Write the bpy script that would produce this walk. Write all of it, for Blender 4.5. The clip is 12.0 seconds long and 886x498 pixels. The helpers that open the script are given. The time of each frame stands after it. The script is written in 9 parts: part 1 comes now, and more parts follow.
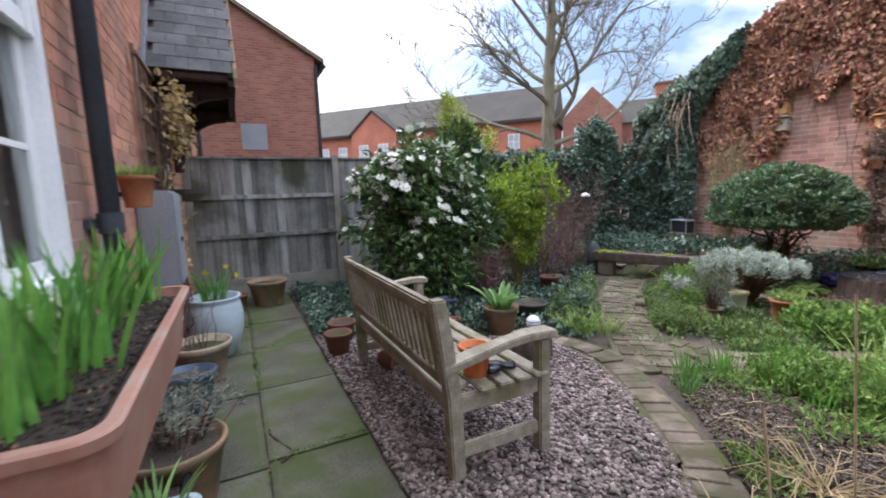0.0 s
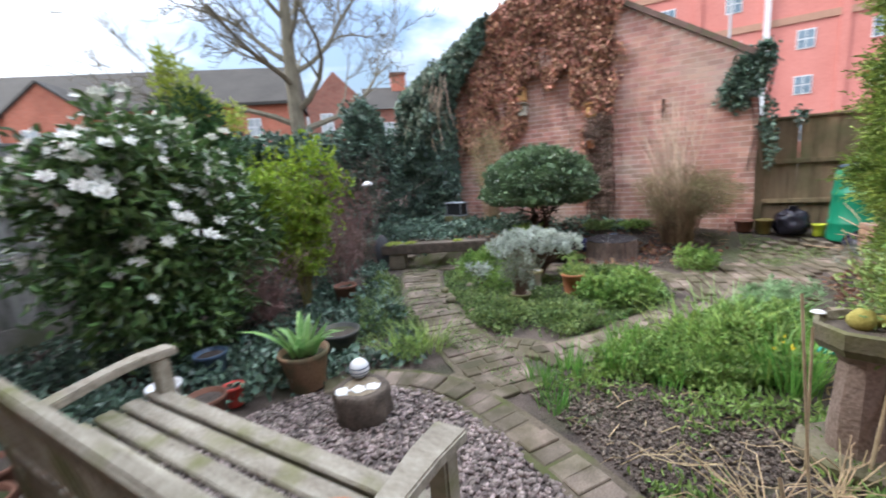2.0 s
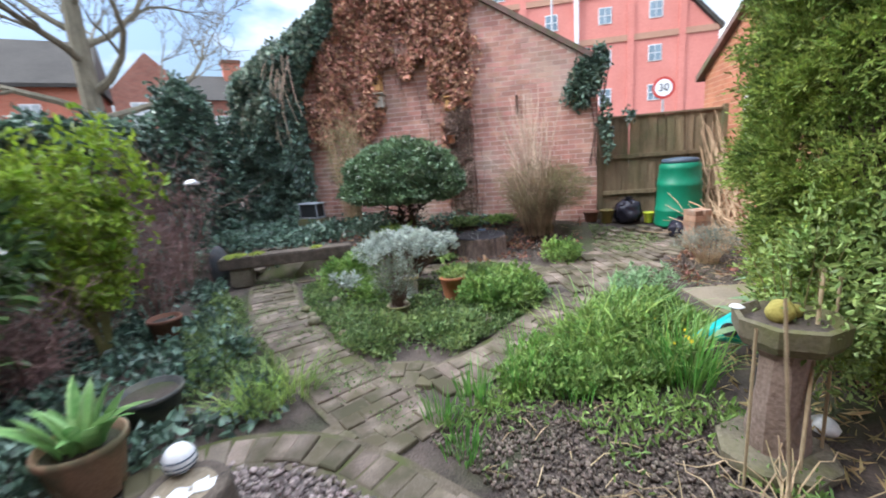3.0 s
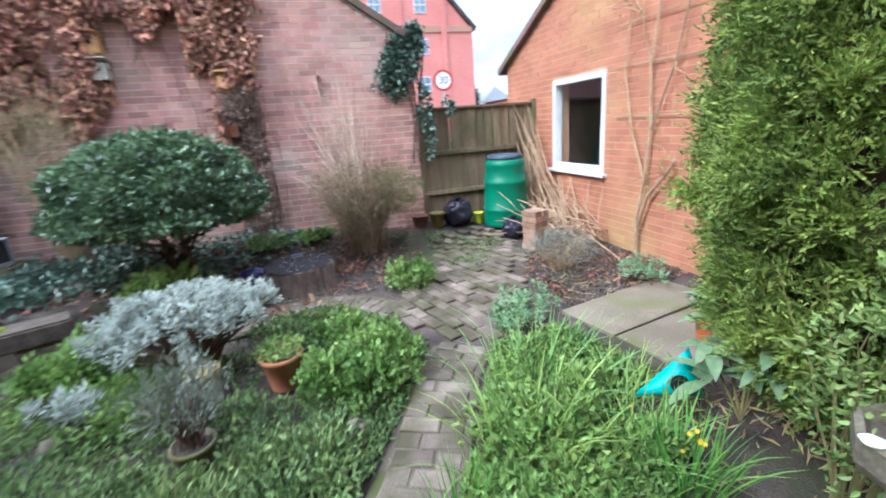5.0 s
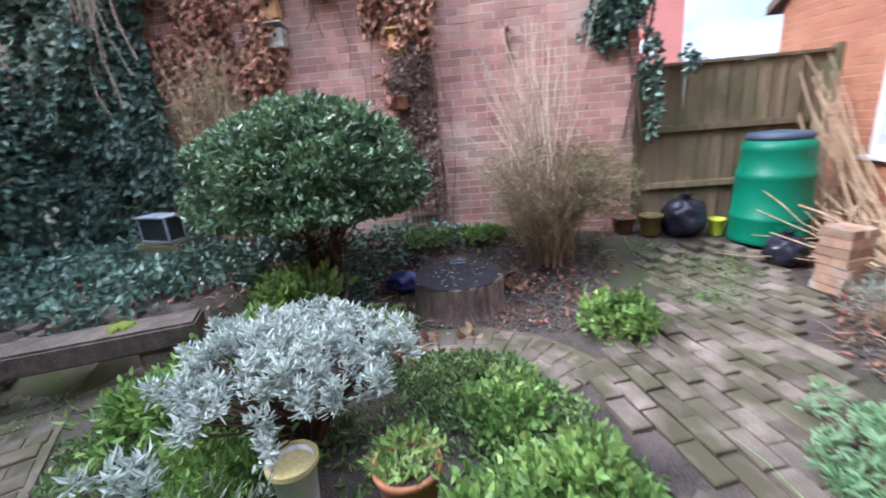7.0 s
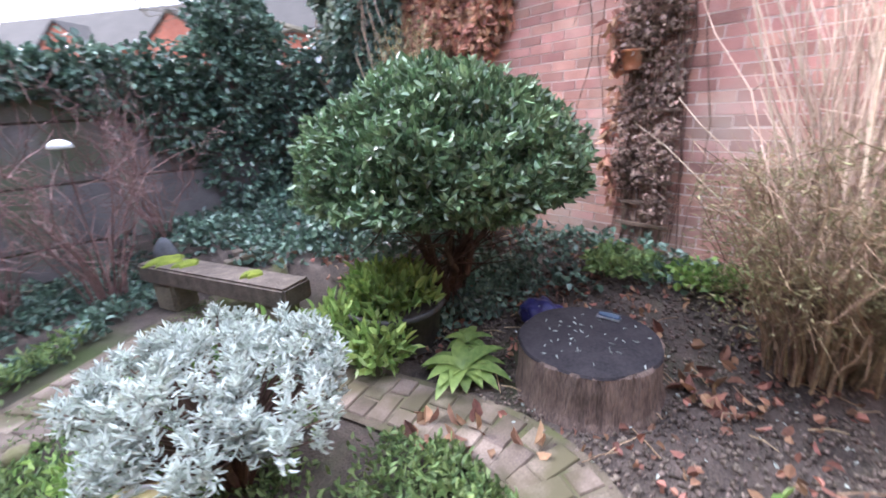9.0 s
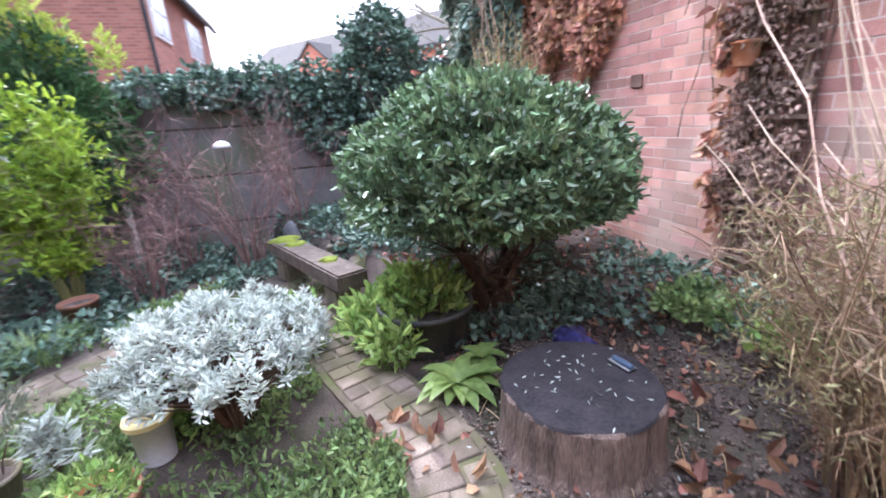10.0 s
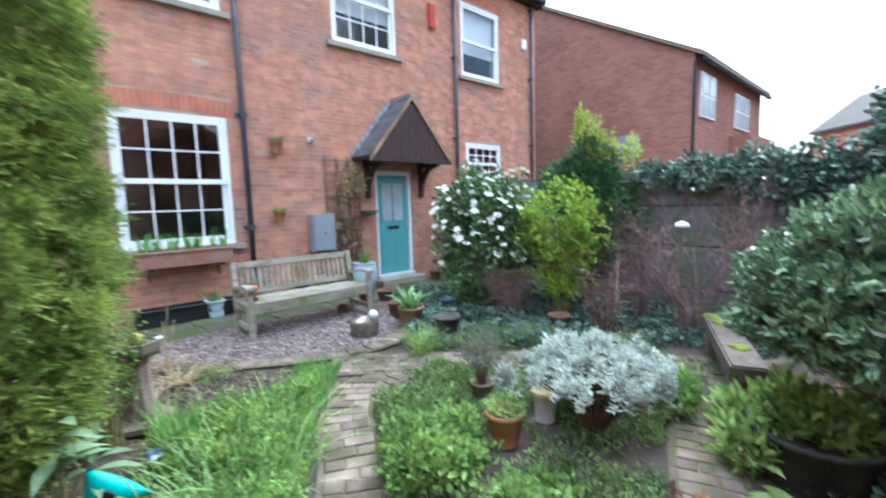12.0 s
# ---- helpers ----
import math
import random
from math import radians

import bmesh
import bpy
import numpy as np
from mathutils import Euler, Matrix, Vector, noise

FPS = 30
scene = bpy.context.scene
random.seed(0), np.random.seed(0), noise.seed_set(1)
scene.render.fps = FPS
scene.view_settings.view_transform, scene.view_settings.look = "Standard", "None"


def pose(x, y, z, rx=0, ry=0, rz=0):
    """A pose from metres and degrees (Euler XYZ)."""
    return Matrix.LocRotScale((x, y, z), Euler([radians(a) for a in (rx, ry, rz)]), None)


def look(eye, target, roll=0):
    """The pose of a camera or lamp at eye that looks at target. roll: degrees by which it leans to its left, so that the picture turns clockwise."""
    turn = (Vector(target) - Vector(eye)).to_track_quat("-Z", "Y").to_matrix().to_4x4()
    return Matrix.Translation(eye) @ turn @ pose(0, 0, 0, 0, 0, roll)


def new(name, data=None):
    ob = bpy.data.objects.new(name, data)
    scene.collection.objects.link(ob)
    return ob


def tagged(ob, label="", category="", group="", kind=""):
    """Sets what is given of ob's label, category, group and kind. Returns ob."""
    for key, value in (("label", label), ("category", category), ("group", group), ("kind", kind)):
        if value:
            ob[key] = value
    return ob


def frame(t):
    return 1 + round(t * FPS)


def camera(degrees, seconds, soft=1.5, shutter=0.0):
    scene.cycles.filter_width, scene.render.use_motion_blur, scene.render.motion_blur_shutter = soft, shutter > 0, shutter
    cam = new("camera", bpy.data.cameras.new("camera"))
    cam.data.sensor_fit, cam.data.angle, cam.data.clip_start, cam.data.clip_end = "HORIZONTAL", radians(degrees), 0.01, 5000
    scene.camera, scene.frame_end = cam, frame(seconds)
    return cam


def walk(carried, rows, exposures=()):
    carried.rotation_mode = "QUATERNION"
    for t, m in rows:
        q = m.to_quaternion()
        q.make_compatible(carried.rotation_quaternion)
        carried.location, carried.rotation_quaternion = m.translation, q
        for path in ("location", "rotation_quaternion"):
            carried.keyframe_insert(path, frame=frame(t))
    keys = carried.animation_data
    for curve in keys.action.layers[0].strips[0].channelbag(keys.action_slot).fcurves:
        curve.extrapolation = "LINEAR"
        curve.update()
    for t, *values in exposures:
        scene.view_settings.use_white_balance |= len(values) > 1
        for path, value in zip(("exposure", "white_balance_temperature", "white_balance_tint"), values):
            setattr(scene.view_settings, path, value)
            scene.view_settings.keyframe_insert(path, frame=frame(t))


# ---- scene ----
cam = camera(93.0, 12.0, 1.8, 0.5)
PATH = [
    (0, (0.829, 0.566, 1.384), (1.705, 2.345, 1.122), -1.8),
    (0.5, (0.918, 0.755, 1.382), (1.94, 2.451, 1.1), -2.6),
    (1, (1.041, 1.015, 1.397), (2.259, 2.569, 1.084), -3.4),
    (1.5, (1.159, 1.331, 1.399), (2.614, 2.66, 1.059), -4.3),
    (2, (1.3, 1.615, 1.436), (2.971, 2.646, 1.054), -4.7),
    (2.5, (1.556, 1.779, 1.453), (3.379, 2.488, 1.034), -5.1),
    (3, (1.839, 1.958, 1.369), (3.746, 2.372, 0.933), -4.6),
    (3.2, (1.984, 2.043, 1.346), (3.91, 2.353, 0.907), -4.5),
    (4.8, (3.021, 2.296, 1.488), (4.901, 1.886, 0.943), -3.9),
    (5, (3.161, 2.369, 1.494), (5.004, 1.832, 0.931), -4.3),
    (5.5, (3.5, 2.425, 1.486), (5.248, 1.636, 0.918), -6.4),
    (6, (3.807, 2.5, 1.458), (5.628, 1.899, 0.889), -7.1),
    (6.5, (4.157, 2.518, 1.415), (6.068, 2.323, 0.86), -6.1),
    (7, (4.47, 2.379, 1.379), (6.372, 2.606, 0.804), -5.0),
    (7.5, (4.798, 2.276, 1.353), (6.638, 2.788, 0.76), -4.1),
    (7.7, (4.938, 2.199, 1.35), (6.734, 2.843, 0.753), -4.2),
    (9.3, (6.051, 1.566, 1.373), (7.068, 3.173, 0.755), -3.5),
    (9.5, (6.223, 1.471, 1.326), (7.093, 3.17, 0.727), -3.5),
    (10, (6.551, 1.286, 1.375), (7.064, 3.128, 0.787), -4.0),
    (10.5, (6.856, 1.282, 1.372), (6.975, 3.203, 0.829), -4.0),
    (11, (7.025, 1.175, 1.403), (6.445, 3.035, 0.95), -2.7),
    (11.5, (7.25, 0.903, 1.494), (6.064, 2.467, 1.109), -2.0),
    (12, (7.375, 0.698, 1.591), (5.892, 2.023, 1.373), -1.7),
]
walk(cam, [(t, look(eye, target, roll)) for t, eye, target, roll in PATH], exposures=[(0.0, 0.66, 6250, 12), (3.0, 0.8, 6000, 9), (5.0, 0.9, 5450, 9), (6.2, 0.72, 5450, 11), (7.2, 0.88, 5550, 15), (9.5, 1.5, 5800, 20), (10.5, 1.62, 5600, 18), (11.0, 1.62, 5500, 11), (11.5, 1.44, 5450, 6), (12.0, 1.24, 5500, 4)])

# ---- world, sun, exposure ----
world = bpy.data.worlds.new("sky")
scene.world = world
world.use_nodes = True
wn, wl = world.node_tree.nodes, world.node_tree.links
wn.clear()
SUN_EL, SUN_AZ = 40.0, -22.0
sky = wn.new("ShaderNodeTexSky")
sky.sky_type, sky.sun_disc = "NISHITA", False
sky.sun_elevation, sky.sun_rotation = radians(SUN_EL), radians(SUN_AZ)
sky.air_density, sky.dust_density = 1.0, 2.0
coord = wn.new("ShaderNodeTexCoord")
stretch = wn.new("ShaderNodeMapping")
stretch.inputs["Scale"].default_value = (1.0, 1.0, 2.6)
cloud = wn.new("ShaderNodeTexNoise")
cloud.inputs["Scale"].default_value, cloud.inputs["Detail"].default_value = 2.3, 6.0
cover = wn.new("ShaderNodeValToRGB")
cover.color_ramp.elements[0].position, cover.color_ramp.elements[1].position = 0.40, 0.56
billow = wn.new("ShaderNodeTexNoise")
billow.inputs["Scale"].default_value, billow.inputs["Detail"].default_value = 3.6, 5.0
shade = wn.new("ShaderNodeValToRGB")
shade.color_ramp.elements[0].color, shade.color_ramp.elements[1].color = (6.0, 6.3, 6.9, 1), (9.6, 9.7, 10.2, 1)
shade.color_ramp.elements[0].position, shade.color_ramp.elements[1].position = 0.3, 0.6
blend = wn.new("ShaderNodeMix")
blend.data_type = "RGBA"
back = wn.new("ShaderNodeBackground")
back.inputs["Strength"].default_value = 0.10
split = wn.new("ShaderNodeSeparateXYZ")
rise = wn.new("ShaderNodeMapRange")  # an overcast sky is brightest overhead
rise.inputs["From Min"].default_value, rise.inputs["From Max"].default_value = 0.0, 1.0
rise.inputs["To Min"].default_value, rise.inputs["To Max"].default_value = 0.46, 4.2
lift = wn.new("ShaderNodeVectorMath")
lift.operation = "SCALE"
out = wn.new("ShaderNodeOutputWorld")
wl.new(coord.outputs["Generated"], stretch.inputs["Vector"])
wl.new(stretch.outputs[0], cloud.inputs["Vector"])
wl.new(stretch.outputs[0], billow.inputs["Vector"])
wl.new(cloud.outputs["Fac"], cover.inputs["Fac"])
wl.new(billow.outputs["Fac"], shade.inputs["Fac"])
wl.new(cover.outputs["Color"], blend.inputs["Factor"])
wl.new(sky.outputs["Color"], blend.inputs["A"])
wl.new(shade.outputs["Color"], blend.inputs["B"])
wl.new(coord.outputs["Generated"], split.inputs[0])
wl.new(split.outputs["Z"], rise.inputs["Value"])
wl.new(blend.outputs["Result"], lift.inputs[0])
wl.new(rise.outputs[0], lift.inputs["Scale"])
wl.new(lift.outputs[0], back.inputs["Color"])
wl.new(back.outputs[0], out.inputs["Surface"])

sun = new("sun", bpy.data.lights.new("sun", "SUN"))
sun.data.energy, sun.data.angle, sun.data.color = 2.0, radians(12), (1.0, 0.96, 0.91)
sun_way = Vector((math.sin(radians(SUN_AZ)) * math.cos(radians(SUN_EL)), math.cos(radians(SUN_AZ)) * math.cos(radians(SUN_EL)), math.sin(radians(SUN_EL))))
sun.matrix_world = look(sun_way * 30, (0, 0, 0))


# ---- materials ----
def mat(name, dark, light, scale=6.0, fine=60.0, rough=0.8, bump=0.3, depth=0.01, rand="", spread=0.3, stretch=(1, 1, 1),
        metal=0.0, third=None, third_scale=2.0, third_at=(0.5, 0.65), glow=0.0, sss=0.0, spec=0.35, coat=0.0):
    """A surface with broad mottling, fine grain, relief and, where asked, a stain of a third colour; rand varies it piece by piece."""
    m = bpy.data.materials.new(name)
    m.use_nodes = True
    n, l = m.node_tree.nodes, m.node_tree.links
    p = n["Principled BSDF"]
    geo = n.new("ShaderNodeNewGeometry")
    mp = n.new("ShaderNodeMapping")
    mp.inputs["Scale"].default_value = stretch
    l.new(geo.outputs["Position"], mp.inputs["Vector"])
    a, b = n.new("ShaderNodeTexNoise"), n.new("ShaderNodeTexNoise")
    a.inputs["Scale"].default_value, a.inputs["Detail"].default_value = scale, 5
    b.inputs["Scale"].default_value, b.inputs["Detail"].default_value = fine, 3
    for q in (a, b):
        l.new(mp.outputs[0], q.inputs["Vector"])
    mixf = n.new("ShaderNodeMath")
    mixf.operation = "MULTIPLY_ADD"
    mixf.inputs[1].default_value = 0.45
    l.new(b.outputs["Fac"], mixf.inputs[0])
    half = n.new("ShaderNodeMath")
    half.operation = "MULTIPLY"
    half.inputs[1].default_value = 0.55
    l.new(a.outputs["Fac"], half.inputs[0])
    l.new(half.outputs[0], mixf.inputs[2])
    ramp = n.new("ShaderNodeValToRGB")
    ramp.color_ramp.elements[0].position, ramp.color_ramp.elements[1].position = 0.34, 0.66
    ramp.color_ramp.elements[0].color, ramp.color_ramp.elements[1].color = (*dark, 1), (*light, 1)
    l.new(mixf.outputs[0], ramp.inputs["Fac"])
    col = ramp.outputs["Color"]
    if third:
        c = n.new("ShaderNodeTexNoise")
        c.inputs["Scale"].default_value, c.inputs["Detail"].default_value = third_scale, 6
        l.new(geo.outputs["Position"], c.inputs["Vector"])
        cr = n.new("ShaderNodeValToRGB")
        cr.color_ramp.elements[0].position, cr.color_ramp.elements[1].position = third_at
        l.new(c.outputs["Fac"], cr.inputs["Fac"])
        mx = n.new("ShaderNodeMix")
        mx.data_type = "RGBA"
        mx.inputs["B"].default_value = (*third, 1)
        l.new(cr.outputs["Color"], mx.inputs["Factor"])
        l.new(col, mx.inputs["A"])
        col = mx.outputs["Result"]
    if rand:
        src = geo.outputs["Random Per Island"] if rand == "island" else n.new("ShaderNodeObjectInfo").outputs["Random"]
        mr = n.new("ShaderNodeMapRange")
        mr.inputs["To Min"].default_value, mr.inputs["To Max"].default_value = 1 - spread, 1 + spread
        l.new(src, mr.inputs["Value"])
        hs = n.new("ShaderNodeHueSaturation")
        l.new(mr.outputs[0], hs.inputs["Value"])
        hue = n.new("ShaderNodeMapRange")
        hue.inputs["To Min"].default_value, hue.inputs["To Max"].default_value = 0.5 - spread * 0.04, 0.5 + spread * 0.04
        wob = n.new("ShaderNodeMath")
        wob.operation = "FRACT"
        mul = n.new("ShaderNodeMath")
        mul.operation = "MULTIPLY"
        mul.inputs[1].default_value = 7.31
        l.new(src, mul.inputs[0])
        l.new(mul.outputs[0], wob.inputs[0])
        l.new(wob.outputs[0], hue.inputs["Value"])
        l.new(hue.outputs[0], hs.inputs["Hue"])
        l.new(col, hs.inputs["Color"])
        col = hs.outputs["Color"]
    l.new(col, p.inputs["Base Color"])
    p.inputs["Roughness"].default_value, p.inputs["Metallic"].default_value = rough, metal
    p.inputs["Specular IOR Level"].default_value = spec
    p.inputs["Coat Weight"].default_value = coat
    if bump:
        bp = n.new("ShaderNodeBump")
        bp.inputs["Strength"].default_value, bp.inputs["Distance"].default_value = bump, depth
        l.new(mixf.outputs[0], bp.inputs["Height"])
        l.new(bp.outputs[0], p.inputs["Normal"])
    if sss:
        t = n.new("ShaderNodeBsdfTranslucent")
        l.new(col, t.inputs["Color"])
        ms = n.new("ShaderNodeMixShader")
        ms.inputs[0].default_value = sss
        l.new(p.outputs[0], ms.inputs[1])
        l.new(t.outputs[0], ms.inputs[2])
        l.new(ms.outputs[0], n["Material Output"].inputs["Surface"])
    return m


def leaf_mat(name, dark, light, rough=0.45, spread=0.45, sss=0.22, spec=0.4):
    return mat(name, dark, light, scale=3.0, fine=25.0, rough=rough, bump=0, rand="island", spread=spread, sss=sss, spec=spec)


def brick_tex(name, c1, c2, mortar, scale=1.0):
    """Far brickwork, courses 75 mm, laid in the plane of the wall."""
    m = bpy.data.materials.new(name)
    m.use_nodes = True
    n, l = m.node_tree.nodes, m.node_tree.links
    p = n["Principled BSDF"]
    tc = n.new("ShaderNodeTexCoord")
    sep = n.new("ShaderNodeSeparateXYZ")
    add = n.new("ShaderNodeMath")
    com = n.new("ShaderNodeCombineXYZ")
    l.new(tc.outputs["Object"], sep.inputs[0])
    l.new(sep.outputs["X"], add.inputs[0])
    l.new(sep.outputs["Y"], add.inputs[1])
    l.new(add.outputs[0], com.inputs["X"])
    l.new(sep.outputs["Z"], com.inputs["Y"])
    b = n.new("ShaderNodeTexBrick")
    b.inputs["Scale"].default_value = 1.0
    b.inputs["Brick Width"].default_value, b.inputs["Row Height"].default_value = 0.225 * scale, 0.075 * scale
    b.inputs["Mortar Size"].default_value = 0.008 * scale
    b.inputs["Color1"].default_value, b.inputs["Color2"].default_value, b.inputs["Mortar"].default_value = (*c1, 1), (*c2, 1), (*mortar, 1)
    l.new(com.outputs[0], b.inputs["Vector"])
    nz = n.new("ShaderNodeTexNoise")
    nz.inputs["Scale"].default_value, nz.inputs["Detail"].default_value = 0.7, 6
    l.new(tc.outputs["Object"], nz.inputs["Vector"])
    mr = n.new("ShaderNodeMapRange")
    mr.inputs["To Min"].default_value, mr.inputs["To Max"].default_value = 0.65, 1.3
    l.new(nz.outputs["Fac"], mr.inputs["Value"])
    hs = n.new("ShaderNodeHueSaturation")
    l.new(b.outputs["Color"], hs.inputs["Color"])
    l.new(mr.outputs[0], hs.inputs["Value"])
    l.new(hs.outputs[0], p.inputs["Base Color"])
    p.inputs["Roughness"].default_value = 0.9
    p.inputs["Specular IOR Level"].default_value = 0.2
    bp = n.new("ShaderNodeBump")
    bp.inputs["Strength"].default_value, bp.inputs["Distance"].default_value = 0.4, 0.01
    l.new(b.outputs["Fac"], bp.inputs["Height"])
    bp.invert = True
    l.new(bp.outputs[0], p.inputs["Normal"])
    return m


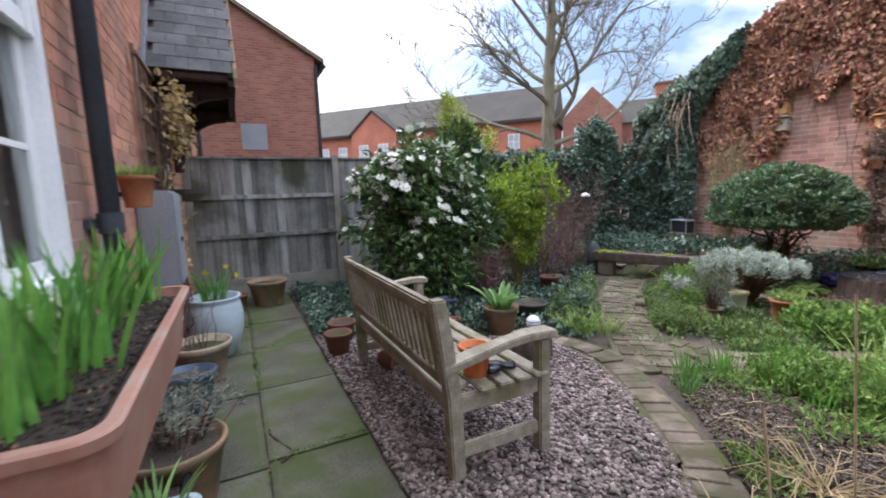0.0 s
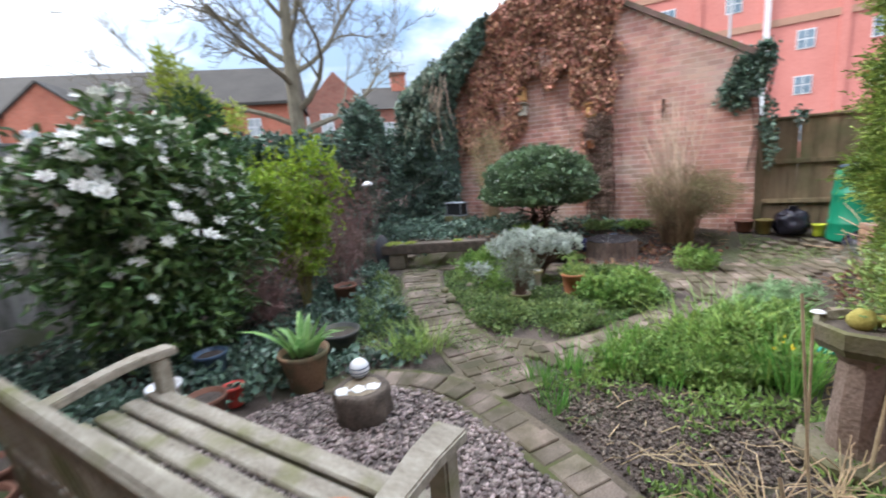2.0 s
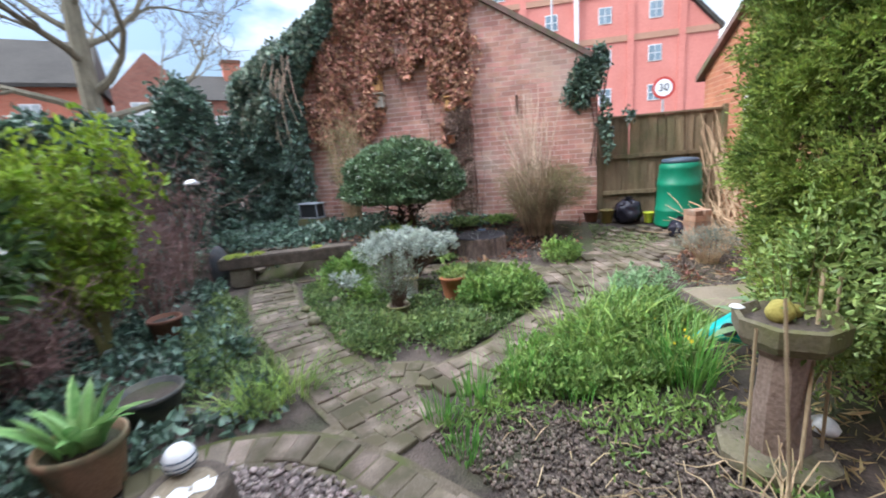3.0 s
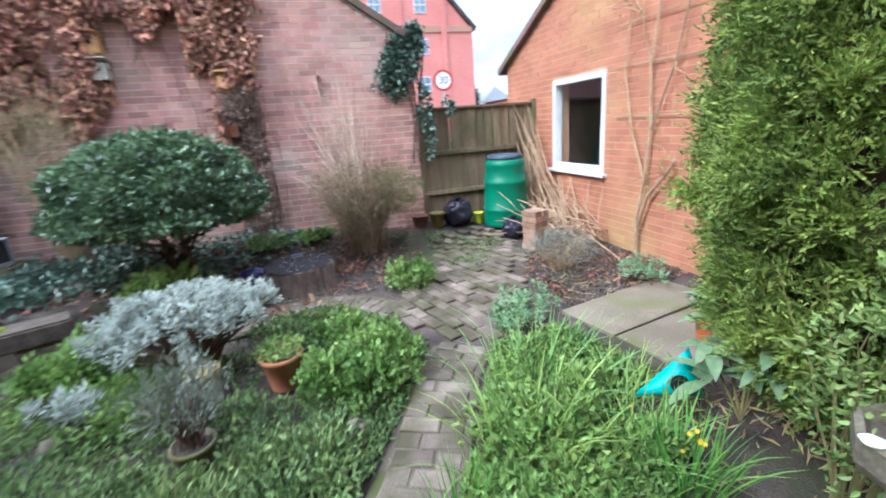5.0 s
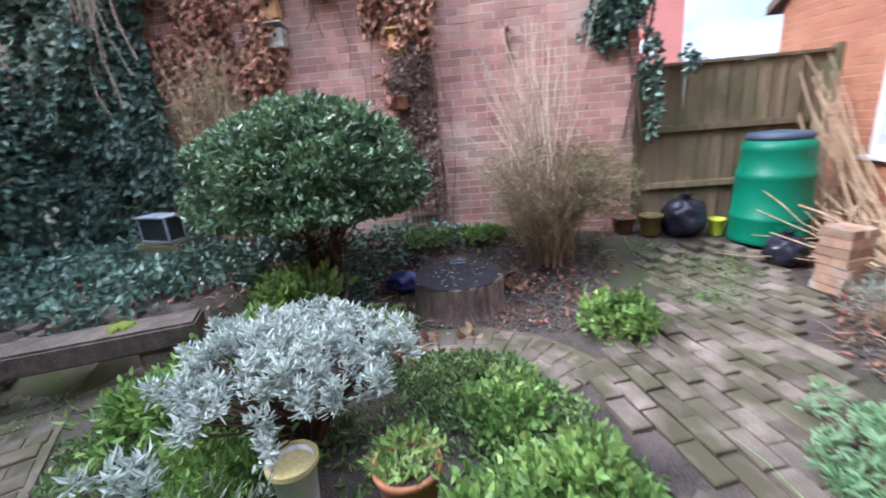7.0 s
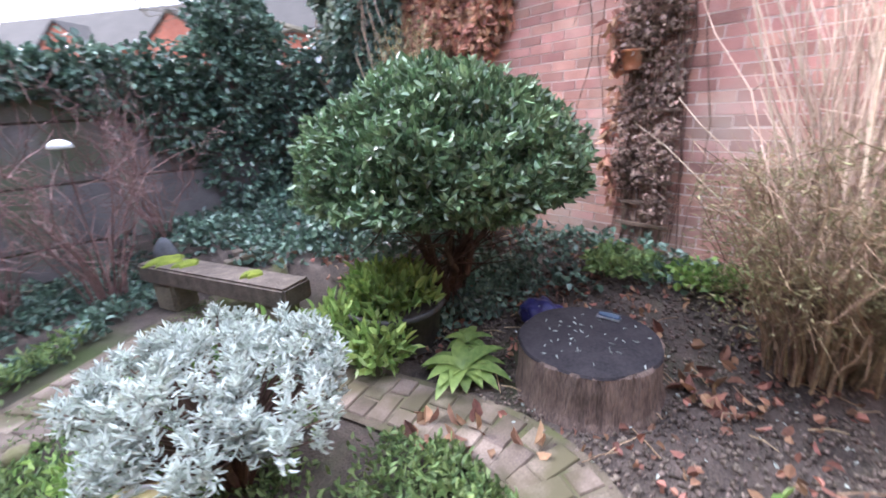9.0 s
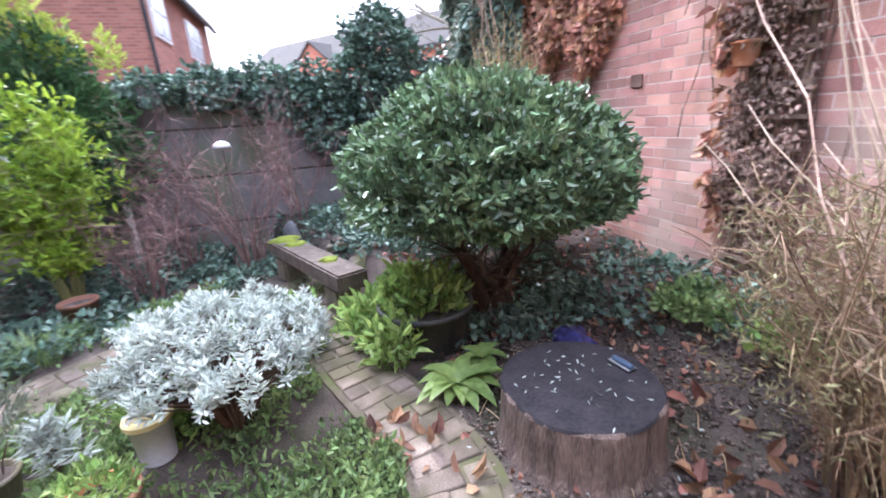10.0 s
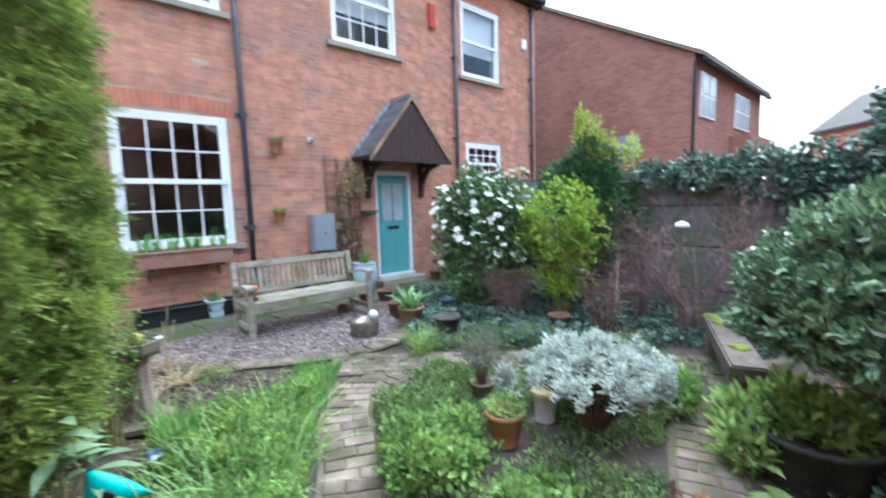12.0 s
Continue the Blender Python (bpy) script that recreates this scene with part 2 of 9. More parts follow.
M = {
    "mortar": mat("mortar", (0.34, 0.235, 0.18), (0.5, 0.37, 0.29), 5, 120, 0.95, 0.4, 0.004),
    "mortar_pale": mat("mortar_pale", (0.52, 0.43, 0.38), (0.73, 0.62, 0.55), 5, 120, 0.95, 0.4, 0.004),
    "mortar_warm": mat("mortar_warm", (0.42, 0.25, 0.16), (0.58, 0.38, 0.25), 3, 120, 0.95, 0.4, 0.004),
    "compost": mat("compost", (0.014, 0.011, 0.009), (0.06, 0.047, 0.038), 30, 140, 0.95, 0.9, 0.012),
    "soil": mat("soil", (0.03, 0.024, 0.021), (0.13, 0.102, 0.085), 5, 90, 0.95, 0.9, 0.03, third=(0.045, 0.06, 0.02), third_scale=1.3, third_at=(0.52, 0.7)),
    "slab": mat("slab", (0.045, 0.046, 0.033), (0.14, 0.134, 0.096), 2.5, 80, 0.75, 0.35, 0.004, rand="object", spread=0.12, third=(0.06, 0.08, 0.022), third_scale=2.6, third_at=(0.44, 0.62)),
    "slab_tan": mat("slab_tan", (0.13, 0.108, 0.075), (0.25, 0.212, 0.155), 2.5, 80, 0.8, 0.35, 0.004, rand="object", spread=0.1, third=(0.14, 0.14, 0.06), third_scale=2.0),
    "paver": mat("paver", (0.115, 0.09, 0.072), (0.275, 0.22, 0.175), 6, 110, 0.85, 0.5, 0.005, rand="object", spread=0.28, third=(0.078, 0.068, 0.038), third_scale=3.6, third_at=(0.38, 0.58)),
    "joint_sand": mat("joint_sand", (0.065, 0.054, 0.036), (0.165, 0.135, 0.1), 9, 120, 0.95, 0.8, 0.006, third=(0.075, 0.085, 0.028), third_scale=3.2, third_at=(0.48, 0.62)),
    "old_brick": mat("old_brick", (0.26, 0.15, 0.1), (0.45, 0.29, 0.2), 8, 90, 0.9, 0.6, 0.005, rand="object", spread=0.25, third=(0.36, 0.3, 0.24), third_scale=9),
    "gravel": mat("gravel", (0.092, 0.073, 0.065), (0.36, 0.295, 0.275), 14, 90, 0.8, 0.3, 0.003, rand="island", spread=0.6),
    "gravel_bed": mat("gravel_bed", (0.06, 0.05, 0.045), (0.17, 0.14, 0.13), 30, 120, 0.9, 0.8, 0.01),
    "fence": mat("fence", (0.105, 0.105, 0.1), (0.37, 0.37, 0.36), 3, 40, 0.9, 0.6, 0.006, rand="object", spread=0.45, stretch=(6, 6, 0.5), third=(0.075, 0.08, 0.055), third_scale=1.4),
    "fence_brown": mat("fence_brown", (0.11, 0.082, 0.048), (0.26, 0.2, 0.12), 3, 40, 0.9, 0.6, 0.006, rand="object", spread=0.2, stretch=(6, 6, 0.5), third=(0.1, 0.11, 0.05), third_scale=1.2),
    "concrete": mat("concrete", (0.2, 0.19, 0.175), (0.34, 0.33, 0.3), 4, 90, 0.9, 0.4, 0.004, third=(0.16, 0.17, 0.11), third_scale=3),
    "bench": mat("bench", (0.19, 0.165, 0.125), (0.42, 0.385, 0.31), 4, 30, 0.8, 0.5, 0.004, rand="object", spread=0.12, stretch=(5, 1.2, 5), third=(0.17, 0.17, 0.07), third_scale=4.0, third_at=(0.52, 0.7)),
    "sleeper": mat("sleeper", (0.045, 0.036, 0.03), (0.15, 0.12, 0.095), 4, 30, 0.9, 0.8, 0.01, stretch=(3, 3, 3)),
    "bark": mat("bark", (0.07, 0.052, 0.045), (0.26, 0.19, 0.155), 6, 40, 0.95, 1.0, 0.03, stretch=(3, 3, 0.6)),
    "tree_bark": mat("tree_bark", (0.10, 0.09, 0.065), (0.24, 0.22, 0.16), 5, 30, 0.95, 0.7, 0.02, stretch=(2, 2, 0.4)),
    "stump_top": mat("stump_top", (0.01, 0.009, 0.012), (0.04, 0.035, 0.038), 9, 60, 0.85, 0.8, 0.01),
    "log_end": mat("log_end", (0.16, 0.13, 0.09), (0.3, 0.25, 0.18), 9, 60, 0.85, 0.5, 0.006),
    "terracotta": mat("terracotta", (0.30, 0.115, 0.055), (0.48, 0.2, 0.10), 4, 90, 0.85, 0.3, 0.003, third=(0.4, 0.27, 0.19), third_scale=5, third_at=(0.55, 0.75)),
    "terracotta_old": mat("terracotta_old", (0.23, 0.14, 0.085), (0.41, 0.27, 0.17), 4, 90, 0.85, 0.3, 0.003, third=(0.17, 0.15, 0.09), third_scale=5),
    "terracotta_dark": mat("terracotta_dark", (0.10, 0.045, 0.03), (0.21, 0.10, 0.065), 4, 90, 0.8, 0.3, 0.003),
    "orange_plastic": mat("orange_plastic", (0.5, 0.13, 0.035), (0.62, 0.19, 0.06), 3, 60, 0.5, 0.1, 0.001),
    "trough": mat("trough", (0.29, 0.135, 0.1), (0.4, 0.21, 0.16), 2, 60, 0.55, 0.15, 0.002, third=(0.36, 0.24, 0.19), third_scale=4),
    "stoneware": mat("stoneware", (0.34, 0.27, 0.19), (0.5, 0.42, 0.31), 3, 60, 0.6, 0.15, 0.002, third=(0.24, 0.2, 0.14), third_scale=6),
    "blue_glaze": mat("blue_glaze", (0.035, 0.06, 0.10), (0.085, 0.13, 0.2), 3, 60, 0.35, 0.1, 0.001),
    "pale_glaze": mat("pale_glaze", (0.33, 0.42, 0.48), (0.5, 0.58, 0.63), 3, 60, 0.35, 0.1, 0.001, stretch=(1, 1, 4)),
    "yellow_stain": mat("yellow_stain", (0.36, 0.29, 0.1), (0.6, 0.52, 0.27), 7, 60, 0.7, 0.2, 0.002),
    "white_glaze": mat("white_glaze", (0.62, 0.64, 0.66), (0.8, 0.8, 0.8), 4, 60, 0.35, 0.1, 0.001),
    "old_white": mat("old_white", (0.55, 0.57, 0.58), (0.78, 0.78, 0.76), 5, 60, 0.6, 0.2, 0.002),
    "moss_yellow": mat("moss_yellow", (0.22, 0.19, 0.04), (0.4, 0.35, 0.1), 9, 90, 0.95, 0.8, 0.01),
    "moss": mat("moss", (0.07, 0.1, 0.012), (0.2, 0.24, 0.03), 9, 120, 0.95, 1.0, 0.02),
    "stone": mat("stone", (0.085, 0.074, 0.052), (0.23, 0.198, 0.145), 4, 60, 0.9, 0.8, 0.012, third=(0.13, 0.13, 0.05), third_scale=3, third_at=(0.45, 0.65)),
    "stone_pink": mat("stone_pink", (0.16, 0.115, 0.09), (0.34, 0.26, 0.215), 5, 60, 0.95, 0.9, 0.015),
    "sill": mat("sill", (0.24, 0.215, 0.17), (0.4, 0.37, 0.3), 3, 60, 0.9, 0.4, 0.004),
    "white": mat("white", (0.72, 0.74, 0.76), (0.84, 0.85, 0.86), 2, 60, 0.4, 0.08, 0.001),
    "white_dull": mat("white_dull", (0.6, 0.61, 0.62), (0.76, 0.77, 0.78), 2, 60, 0.5, 0.1, 0.001),
    "black": mat("black", (0.012, 0.013, 0.015), (0.03, 0.032, 0.036), 3, 60, 0.4, 0.1, 0.002),
    "black_bag": mat("black_bag", (0.012, 0.012, 0.02), (0.03, 0.03, 0.045), 3, 30, 0.25, 0.5, 0.01),
    "blue_bag": mat("blue_bag", (0.012, 0.014, 0.07), (0.035, 0.035, 0.14), 4, 40, 0.35, 0.4, 0.006),
    "pipe": mat("pipe", (0.028, 0.034, 0.045), (0.06, 0.068, 0.085), 3, 60, 0.45, 0.1, 0.001),
    "grey_box": mat("grey_box", (0.2, 0.215, 0.24), (0.28, 0.3, 0.33), 2, 60, 0.55, 0.1, 0.001),
    "slate": mat("slate", (0.045, 0.05, 0.058), (0.115, 0.12, 0.13), 6, 60, 0.6, 0.5, 0.006, rand="object", spread=0.3),
    "slate_far": mat("slate_far", (0.036, 0.033, 0.029), (0.066, 0.06, 0.053), 0.6, 8, 0.85, 0.2, 0.02),
    "lead": mat("lead", (0.22, 0.25, 0.29), (0.36, 0.39, 0.43), 4, 60, 0.6, 0.2, 0.003),
    "porch_wood": mat("porch_wood", (0.022, 0.013, 0.012), (0.075, 0.042, 0.036), 4, 40, 0.75, 0.5, 0.005, stretch=(4, 4, 1)),
    "trellis": mat("trellis", (0.12, 0.085, 0.062), (0.28, 0.21, 0.155), 4, 40, 0.9, 0.5, 0.004),
    "teal_door": mat("teal_door", (0.10, 0.33, 0.34), (0.14, 0.4, 0.40), 2, 60, 0.45, 0.1, 0.001),
    "bin_green": mat("bin_green", (0.004, 0.13, 0.07), (0.01, 0.2, 0.11), 2, 60, 0.45, 0.15, 0.002),
    "bin_lid": mat("bin_lid", (0.03, 0.05, 0.075), (0.06, 0.085, 0.115), 2, 60, 0.5, 0.1, 0.001),
    "lime": mat("lime", (0.45, 0.52, 0.02), (0.58, 0.64, 0.06), 3, 60, 0.5, 0.1, 0.001),
    "olive_glaze": mat("olive_glaze", (0.11, 0.085, 0.02), (0.2, 0.16, 0.05), 3, 60, 0.35, 0.15, 0.002),
    "teal": mat("teal", (0.01, 0.37, 0.36), (0.03, 0.5, 0.47), 3, 60, 0.45, 0.2, 0.004),
    "blue_pack": mat("blue_pack", (0.02, 0.05, 0.3), (0.06, 0.12, 0.42), 12, 60, 0.4, 0.1, 0.001),
    "birdbox": mat("birdbox", (0.42, 0.24, 0.09), (0.6, 0.37, 0.16), 5, 50, 0.8, 0.3, 0.003, stretch=(1, 1, 4)),
    "birdbox_grey": mat("birdbox_grey", (0.34, 0.32, 0.26), (0.5, 0.48, 0.4), 5, 50, 0.8, 0.3, 0.003),
    "red_paint": mat("red_paint", (0.4, 0.03, 0.025), (0.5, 0.06, 0.045), 3, 60, 0.45, 0.1, 0.001),
    "clod": mat("clod", (0.055, 0.043, 0.035), (0.21, 0.168, 0.135), 14, 90, 0.95, 0.4, 0.004, rand="island", spread=0.5),
    "straw": mat("straw", (0.3, 0.22, 0.12), (0.58, 0.46, 0.28), 6, 50, 0.9, 0.3, 0.003, rand="island", spread=0.3),
    "cane": mat("cane", (0.3, 0.23, 0.14), (0.48, 0.38, 0.24), 6, 50, 0.8, 0.3, 0.003),
    "twig": mat("twig", (0.065, 0.04, 0.03), (0.17, 0.105, 0.08), 6, 50, 0.9, 0.3, 0.003, rand="island", spread=0.3),
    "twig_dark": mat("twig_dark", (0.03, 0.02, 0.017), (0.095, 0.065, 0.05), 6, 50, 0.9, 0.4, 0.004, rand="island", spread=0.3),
    "dark_pot": mat("dark_pot", (0.028, 0.03, 0.03), (0.085, 0.085, 0.08), 5, 60, 0.7, 0.3, 0.003, third=(0.11, 0.11, 0.08), third_scale=6),
    "twig_red": mat("twig_red", (0.115, 0.07, 0.064), (0.29, 0.18, 0.16), 6, 50, 0.9, 0.3, 0.003, rand="island", spread=0.3),
    "twig_bush": mat("twig_bush", (0.1, 0.066, 0.042), (0.3, 0.215, 0.13), 6, 50, 0.9, 0.3, 0.003, rand="island", spread=0.45),
    "stalk_pale": mat("stalk_pale", (0.36, 0.26, 0.19), (0.58, 0.46, 0.36), 6, 50, 0.9, 0.3, 0.003, rand="island", spread=0.4),
    "twig_tan": mat("twig_tan", (0.28, 0.19, 0.11), (0.52, 0.39, 0.24), 6, 50, 0.9, 0.3, 0.003, rand="island", spread=0.3),
    "twig_green": mat("twig_green", (0.14, 0.13, 0.05), (0.27, 0.25, 0.1), 6, 50, 0.9, 0.3, 0.003, rand="island", spread=0.3),
    "petal": mat("petal", (0.72, 0.73, 0.68), (0.86, 0.86, 0.82), 8, 40, 0.6, 0.1, 0.001, sss=0.2),
    "yellow_petal": mat("yellow_petal", (0.65, 0.5, 0.02), (0.75, 0.6, 0.05), 8, 40, 0.6, 0.1, 0.001, sss=0.2),
    "render_far": mat("render_far", (0.52, 0.19, 0.155), (0.62, 0.25, 0.21), 0.5, 6, 0.9, 0.1, 0.01),
    "render_band": mat("render_band", (0.36, 0.2, 0.14), (0.45, 0.27, 0.19), 0.5, 6, 0.9, 0.1, 0.01),
    "pane_far": mat("pane_far", (0.10, 0.15, 0.19), (0.22, 0.3, 0.36), 0.5, 4, 0.15, 0, 0.01, spec=0.6),
    "pane_grey": mat("pane_grey", (0.32, 0.36, 0.38), (0.5, 0.55, 0.57), 0.8, 5, 0.2, 0, 0.01, spec=0.6),
    "precast": mat("precast", (0.115, 0.108, 0.108), (0.24, 0.222, 0.218), 2.5, 70, 0.9, 0.4, 0.006, rand="object", spread=0.12, third=(0.12, 0.135, 0.09), third_scale=1.6),
    # dark wall colour stands in for the shade indoors
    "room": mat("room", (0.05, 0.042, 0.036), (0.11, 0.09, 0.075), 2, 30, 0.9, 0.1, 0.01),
    "room_grey": mat("room_grey", (0.16, 0.17, 0.19), (0.26, 0.27, 0.29), 2, 30, 0.9, 0.1, 0.01),
    "tile_roof": mat("tile_roof", (0.09, 0.06, 0.05), (0.2, 0.135, 0.11), 5, 40, 0.9, 0.6, 0.01, rand="object", spread=0.25, third=(0.11, 0.11, 0.06), third_scale=3),
    "metal": mat("metal", (0.42, 0.43, 0.44), (0.56, 0.57, 0.58), 4, 60, 0.45, 0.1, 0.001, metal=0.7),
    "wire": mat("wire", (0.1, 0.1, 0.1), (0.2, 0.19, 0.18), 4, 60, 0.5, 0.1, 0.001, metal=0.5),
}
for key, dark, light, spread in (("house_brick", (0.34, 0.15, 0.1), (0.6, 0.29, 0.19), 0.16), ("garage_brick", (0.29, 0.145, 0.118), (0.56, 0.31, 0.25), 0.24), ("orange_brick", (0.35, 0.135, 0.078), (0.5, 0.225, 0.13), 0.1)):
    third = {"house_brick": (0.3, 0.19, 0.155), "garage_brick": (0.46, 0.34, 0.28), "orange_brick": (0.46, 0.3, 0.13)}[key]
    for rnd in ("object", "island"):
        M[key + "_" + rnd] = mat(key + "_" + rnd, dark, light, 5, 110, 0.9, 0.5, 0.004, rand=rnd, spread=spread, third=third, third_scale=0.6 if key == "orange_brick" else 1.6, third_at=(0.44, 0.64) if key == "orange_brick" else (0.5, 0.72))
M["soldier"] = mat("soldier", (0.37, 0.125, 0.075), (0.54, 0.205, 0.125), 5, 110, 0.9, 0.4, 0.003, rand="object", spread=0.12)
M["gable_far"] = brick_tex("gable_far", (0.24, 0.1, 0.075), (0.35, 0.15, 0.11), (0.28, 0.19, 0.155))
M["terrace_far"] = brick_tex("terrace_far", (0.42, 0.14, 0.09), (0.52, 0.19, 0.125), (0.42, 0.22, 0.16))
L_ = {
    "camellia": leaf_mat("camellia_leaf", (0.04, 0.085, 0.03), (0.14, 0.24, 0.075), 0.28, 0.5, 0.12, 0.55),
    "ivy": leaf_mat("ivy_leaf", (0.04, 0.084, 0.06), (0.17, 0.255, 0.19), 0.34, 0.6, 0.12, 0.5),
    "ivy_silver": leaf_mat("ivy_silver_leaf", (0.13, 0.17, 0.12), (0.3, 0.35, 0.27), 0.4, 0.5, 0.2),
    "dome": leaf_mat("clipped_leaf", (0.048, 0.095, 0.05), (0.2, 0.305, 0.15), 0.33, 0.5, 0.12, 0.7),
    "bay": leaf_mat("bay_leaf", (0.031, 0.078, 0.033), (0.093, 0.186, 0.067), 0.4),
    "lime": leaf_mat("lime_leaf", (0.12, 0.21, 0.018), (0.34, 0.47, 0.055), 0.45, 0.35, 0.35),
    "lime_tip": leaf_mat("lime_tip_leaf", (0.22, 0.297, 0.033), (0.44, 0.506, 0.11), 0.45, 0.3, 0.35),
    "silver": leaf_mat("silver_leaf", (0.3, 0.35, 0.31), (0.59, 0.645, 0.58), 0.75, 0.3, 0.2),
    "lavender": leaf_mat("lavender_leaf", (0.15, 0.175, 0.14), (0.34, 0.37, 0.31), 0.8, 0.35, 0.15),
    "lavender_dark": leaf_mat("lavender_dark_leaf", (0.1, 0.12, 0.085), (0.25, 0.28, 0.21), 0.8, 0.35, 0.15),
    "dead": leaf_mat("dead_leaf", (0.27, 0.135, 0.09), (0.61, 0.36, 0.245), 0.8, 0.6, 0.22),
    "withered": leaf_mat("withered_leaf", (0.17, 0.115, 0.09), (0.38, 0.28, 0.225), 0.85, 0.5, 0.1),
    "litter": leaf_mat("litter_leaf", (0.13, 0.065, 0.044), (0.38, 0.2, 0.13), 0.85, 0.6, 0.1),
    "conifer": leaf_mat("conifer_leaf", (0.08, 0.14, 0.03), (0.36, 0.46, 0.1), 0.6, 0.5, 0.28),
    "euonymus": leaf_mat("euonymus_leaf", (0.11, 0.2, 0.045), (0.38, 0.5, 0.17), 0.4, 0.45, 0.28),
    "soft": leaf_mat("soft_leaf", (0.1, 0.195, 0.048), (0.31, 0.455, 0.13), 0.5, 0.4, 0.3),
    "herb": leaf_mat("herb_leaf", (0.08, 0.135, 0.05), (0.24, 0.33, 0.12), 0.55, 0.5, 0.25),
    "grass": leaf_mat("grass_blade", (0.13, 0.235, 0.045), (0.36, 0.5, 0.13), 0.45, 0.4, 0.35),
    "daffodil": leaf_mat("daffodil_blade", (0.065, 0.2, 0.038), (0.23, 0.47, 0.1), 0.4, 0.35, 0.35),
    "tulip": leaf_mat("tulip_blade", (0.13, 0.28, 0.08), (0.3, 0.48, 0.17), 0.45, 0.3, 0.3),
    "sage": leaf_mat("sage_leaf", (0.15, 0.28, 0.13), (0.33, 0.48, 0.27), 0.6, 0.25, 0.3),
    "dry": leaf_mat("dry_leaf", (0.248, 0.194, 0.093), (0.558, 0.434, 0.217), 0.85, 0.4, 0.2),
    "brush": leaf_mat("brush_leaf", (0.13, 0.125, 0.06), (0.32, 0.3, 0.155), 0.8, 0.5, 0.2),
}


def glass(name, tint=(0.9, 0.95, 0.95)):
    m = bpy.data.materials.new(name)
    m.use_nodes = True
    p = m.node_tree.nodes["Principled BSDF"]
    p.inputs["Base Color"].default_value = (*tint, 1)
    p.inputs["Transmission Weight"].default_value, p.inputs["Roughness"].default_value, p.inputs["IOR"].default_value = 1.0, 0.02, 1.45
    return m


M["glass"] = glass("window_glass")


# ---- mesh helpers ----
def mesh_of(name, verts, faces, material, smooth=False):
    me = bpy.data.meshes.new(name)
    me.from_pydata(verts, [], faces)
    me.materials.append(material)
    if smooth:
        me.polygons.foreach_set("use_smooth", [True] * len(me.polygons))
    me.update()
    return me


def bulk(name, verts, quads, material, smooth=False):
    """A mesh from arrays: verts (n, 3), quads (m, 3 or 4)."""
    verts, quads = np.asarray(verts, np.float32), np.asarray(quads, np.int32)
    me = bpy.data.meshes.new(name)
    k = quads.shape[1]
    me.vertices.add(len(verts))
    me.vertices.foreach_set("co", verts.ravel())
    me.loops.add(quads.size)
    me.loops.foreach_set("vertex_index", quads.ravel())
    me.polygons.add(len(quads))
    me.polygons.foreach_set("loop_start", np.arange(0, quads.size, k, dtype=np.int32))
    me.polygons.foreach_set("use_smooth", np.full(len(quads), smooth, dtype=bool))
    me.materials.append(material)
    me.update(calc_edges=True)
    me.validate()
    return me


def thing(name, label, category, m=None, group="", kind=""):
    ob = new(name)
    ob.empty_display_size = 0.1
    ob.matrix_world = m if m is not None else Matrix()
    return tagged(ob, label, category, group, kind)


def put(name, me, parent=None, label="", m=None, kind=""):
    ob = new(name, me)
    if parent is not None:
        ob.parent = parent
    if m is not None:
        ob.matrix_basis = m
    return tagged(ob, label, kind=kind)


def part(name, bm, material, parent, label="", smooth=False, m=None):
    """Links a bmesh as one mesh object under a thing or a part."""
    me = bpy.data.meshes.new(name)
    if smooth:
        for fc in bm.faces:
            fc.smooth = True
    bm.to_mesh(me)
    bm.free()
    me.materials.append(material)
    return put(name, me, parent, label, m)


def box(x0, y0, z0, x1, y1, z1, bevel=0.0, m=None, bm=None):
    """A bevelled block between two corners, added to bm."""
    bm = bm or bmesh.new()
    made = bmesh.ops.create_cube(bm, size=1.0)["verts"]
    t = Matrix.Translation(((x0 + x1) / 2, (y0 + y1) / 2, (z0 + z1) / 2)) @ Matrix.Diagonal((abs(x1 - x0), abs(y1 - y0), abs(z1 - z0), 1))
    bmesh.ops.transform(bm, matrix=(m @ t) if m is not None else t, verts=made)
    if bevel:
        edges = list({e for v in made for e in v.link_edges})
        bmesh.ops.bevel(bm, geom=edges, offset=bevel, segments=2, affect="EDGES")
    return bm


def prism(poly, z0, z1, bm=None, m=None, axis="z"):
    """A prism over a polygon of (a, b); axis z: a=x, b=y; axis y: a=x, b=z and the prism runs along y."""
    bm = bm or bmesh.new()
    at = (lambda a, b, c: (a, b, c)) if axis == "z" else (lambda a, b, c: (a, c, b))
    lo = [bm.verts.new(at(a, b, z0)) for a, b in poly]
    hi = [bm.verts.new(at(a, b, z1)) for a, b in poly]
    bm.faces.new(lo[::-1])
    bm.faces.new(hi)
    for i in range(len(poly)):
        j = (i + 1) % len(poly)
        bm.faces.new((lo[i], lo[j], hi[j], hi[i]))
    bmesh.ops.recalc_face_normals(bm, faces=bm.faces)
    if m is not None:
        bmesh.ops.transform(bm, matrix=m, verts=bm.verts)
    return bm


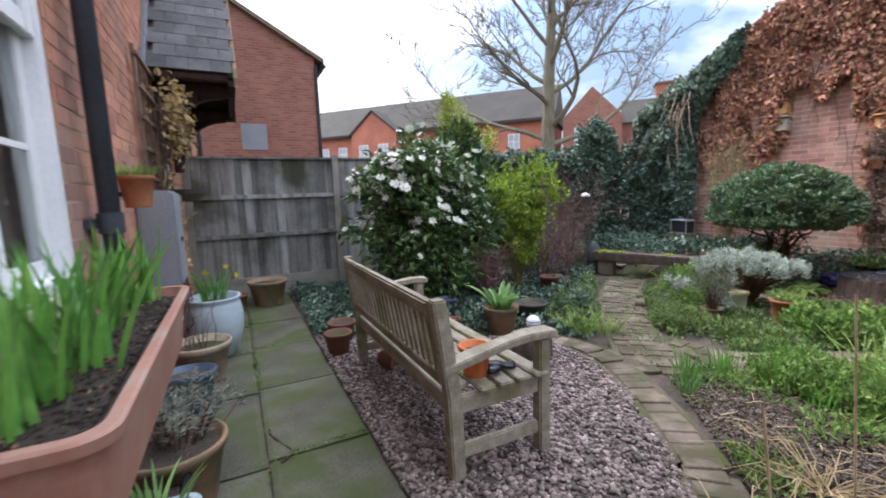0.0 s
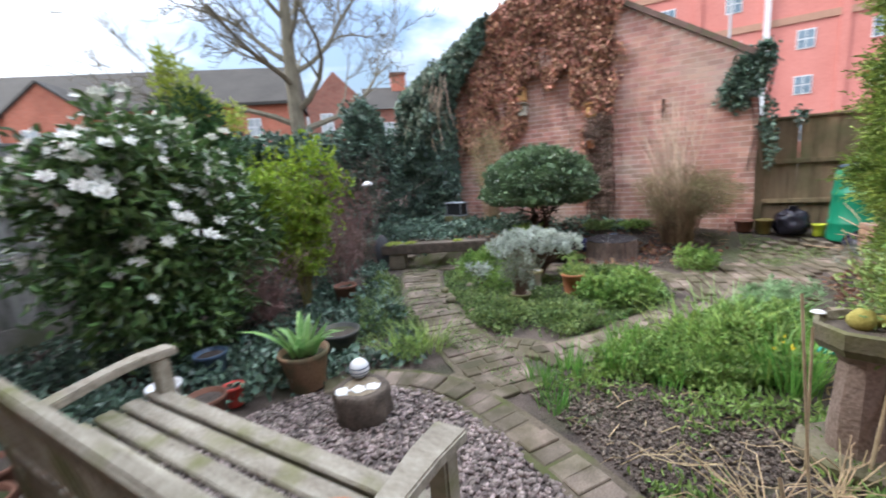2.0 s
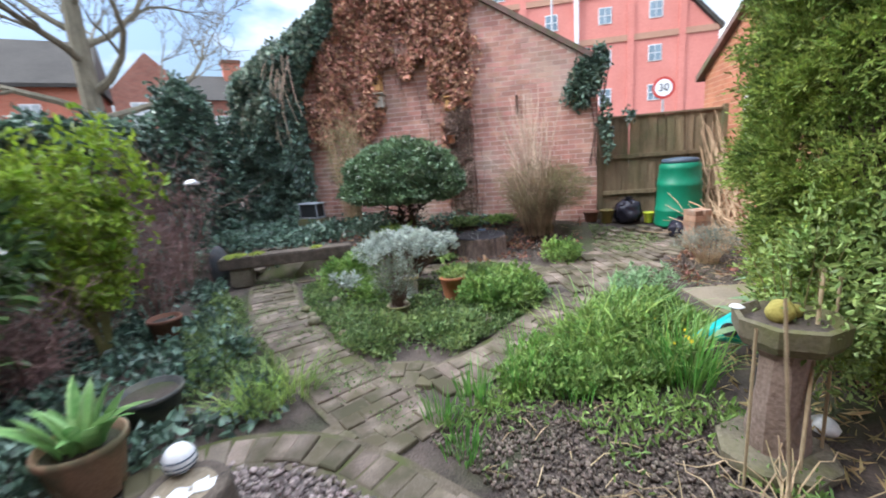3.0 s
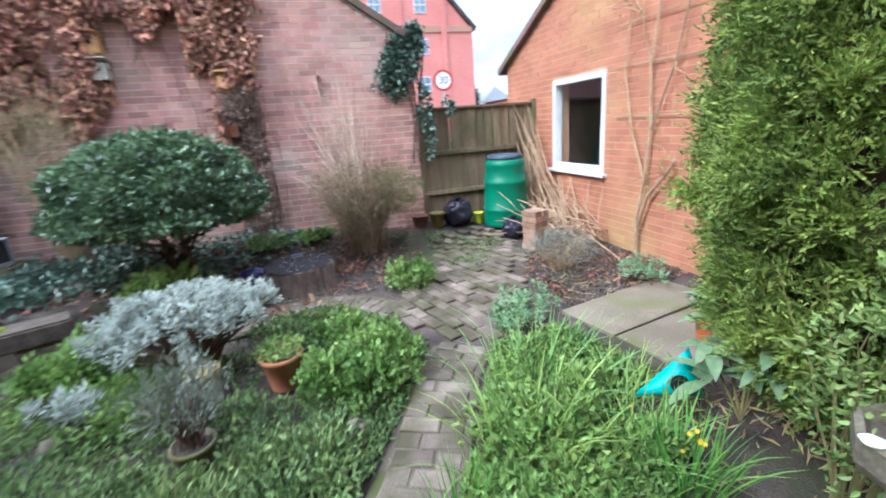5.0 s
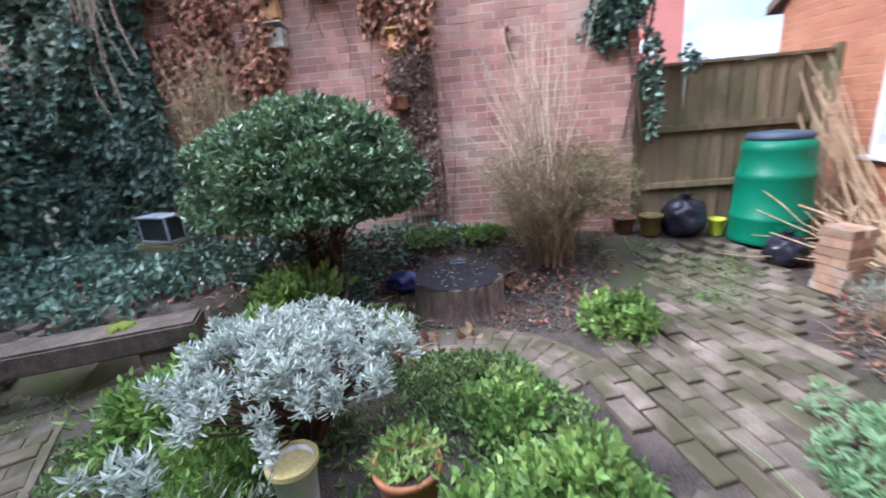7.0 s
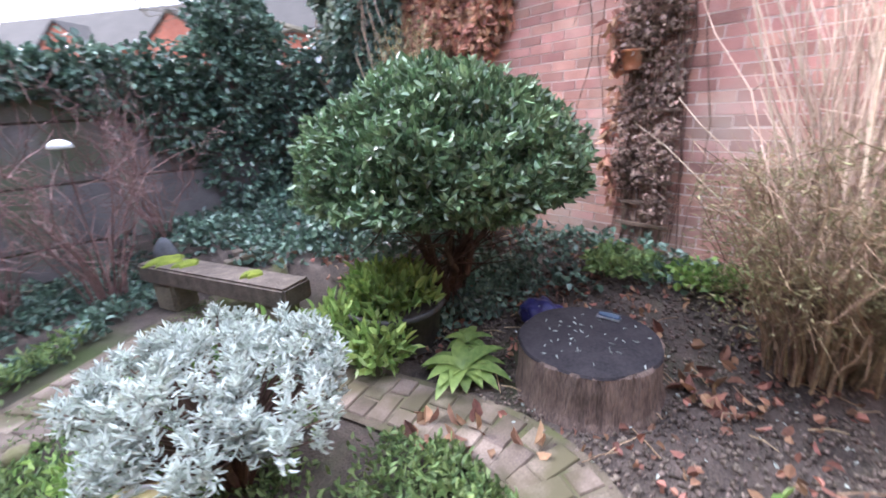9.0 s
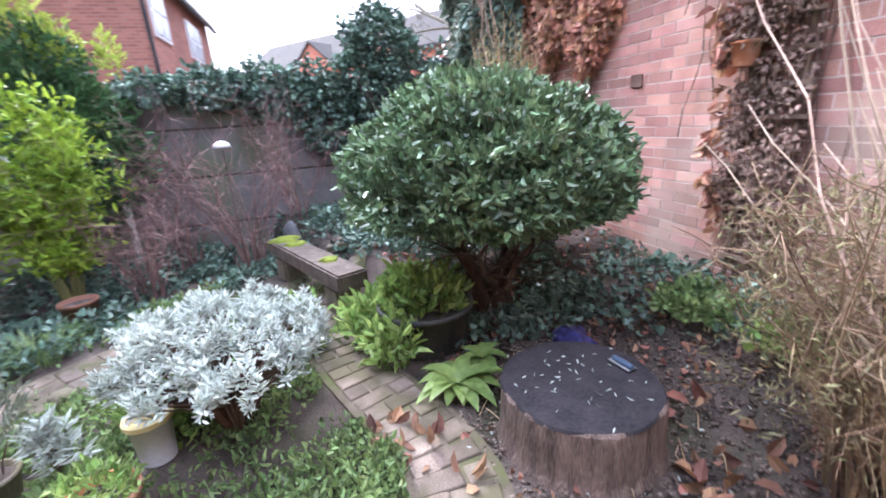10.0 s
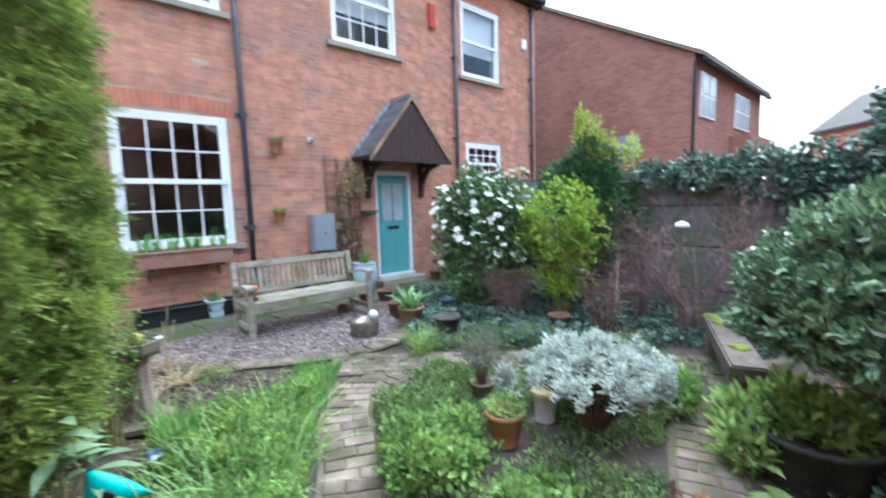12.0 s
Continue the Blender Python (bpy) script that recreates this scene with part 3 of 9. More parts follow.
def lathe(profile, seg=28, wobble=0.0, bm=None, squash=1.0):
    """A turned shape from (radius, height) pairs."""
    bm = bm or bmesh.new()
    rings = []
    for r, z in profile:
        ring = []
        for i in range(seg):
            a = math.tau * i / seg
            k = 1 + wobble * noise.noise((math.cos(a) * 2, math.sin(a) * 2, z * 6))
            ring.append(bm.verts.new((r * k * math.cos(a), r * k * math.sin(a) * squash, z)))
        rings.append(ring)
    for a, b in zip(rings, rings[1:]):
        for i in range(seg):
            j = (i + 1) % seg
            bm.faces.new((a[i], a[j], b[j], b[i]))
    if profile[0][0] > 0.003:
        bm.faces.new(rings[0][::-1])
    if profile[-1][0] > 0.003:
        bm.faces.new(rings[-1])
    bmesh.ops.remove_doubles(bm, verts=bm.verts, dist=0.0004)
    bmesh.ops.recalc_face_normals(bm, faces=bm.faces)
    return bm


def tubes(paths, sides=4, rng=None):
    """Tapered tubes along paths, each a list of (x, y, z, radius): arrays of verts and quads."""
    vs, fs, base = [], [], 0
    ang = np.arange(sides) * math.tau / sides
    ca, sa = np.cos(ang), np.sin(ang)
    for p in paths:
        p = np.asarray(p, float)
        c, r = p[:, :3], p[:, 3]
        d = np.gradient(c, axis=0)
        d /= np.linalg.norm(d, axis=1, keepdims=True) + 1e-9
        ref = np.where(np.abs(d[:, 2:3]) > 0.9, np.array([[1.0, 0, 0]]), np.array([[0, 0, 1.0]]))
        u = np.cross(d, ref)
        u /= np.linalg.norm(u, axis=1, keepdims=True) + 1e-9
        w = np.cross(d, u)
        ring = c[:, None, :] + r[:, None, None] * (ca[None, :, None] * u[:, None, :] + sa[None, :, None] * w[:, None, :])
        vs.append(ring.reshape(-1, 3))
        n = len(p)
        i = np.arange(n - 1)[:, None] * sides
        j = np.arange(sides)[None, :]
        k = (np.arange(sides) + 1) % sides
        fs.append(np.stack([base + i + j, base + i + k[None, :], base + i + sides + k[None, :], base + i + sides + j], -1).reshape(-1, 4))
        base += n * sides
    return np.concatenate(vs), np.concatenate(fs)


def unit(v):
    return v / (np.linalg.norm(v, axis=-1, keepdims=True) + 1e-9)


def leaves(pos, way, length, width, rng, fold=0.25, curl=0.25, tilt=0.6):
    """Folded leaves: at pos, roughly along way; arrays of verts and triangles, one island a leaf."""
    n = len(pos)
    d = unit(way + rng.normal(0, tilt, (n, 3)))
    s = unit(np.cross(d, unit(rng.normal(0, 1, (n, 3)))))
    up = np.cross(s, d)
    ln = (length * rng.uniform(0.65, 1.3, n))[:, None]
    wd = (width * rng.uniform(0.7, 1.25, n))[:, None]
    droop = up * ln * curl * rng.uniform(0, 1, (n, 1))
    if width < 0.3 * length:
        mid = pos + d * ln * 0.45 + up * wd * fold
        v = np.stack([pos, mid + s * wd * 0.5, pos + d * ln - droop, mid - s * wd * 0.5], 1).reshape(-1, 3)
        k = np.arange(n)[:, None] * 4
        return v, np.concatenate([k + np.array([[0, 1, 2]]), k + np.array([[0, 2, 3]])], 0)
    lo, hi = pos + d * ln * 0.3 + up * wd * fold, pos + d * ln * 0.72 + up * wd * fold - droop * 0.4
    v = np.stack([pos, lo + s * wd * 0.48, hi + s * wd * 0.38, pos + d * ln - droop, hi - s * wd * 0.38, lo - s * wd * 0.48], 1).reshape(-1, 3)
    k = np.arange(n)[:, None] * 6
    f = np.concatenate([k + np.array([q]) for q in ((0, 1, 2), (0, 2, 3), (0, 3, 4), (0, 4, 5))], 0)
    return v, f


def blades(pos, height, width, rng, lean=0.35, bend=0.6, segs=4, way=None):
    """Upright strap leaves that bow over; quads, one island a blade."""
    n = len(pos)
    a = rng.uniform(0, math.tau, n)
    out_ = np.stack([np.cos(a), np.sin(a), np.zeros(n)], 1) if way is None else unit(way + rng.normal(0, 0.35, (n, 3)) * np.array([1, 1, 0]))
    side = np.stack([-out_[:, 1], out_[:, 0], np.zeros(n)], 1)
    tw = rng.uniform(-0.9, 0.9, n)[:, None]
    side = unit(side * np.cos(tw) + out_ * np.sin(tw))
    h = (height * rng.uniform(0.6, 1.25, n))[:, None]
    ln = (lean * rng.uniform(0.1, 1.2, n))[:, None]
    bd = (bend * rng.uniform(0.1, 1.3, n))[:, None]
    w = (width * rng.uniform(0.7, 1.2, n))[:, None]
    rows = []
    for k in range(segs + 1):
        s = k / segs
        c = pos + out_ * h * (ln * s + bd * s * s * 0.7) + np.array([[0, 0, 1.0]]) * h * (s - 0.35 * bd * s ** 3)
        ww = w * (1 - s ** 2.2) * (0.75 + 0.5 * s) + 0.0006
        rows += [c - side * ww / 2, c + side * ww / 2]
    v = np.stack(rows, 1).reshape(-1, 3)
    m = 2 * (segs + 1)
    k = np.arange(n)[:, None] * m
    f = np.concatenate([k + np.array([[2 * i, 2 * i + 1, 2 * i + 3, 2 * i + 2]]) for i in range(segs)], 0)
    return v, f


def in_poly(x, y, poly):
    inside = np.zeros(len(x), bool)
    q = np.asarray(poly, float)
    for (x0, y0), (x1, y1) in zip(q, np.roll(q, -1, 0)):
        c = ((y0 > y) != (y1 > y)) & (x < (x1 - x0) * (y - y0) / (y1 - y0 + 1e-12) + x0)
        inside ^= c
    return inside


def scatter(poly, n, rng):
    """n points spread over a polygon, clumped a little."""
    q = np.asarray(poly, float)
    lo, hi = q.min(0), q.max(0)
    got = []
    total = 0
    while total < n:
        p = rng.uniform(lo, hi, (n * 3, 2))
        p = p[in_poly(p[:, 0], p[:, 1], poly)]
        got.append(p)
        total += len(p)
    return np.concatenate(got)[:n]


def ease(v, a, b):
    k_ = np.clip((np.asarray(v, float) - a) / (b - a), 0, 1)
    return k_ * k_ * (3 - 2 * k_)


def lie(x, y):
    """Height of the ground: level, rising a little to the garage, with a raised bed behind the sleeper."""
    x, y = np.asarray(x, float), np.asarray(y, float)
    rise_ = ease(x, 7.85, 8.85) * (0.15 + 0.13 * ease(y, 1.0, 2.4)) * np.clip((y + 1.2) / 1.0, 0.4, 1)
    behind = (x - 6.2) * 0.928 + (y - 5.7) * 0.371
    bed = 0.33 * ease(behind, 0.10, 0.28) * ease(y, 3.75, 4.25)
    return np.maximum(rise_, bed) * (x < 60)


def blob(n, rng, radii, lump=0.25, freq=2.2, shell=0.75, low=-1.0):
    """Points in the outer shell of a lumpy ellipsoid, and the way out from its middle."""
    d = unit(rng.normal(0, 1, (int(n * 1.5), 3)))
    d = d[d[:, 2] > low][:n]
    lumps = np.array([noise.noise(Vector(v) * freq) for v in d])
    r = (shell + (1 - shell) * rng.uniform(0, 1, len(d)) ** 0.5) * (1 + lump * lumps)
    return d * r[:, None] * np.asarray(radii)[None, :], d


# ---- ground ----
def far_steps(a, b, step):
    core = np.arange(a, b + 1e-6, step)
    lo = a - np.array([2, 6, 15, 40, 100, 250, 600, 1500.0])[::-1]
    hi = b + np.array([2, 6, 15, 40, 100, 250, 600, 1500.0])
    return np.concatenate([lo, core, hi])


gx, gy = far_steps(-0.5, 10.0, 0.06), far_steps(-3.0, 8.0, 0.06)
GX, GY = np.meshgrid(gx, gy, indexing="ij")
GZ = lie(GX, GY)
rough_ = np.array([noise.noise((a * 3.1, b * 3.1, 0.3)) * 0.016 + noise.noise((a * 11, b * 11, 4.0)) * 0.008 for a, b in zip(GX.ravel(), GY.ravel())]).reshape(GX.shape)
inside = (GX > 1.45) & (GX < 8.9) & (GY > -0.9) & (GY < 7.0)
GZ = GZ + np.where(inside, rough_ - 0.012, -0.035)
nx, ny = GX.shape
idx = np.arange(nx * ny).reshape(nx, ny)
ground = put("ground", bulk("ground", np.stack([GX, GY, GZ], -1).reshape(-1, 3), np.stack([idx[:-1, :-1], idx[1:, :-1], idx[1:, 1:], idx[:-1, 1:]], -1).reshape(-1, 4), M["soil"], True))
tagged(ground, "dark damp garden soil with bits of litter", "ground", kind="structure")

FACE_PX, FACE_NX, FACE_PY, FACE_NY = 90, -90, 180, 0  # rz of a wall whose front looks along +x, -x, +y, -y


def wall(name, m, width, height, thick, material, openings=(), label="", gable=None):
    """A wall in its own plane: u along x, v along z, its front at y = 0 facing -y. openings: (u0, u1, v0, v1). gable: (u, v) of the peak."""
    bm = bmesh.new()
    us = sorted({0.0, width, *[o[0] for o in openings], *[o[1] for o in openings]})
    for a, b in zip(us, us[1:]):
        mid, v = (a + b) / 2, 0.0
        for o in sorted((o for o in openings if o[0] < mid < o[1]), key=lambda o: o[2]):
            if o[2] > v:
                box(a, 0, v, b, thick, o[2], bm=bm)
            v = o[3]
        if v < height:
            box(a, 0, v, b, thick, height, bm=bm)
    if gable:
        prism([(0, height), (width, height), gable], 0, thick, bm=bm, axis="y")
    ob = part(name, bm, material, None)
    ob.matrix_world = m
    return tagged(ob, label, "wall", kind="structure")


HX = 0.262
HOUSE_M = pose(HX - 0.006, -3.0, -0.1, 0, 0, FACE_PX)
H0, HZ0 = -3.0, -0.1
W1 = (1.22, 2.68, 1.06, 2.98)
W2 = (1.15, 2.72, 4.52, 6.2)
W3 = (4.55, 5.95, 4.52, 6.25)
W4 = (7.78, 9.10, 4.48, 6.12)
W5 = (7.87, 9.12, 2.05, 2.99)
DOOR = (5.31, 6.22, 0.10, 2.26)
HOLES = [(o[0] - H0, o[1] - H0, o[2] - HZ0, o[3] - HZ0) for o in (W1, W2, W3, W4, W5, DOOR)]
wall_house = wall("wall_house", HOUSE_M, 13.6, 6.9, 0.3, M["mortar"], HOLES, "red brick house wall with pale mortar joints")
GX0 = 8.97
GARAGE_M = pose(GX0 + 0.006, 7.07, -0.05, 0, 0, FACE_NX)
GAR = (6.16, 2.60, 3.08, 4.52)
wall_garage = wall("wall_garage", GARAGE_M, GAR[0], GAR[1], 0.25, M["mortar_pale"], (), "pinkish brick gable wall under dead creeper", (GAR[2], GAR[3]))
OY = -0.93
ORANGE_M = pose(9.95, OY - 0.006, -0.1, 0, 0, FACE_PY)
GWIN = (9.95 - 8.54, 9.95 - 7.43, 0.90, 2.06)
ORA = (6.8, 2.4, 3.4, 4.0)
wall_orange = wall("wall_orange", ORANGE_M, ORA[0], ORA[1], 0.25, M["mortar_warm"], [GWIN], "orange brick gable wall of an outbuilding", (ORA[2], ORA[3]))

# shells that close the buildings behind their fronts
def shell(name, boxes, material, label):
    bm = bmesh.new()
    for b in boxes:
        box(*b, bm=bm)
    return tagged(part(name, bm, material, None), label, "wall", kind="structure")


# added rooms, coloured dark so that the house windows read dark
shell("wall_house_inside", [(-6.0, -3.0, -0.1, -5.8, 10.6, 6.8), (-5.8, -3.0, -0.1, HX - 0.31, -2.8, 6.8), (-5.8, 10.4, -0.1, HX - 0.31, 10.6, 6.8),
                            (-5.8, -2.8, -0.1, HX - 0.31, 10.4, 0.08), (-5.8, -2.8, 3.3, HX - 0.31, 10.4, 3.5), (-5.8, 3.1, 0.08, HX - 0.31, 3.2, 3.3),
                            (-5.8, 4.0, 3.5, HX - 0.31, 4.1, 6.8), (-3.2, -2.8, 0.08, -3.1, 3.1, 3.3)], M["room"], "plain added rooms behind the house windows, coloured dark in place of indoor shade")
shell("wall_garage_inside", [(15.0, 0.91, -0.05, 15.2, 7.07, 2.5), (9.22, 0.91, -0.05, 15.0, 1.1, 2.5), (9.22, 6.88, -0.05, 15.0, 7.07, 2.5)], M["garage_brick_island"], "brick sides of the garage")
# the last box is an added unseen ceiling that blocks light from above
shell("wall_orange_inside", [(3.15, -7.0, -0.1, 9.95, -6.8, 2.3), (3.15, -6.8, -0.1, 3.35, OY - 0.26, 2.3), (9.75, -6.8, -0.1, 9.95, OY - 0.26, 2.3), (3.35, -6.8, -0.1, 9.75, OY - 0.26, 0.0), (3.35, -6.8, 2.28, 9.75, OY - 0.26, 2.36)], M["room_grey"], "plain sides and floor of the outbuilding, with an added ceiling to block light")


def roof(name, m, width, depth, ridge_u, eave_v, ridge_v, material, label, over=0.12, thick=0.09, back=0.0):
    """A pitched roof over a gable wall: u across, v up, running back along y."""
    ob = thing(name, label, "roof", m, kind="structure")
    for side, (ua, ub) in (("slope", (-over, ridge_u)), ("slope", (width + over, ridge_u))):
        k = (ridge_v - eave_v) / abs(ridge_u - (0 if ua < ridge_u else width))
        va = eave_v - over * k
        part(side, prism([(ua, va), (ub, ridge_v), (ub, ridge_v + thick), (ua, va + thick)], -over * 0.6, depth, axis="y"), material, ob)
    return ob


roof("roof_garage", GARAGE_M, GAR[0], 6.2, GAR[2], GAR[1], GAR[3], M["tile_roof"], "dark tiled garage roof with a plain verge")
roof("roof_orange", ORANGE_M, ORA[0], 6.0, ORA[2], ORA[1], ORA[3], M["tile_roof"], "dark tiled outbuilding roof with a plain verge", 0.16)
# house roof with eaves, gutter and fascia
hr = thing("roof_house", "slate house roof with black gutter at the eaves", "roof", kind="structure")
part("slope", prism([(HX + 0.28, 6.78), (-2.9, 9.2), (-2.9, 9.32), (HX + 0.28, 6.9)], -3.2, 10.75, axis="y"), M["slate_far"], hr)
part("slope", prism([(-6.3, 6.78), (-2.9, 9.2), (-2.9, 9.32), (-6.3, 6.9)], -3.2, 10.75, axis="y"), M["slate_far"], hr)
gut = bmesh.new()
box(HX + 0.22, -3.2, 6.7, HX + 0.34, 10.7, 6.8, 0.03, bm=gut)
part("gutter", gut, M["black"], hr)
part("fascia", box(HX - 0.004, -3.2, 6.66, HX + 0.2, 10.7, 6.78), M["porch_wood"], hr)


# ---- windows and doors ----
def sash_window(name, m, w, h, cols, label, rows=2, arch=0.06, blind=False, sill=True):
    """A white two-sash window in its opening; u from 0 to w, v from 0 to h, front at y = 0."""
    ob = thing(name, label, "window", m, kind="structure")
    f = 0.06
    bm = bmesh.new()
    box(0, 0.02, 0, f, 0.13, h, 0.006, bm=bm)
    box(w - f, 0.02, 0, w, 0.13, h, 0.006, bm=bm)
    box(f - 0.002, 0.022, 0, w - f + 0.002, 0.128, f * 1.1, 0.006, bm=bm)
    arc = [(f, h - f)] + [(w * i / 10, h + arch * (1 - (2 * i / 10 - 1) ** 2) - 0.0) for i in range(0, 11)] + [(w - f, h - f)]
    prism(arc, 0.022, 0.128, bm=bm, axis="y")
    part("window_frame", bm, M["white"], ob)
    mid = h * 0.5
    for nm, v0, v1, y in (("upper_sash", mid - 0.045, h - f, 0.026), ("lower_sash", f, mid + 0.03, 0.064)):
        s = bmesh.new()
        t = 0.062
        box(f, y, v0, f + t, y + 0.035, v1, 0.004, bm=s)
        box(w - f - t, y, v0, w - f, y + 0.035, v1, 0.004, bm=s)
        box(f + t, y + 0.001, v0, w - f - t, y + 0.034, v0 + t * 1.15, 0.004, bm=s)
        box(f + t, y + 0.001, v1 - t, w - f - t, y + 0.034, v1, 0.004, bm=s)
        sash = part(nm, s, M["white"], ob)
        a, b = f + t, w - f - t
        c, d = v0 + t * 1.15, v1 - t
        for i in range(1, cols):
            u = a + (b - a) * i / cols
            part("glazing_bar", box(u - 0.011, y + 0.004, c, u + 0.011, y + 0.03, d), M["white"], sash)
        for j in range(1, rows):
            v = c + (d - c) * j / rows
            part("glazing_bar", box(a, y + 0.006, v - 0.011, b, y + 0.028, v + 0.011), M["white"], sash)
        pane = part("pane", box(a, y + 0.014, c, b, y + 0.02, d), M["glass"], sash)
        pane.visible_shadow = False
    if blind:
        part("blind", box(f, 0.16, h * 0.35, w - f, 0.175, h - f), M["white_dull"], ob, "pale roller blind half down")
    if sill:
        part("window_sill", box(-0.12, -0.07, -0.09, w + 0.12, 0.14, -0.004, 0.008), M["sill"], ob, "weathered stone sill")
    return ob


def win_at(name, o, cols, label, **k):
    return sash_window(name, pose(HX + 0.012, o[0], o[2], 0, 0, FACE_PX), o[1] - o[0], o[3] - o[2], cols, label, **k)


win_at("window_1", W1, 4, "white sixteen-pane sash window, dark room behind")
win_at("window_2", W2, 4, "white upstairs sash window with glazing bars")
win_at("window_3", W3, 4, "white upstairs sash window with glazing bars and pale reflections", blind=True)
win_at("window_4", W4, 1, "white upstairs sash window with a blind", rows=1, blind=True)
win_at("window_5", W5, 4, "small white cottage window above the fence", sill=False)

# shelf things just inside the ground floor window
for i, (yy, hh) in enumerate(((1.62, 0.08), (2.45, 0.12))):
    g = thing("windowsill_plant", "small potted plant on the indoor windowsill", "pot plant", pose(HX - 0.26, yy, 1.09), group="plants on the indoor sill")
    part("pot", lathe([(0.035, 0), (0.05, 0.08), (0.045, 0.08), (0.0, 0.075)], 14), M["white_glaze"], g)
    rg = np.random.default_rng(50 + i)
    bp_, bw_ = blob(60, rg, (0.05, 0.05, hh * 0.6))
    v, f = leaves(bp_ + np.array([[0, 0, 0.09 + hh * 0.4]]), bw_, 0.05, 0.025, rg)
    put("foliage", bulk("foliage", v, f, L_["soft"]), g)
part("window_shelf", box(HX - 0.30, 1.15, 1.04, HX - 0.16, 2.75, 1.085, 0.005), M["white_dull"], bpy.data.objects["window_1"])

# front door, frame and step
dr = thing("door_1", "teal panelled front door with frosted upper lights, closed, in a white frame", "door", pose(HX - 0.04, DOOR[0], DOOR[2], 0, 0, FACE_PX), kind="structure")
DW, DH = DOOR[1] - DOOR[0], DOOR[3] - DOOR[2]
fr = bmesh.new()
box(0, 0, 0, 0.075, 0.12, DH, 0.006, bm=fr)
box(DW - 0.075, 0, 0, DW, 0.12, DH, 0.006, bm=fr)
box(0.075, 0.002, DH - 0.08, DW - 0.075, 0.118, DH, 0.006, bm=fr)
part("door_frame", fr, M["white"], dr)
part("threshold", box(0.0, -0.06, -0.0, DW, 0.1, 0.065, 0.006), M["white_dull"], dr)
leafd = bmesh.new()
a, b = 0.08, DW - 0.08
box(a, 0.045, 0.07, b, 0.085, DH - 0.085, 0.004, bm=leafd)
for u0, u1, v0, v1 in ((a + 0.09, (a + b) / 2 - 0.04, 0.2, 0.82), ((a + b) / 2 + 0.04, b - 0.09, 0.2, 0.82)):
    box(u0, 0.036, v0, u1, 0.05, v1, 0.012, bm=leafd)
dl = part("door_leaf", leafd, M["teal_door"], dr, "teal painted door")
for i in range(2):
    u0 = a + 0.11 + i * ((b - a - 0.22) / 2 + 0.01)
    part("light", box(u0, 0.034, 1.16, u0 + (b - a - 0.22) / 2 - 0.02, 0.05, 1.92, 0.004), M["pane_grey"], dl, "frosted glass light")
    part("moulding", box(u0 - 0.02, 0.03, 1.13, u0, 0.052, 1.95, 0.004), M["teal_door"], dl)
part("letter_plate", box((a + b) / 2 - 0.14, 0.03, 0.98, (a + b) / 2 + 0.14, 0.05, 1.05, 0.006), M["black"], dl, "black letter plate")
part("door_handle", box(b - 0.075, 0.0, 0.98, b - 0.04, 0.05, 1.12, 0.008), M["metal"], dl, "steel lever handle")
part("door_step", box(HX + 0.002, DOOR[0] - 0.1, -0.05, HX + 0.3, DOOR[1] + 0.1, 0.1, 0.01), M["sill"], None)
tagged(bpy.data.objects["door_step"], "low worn stone doorstep under the front door", "step", kind="structure")

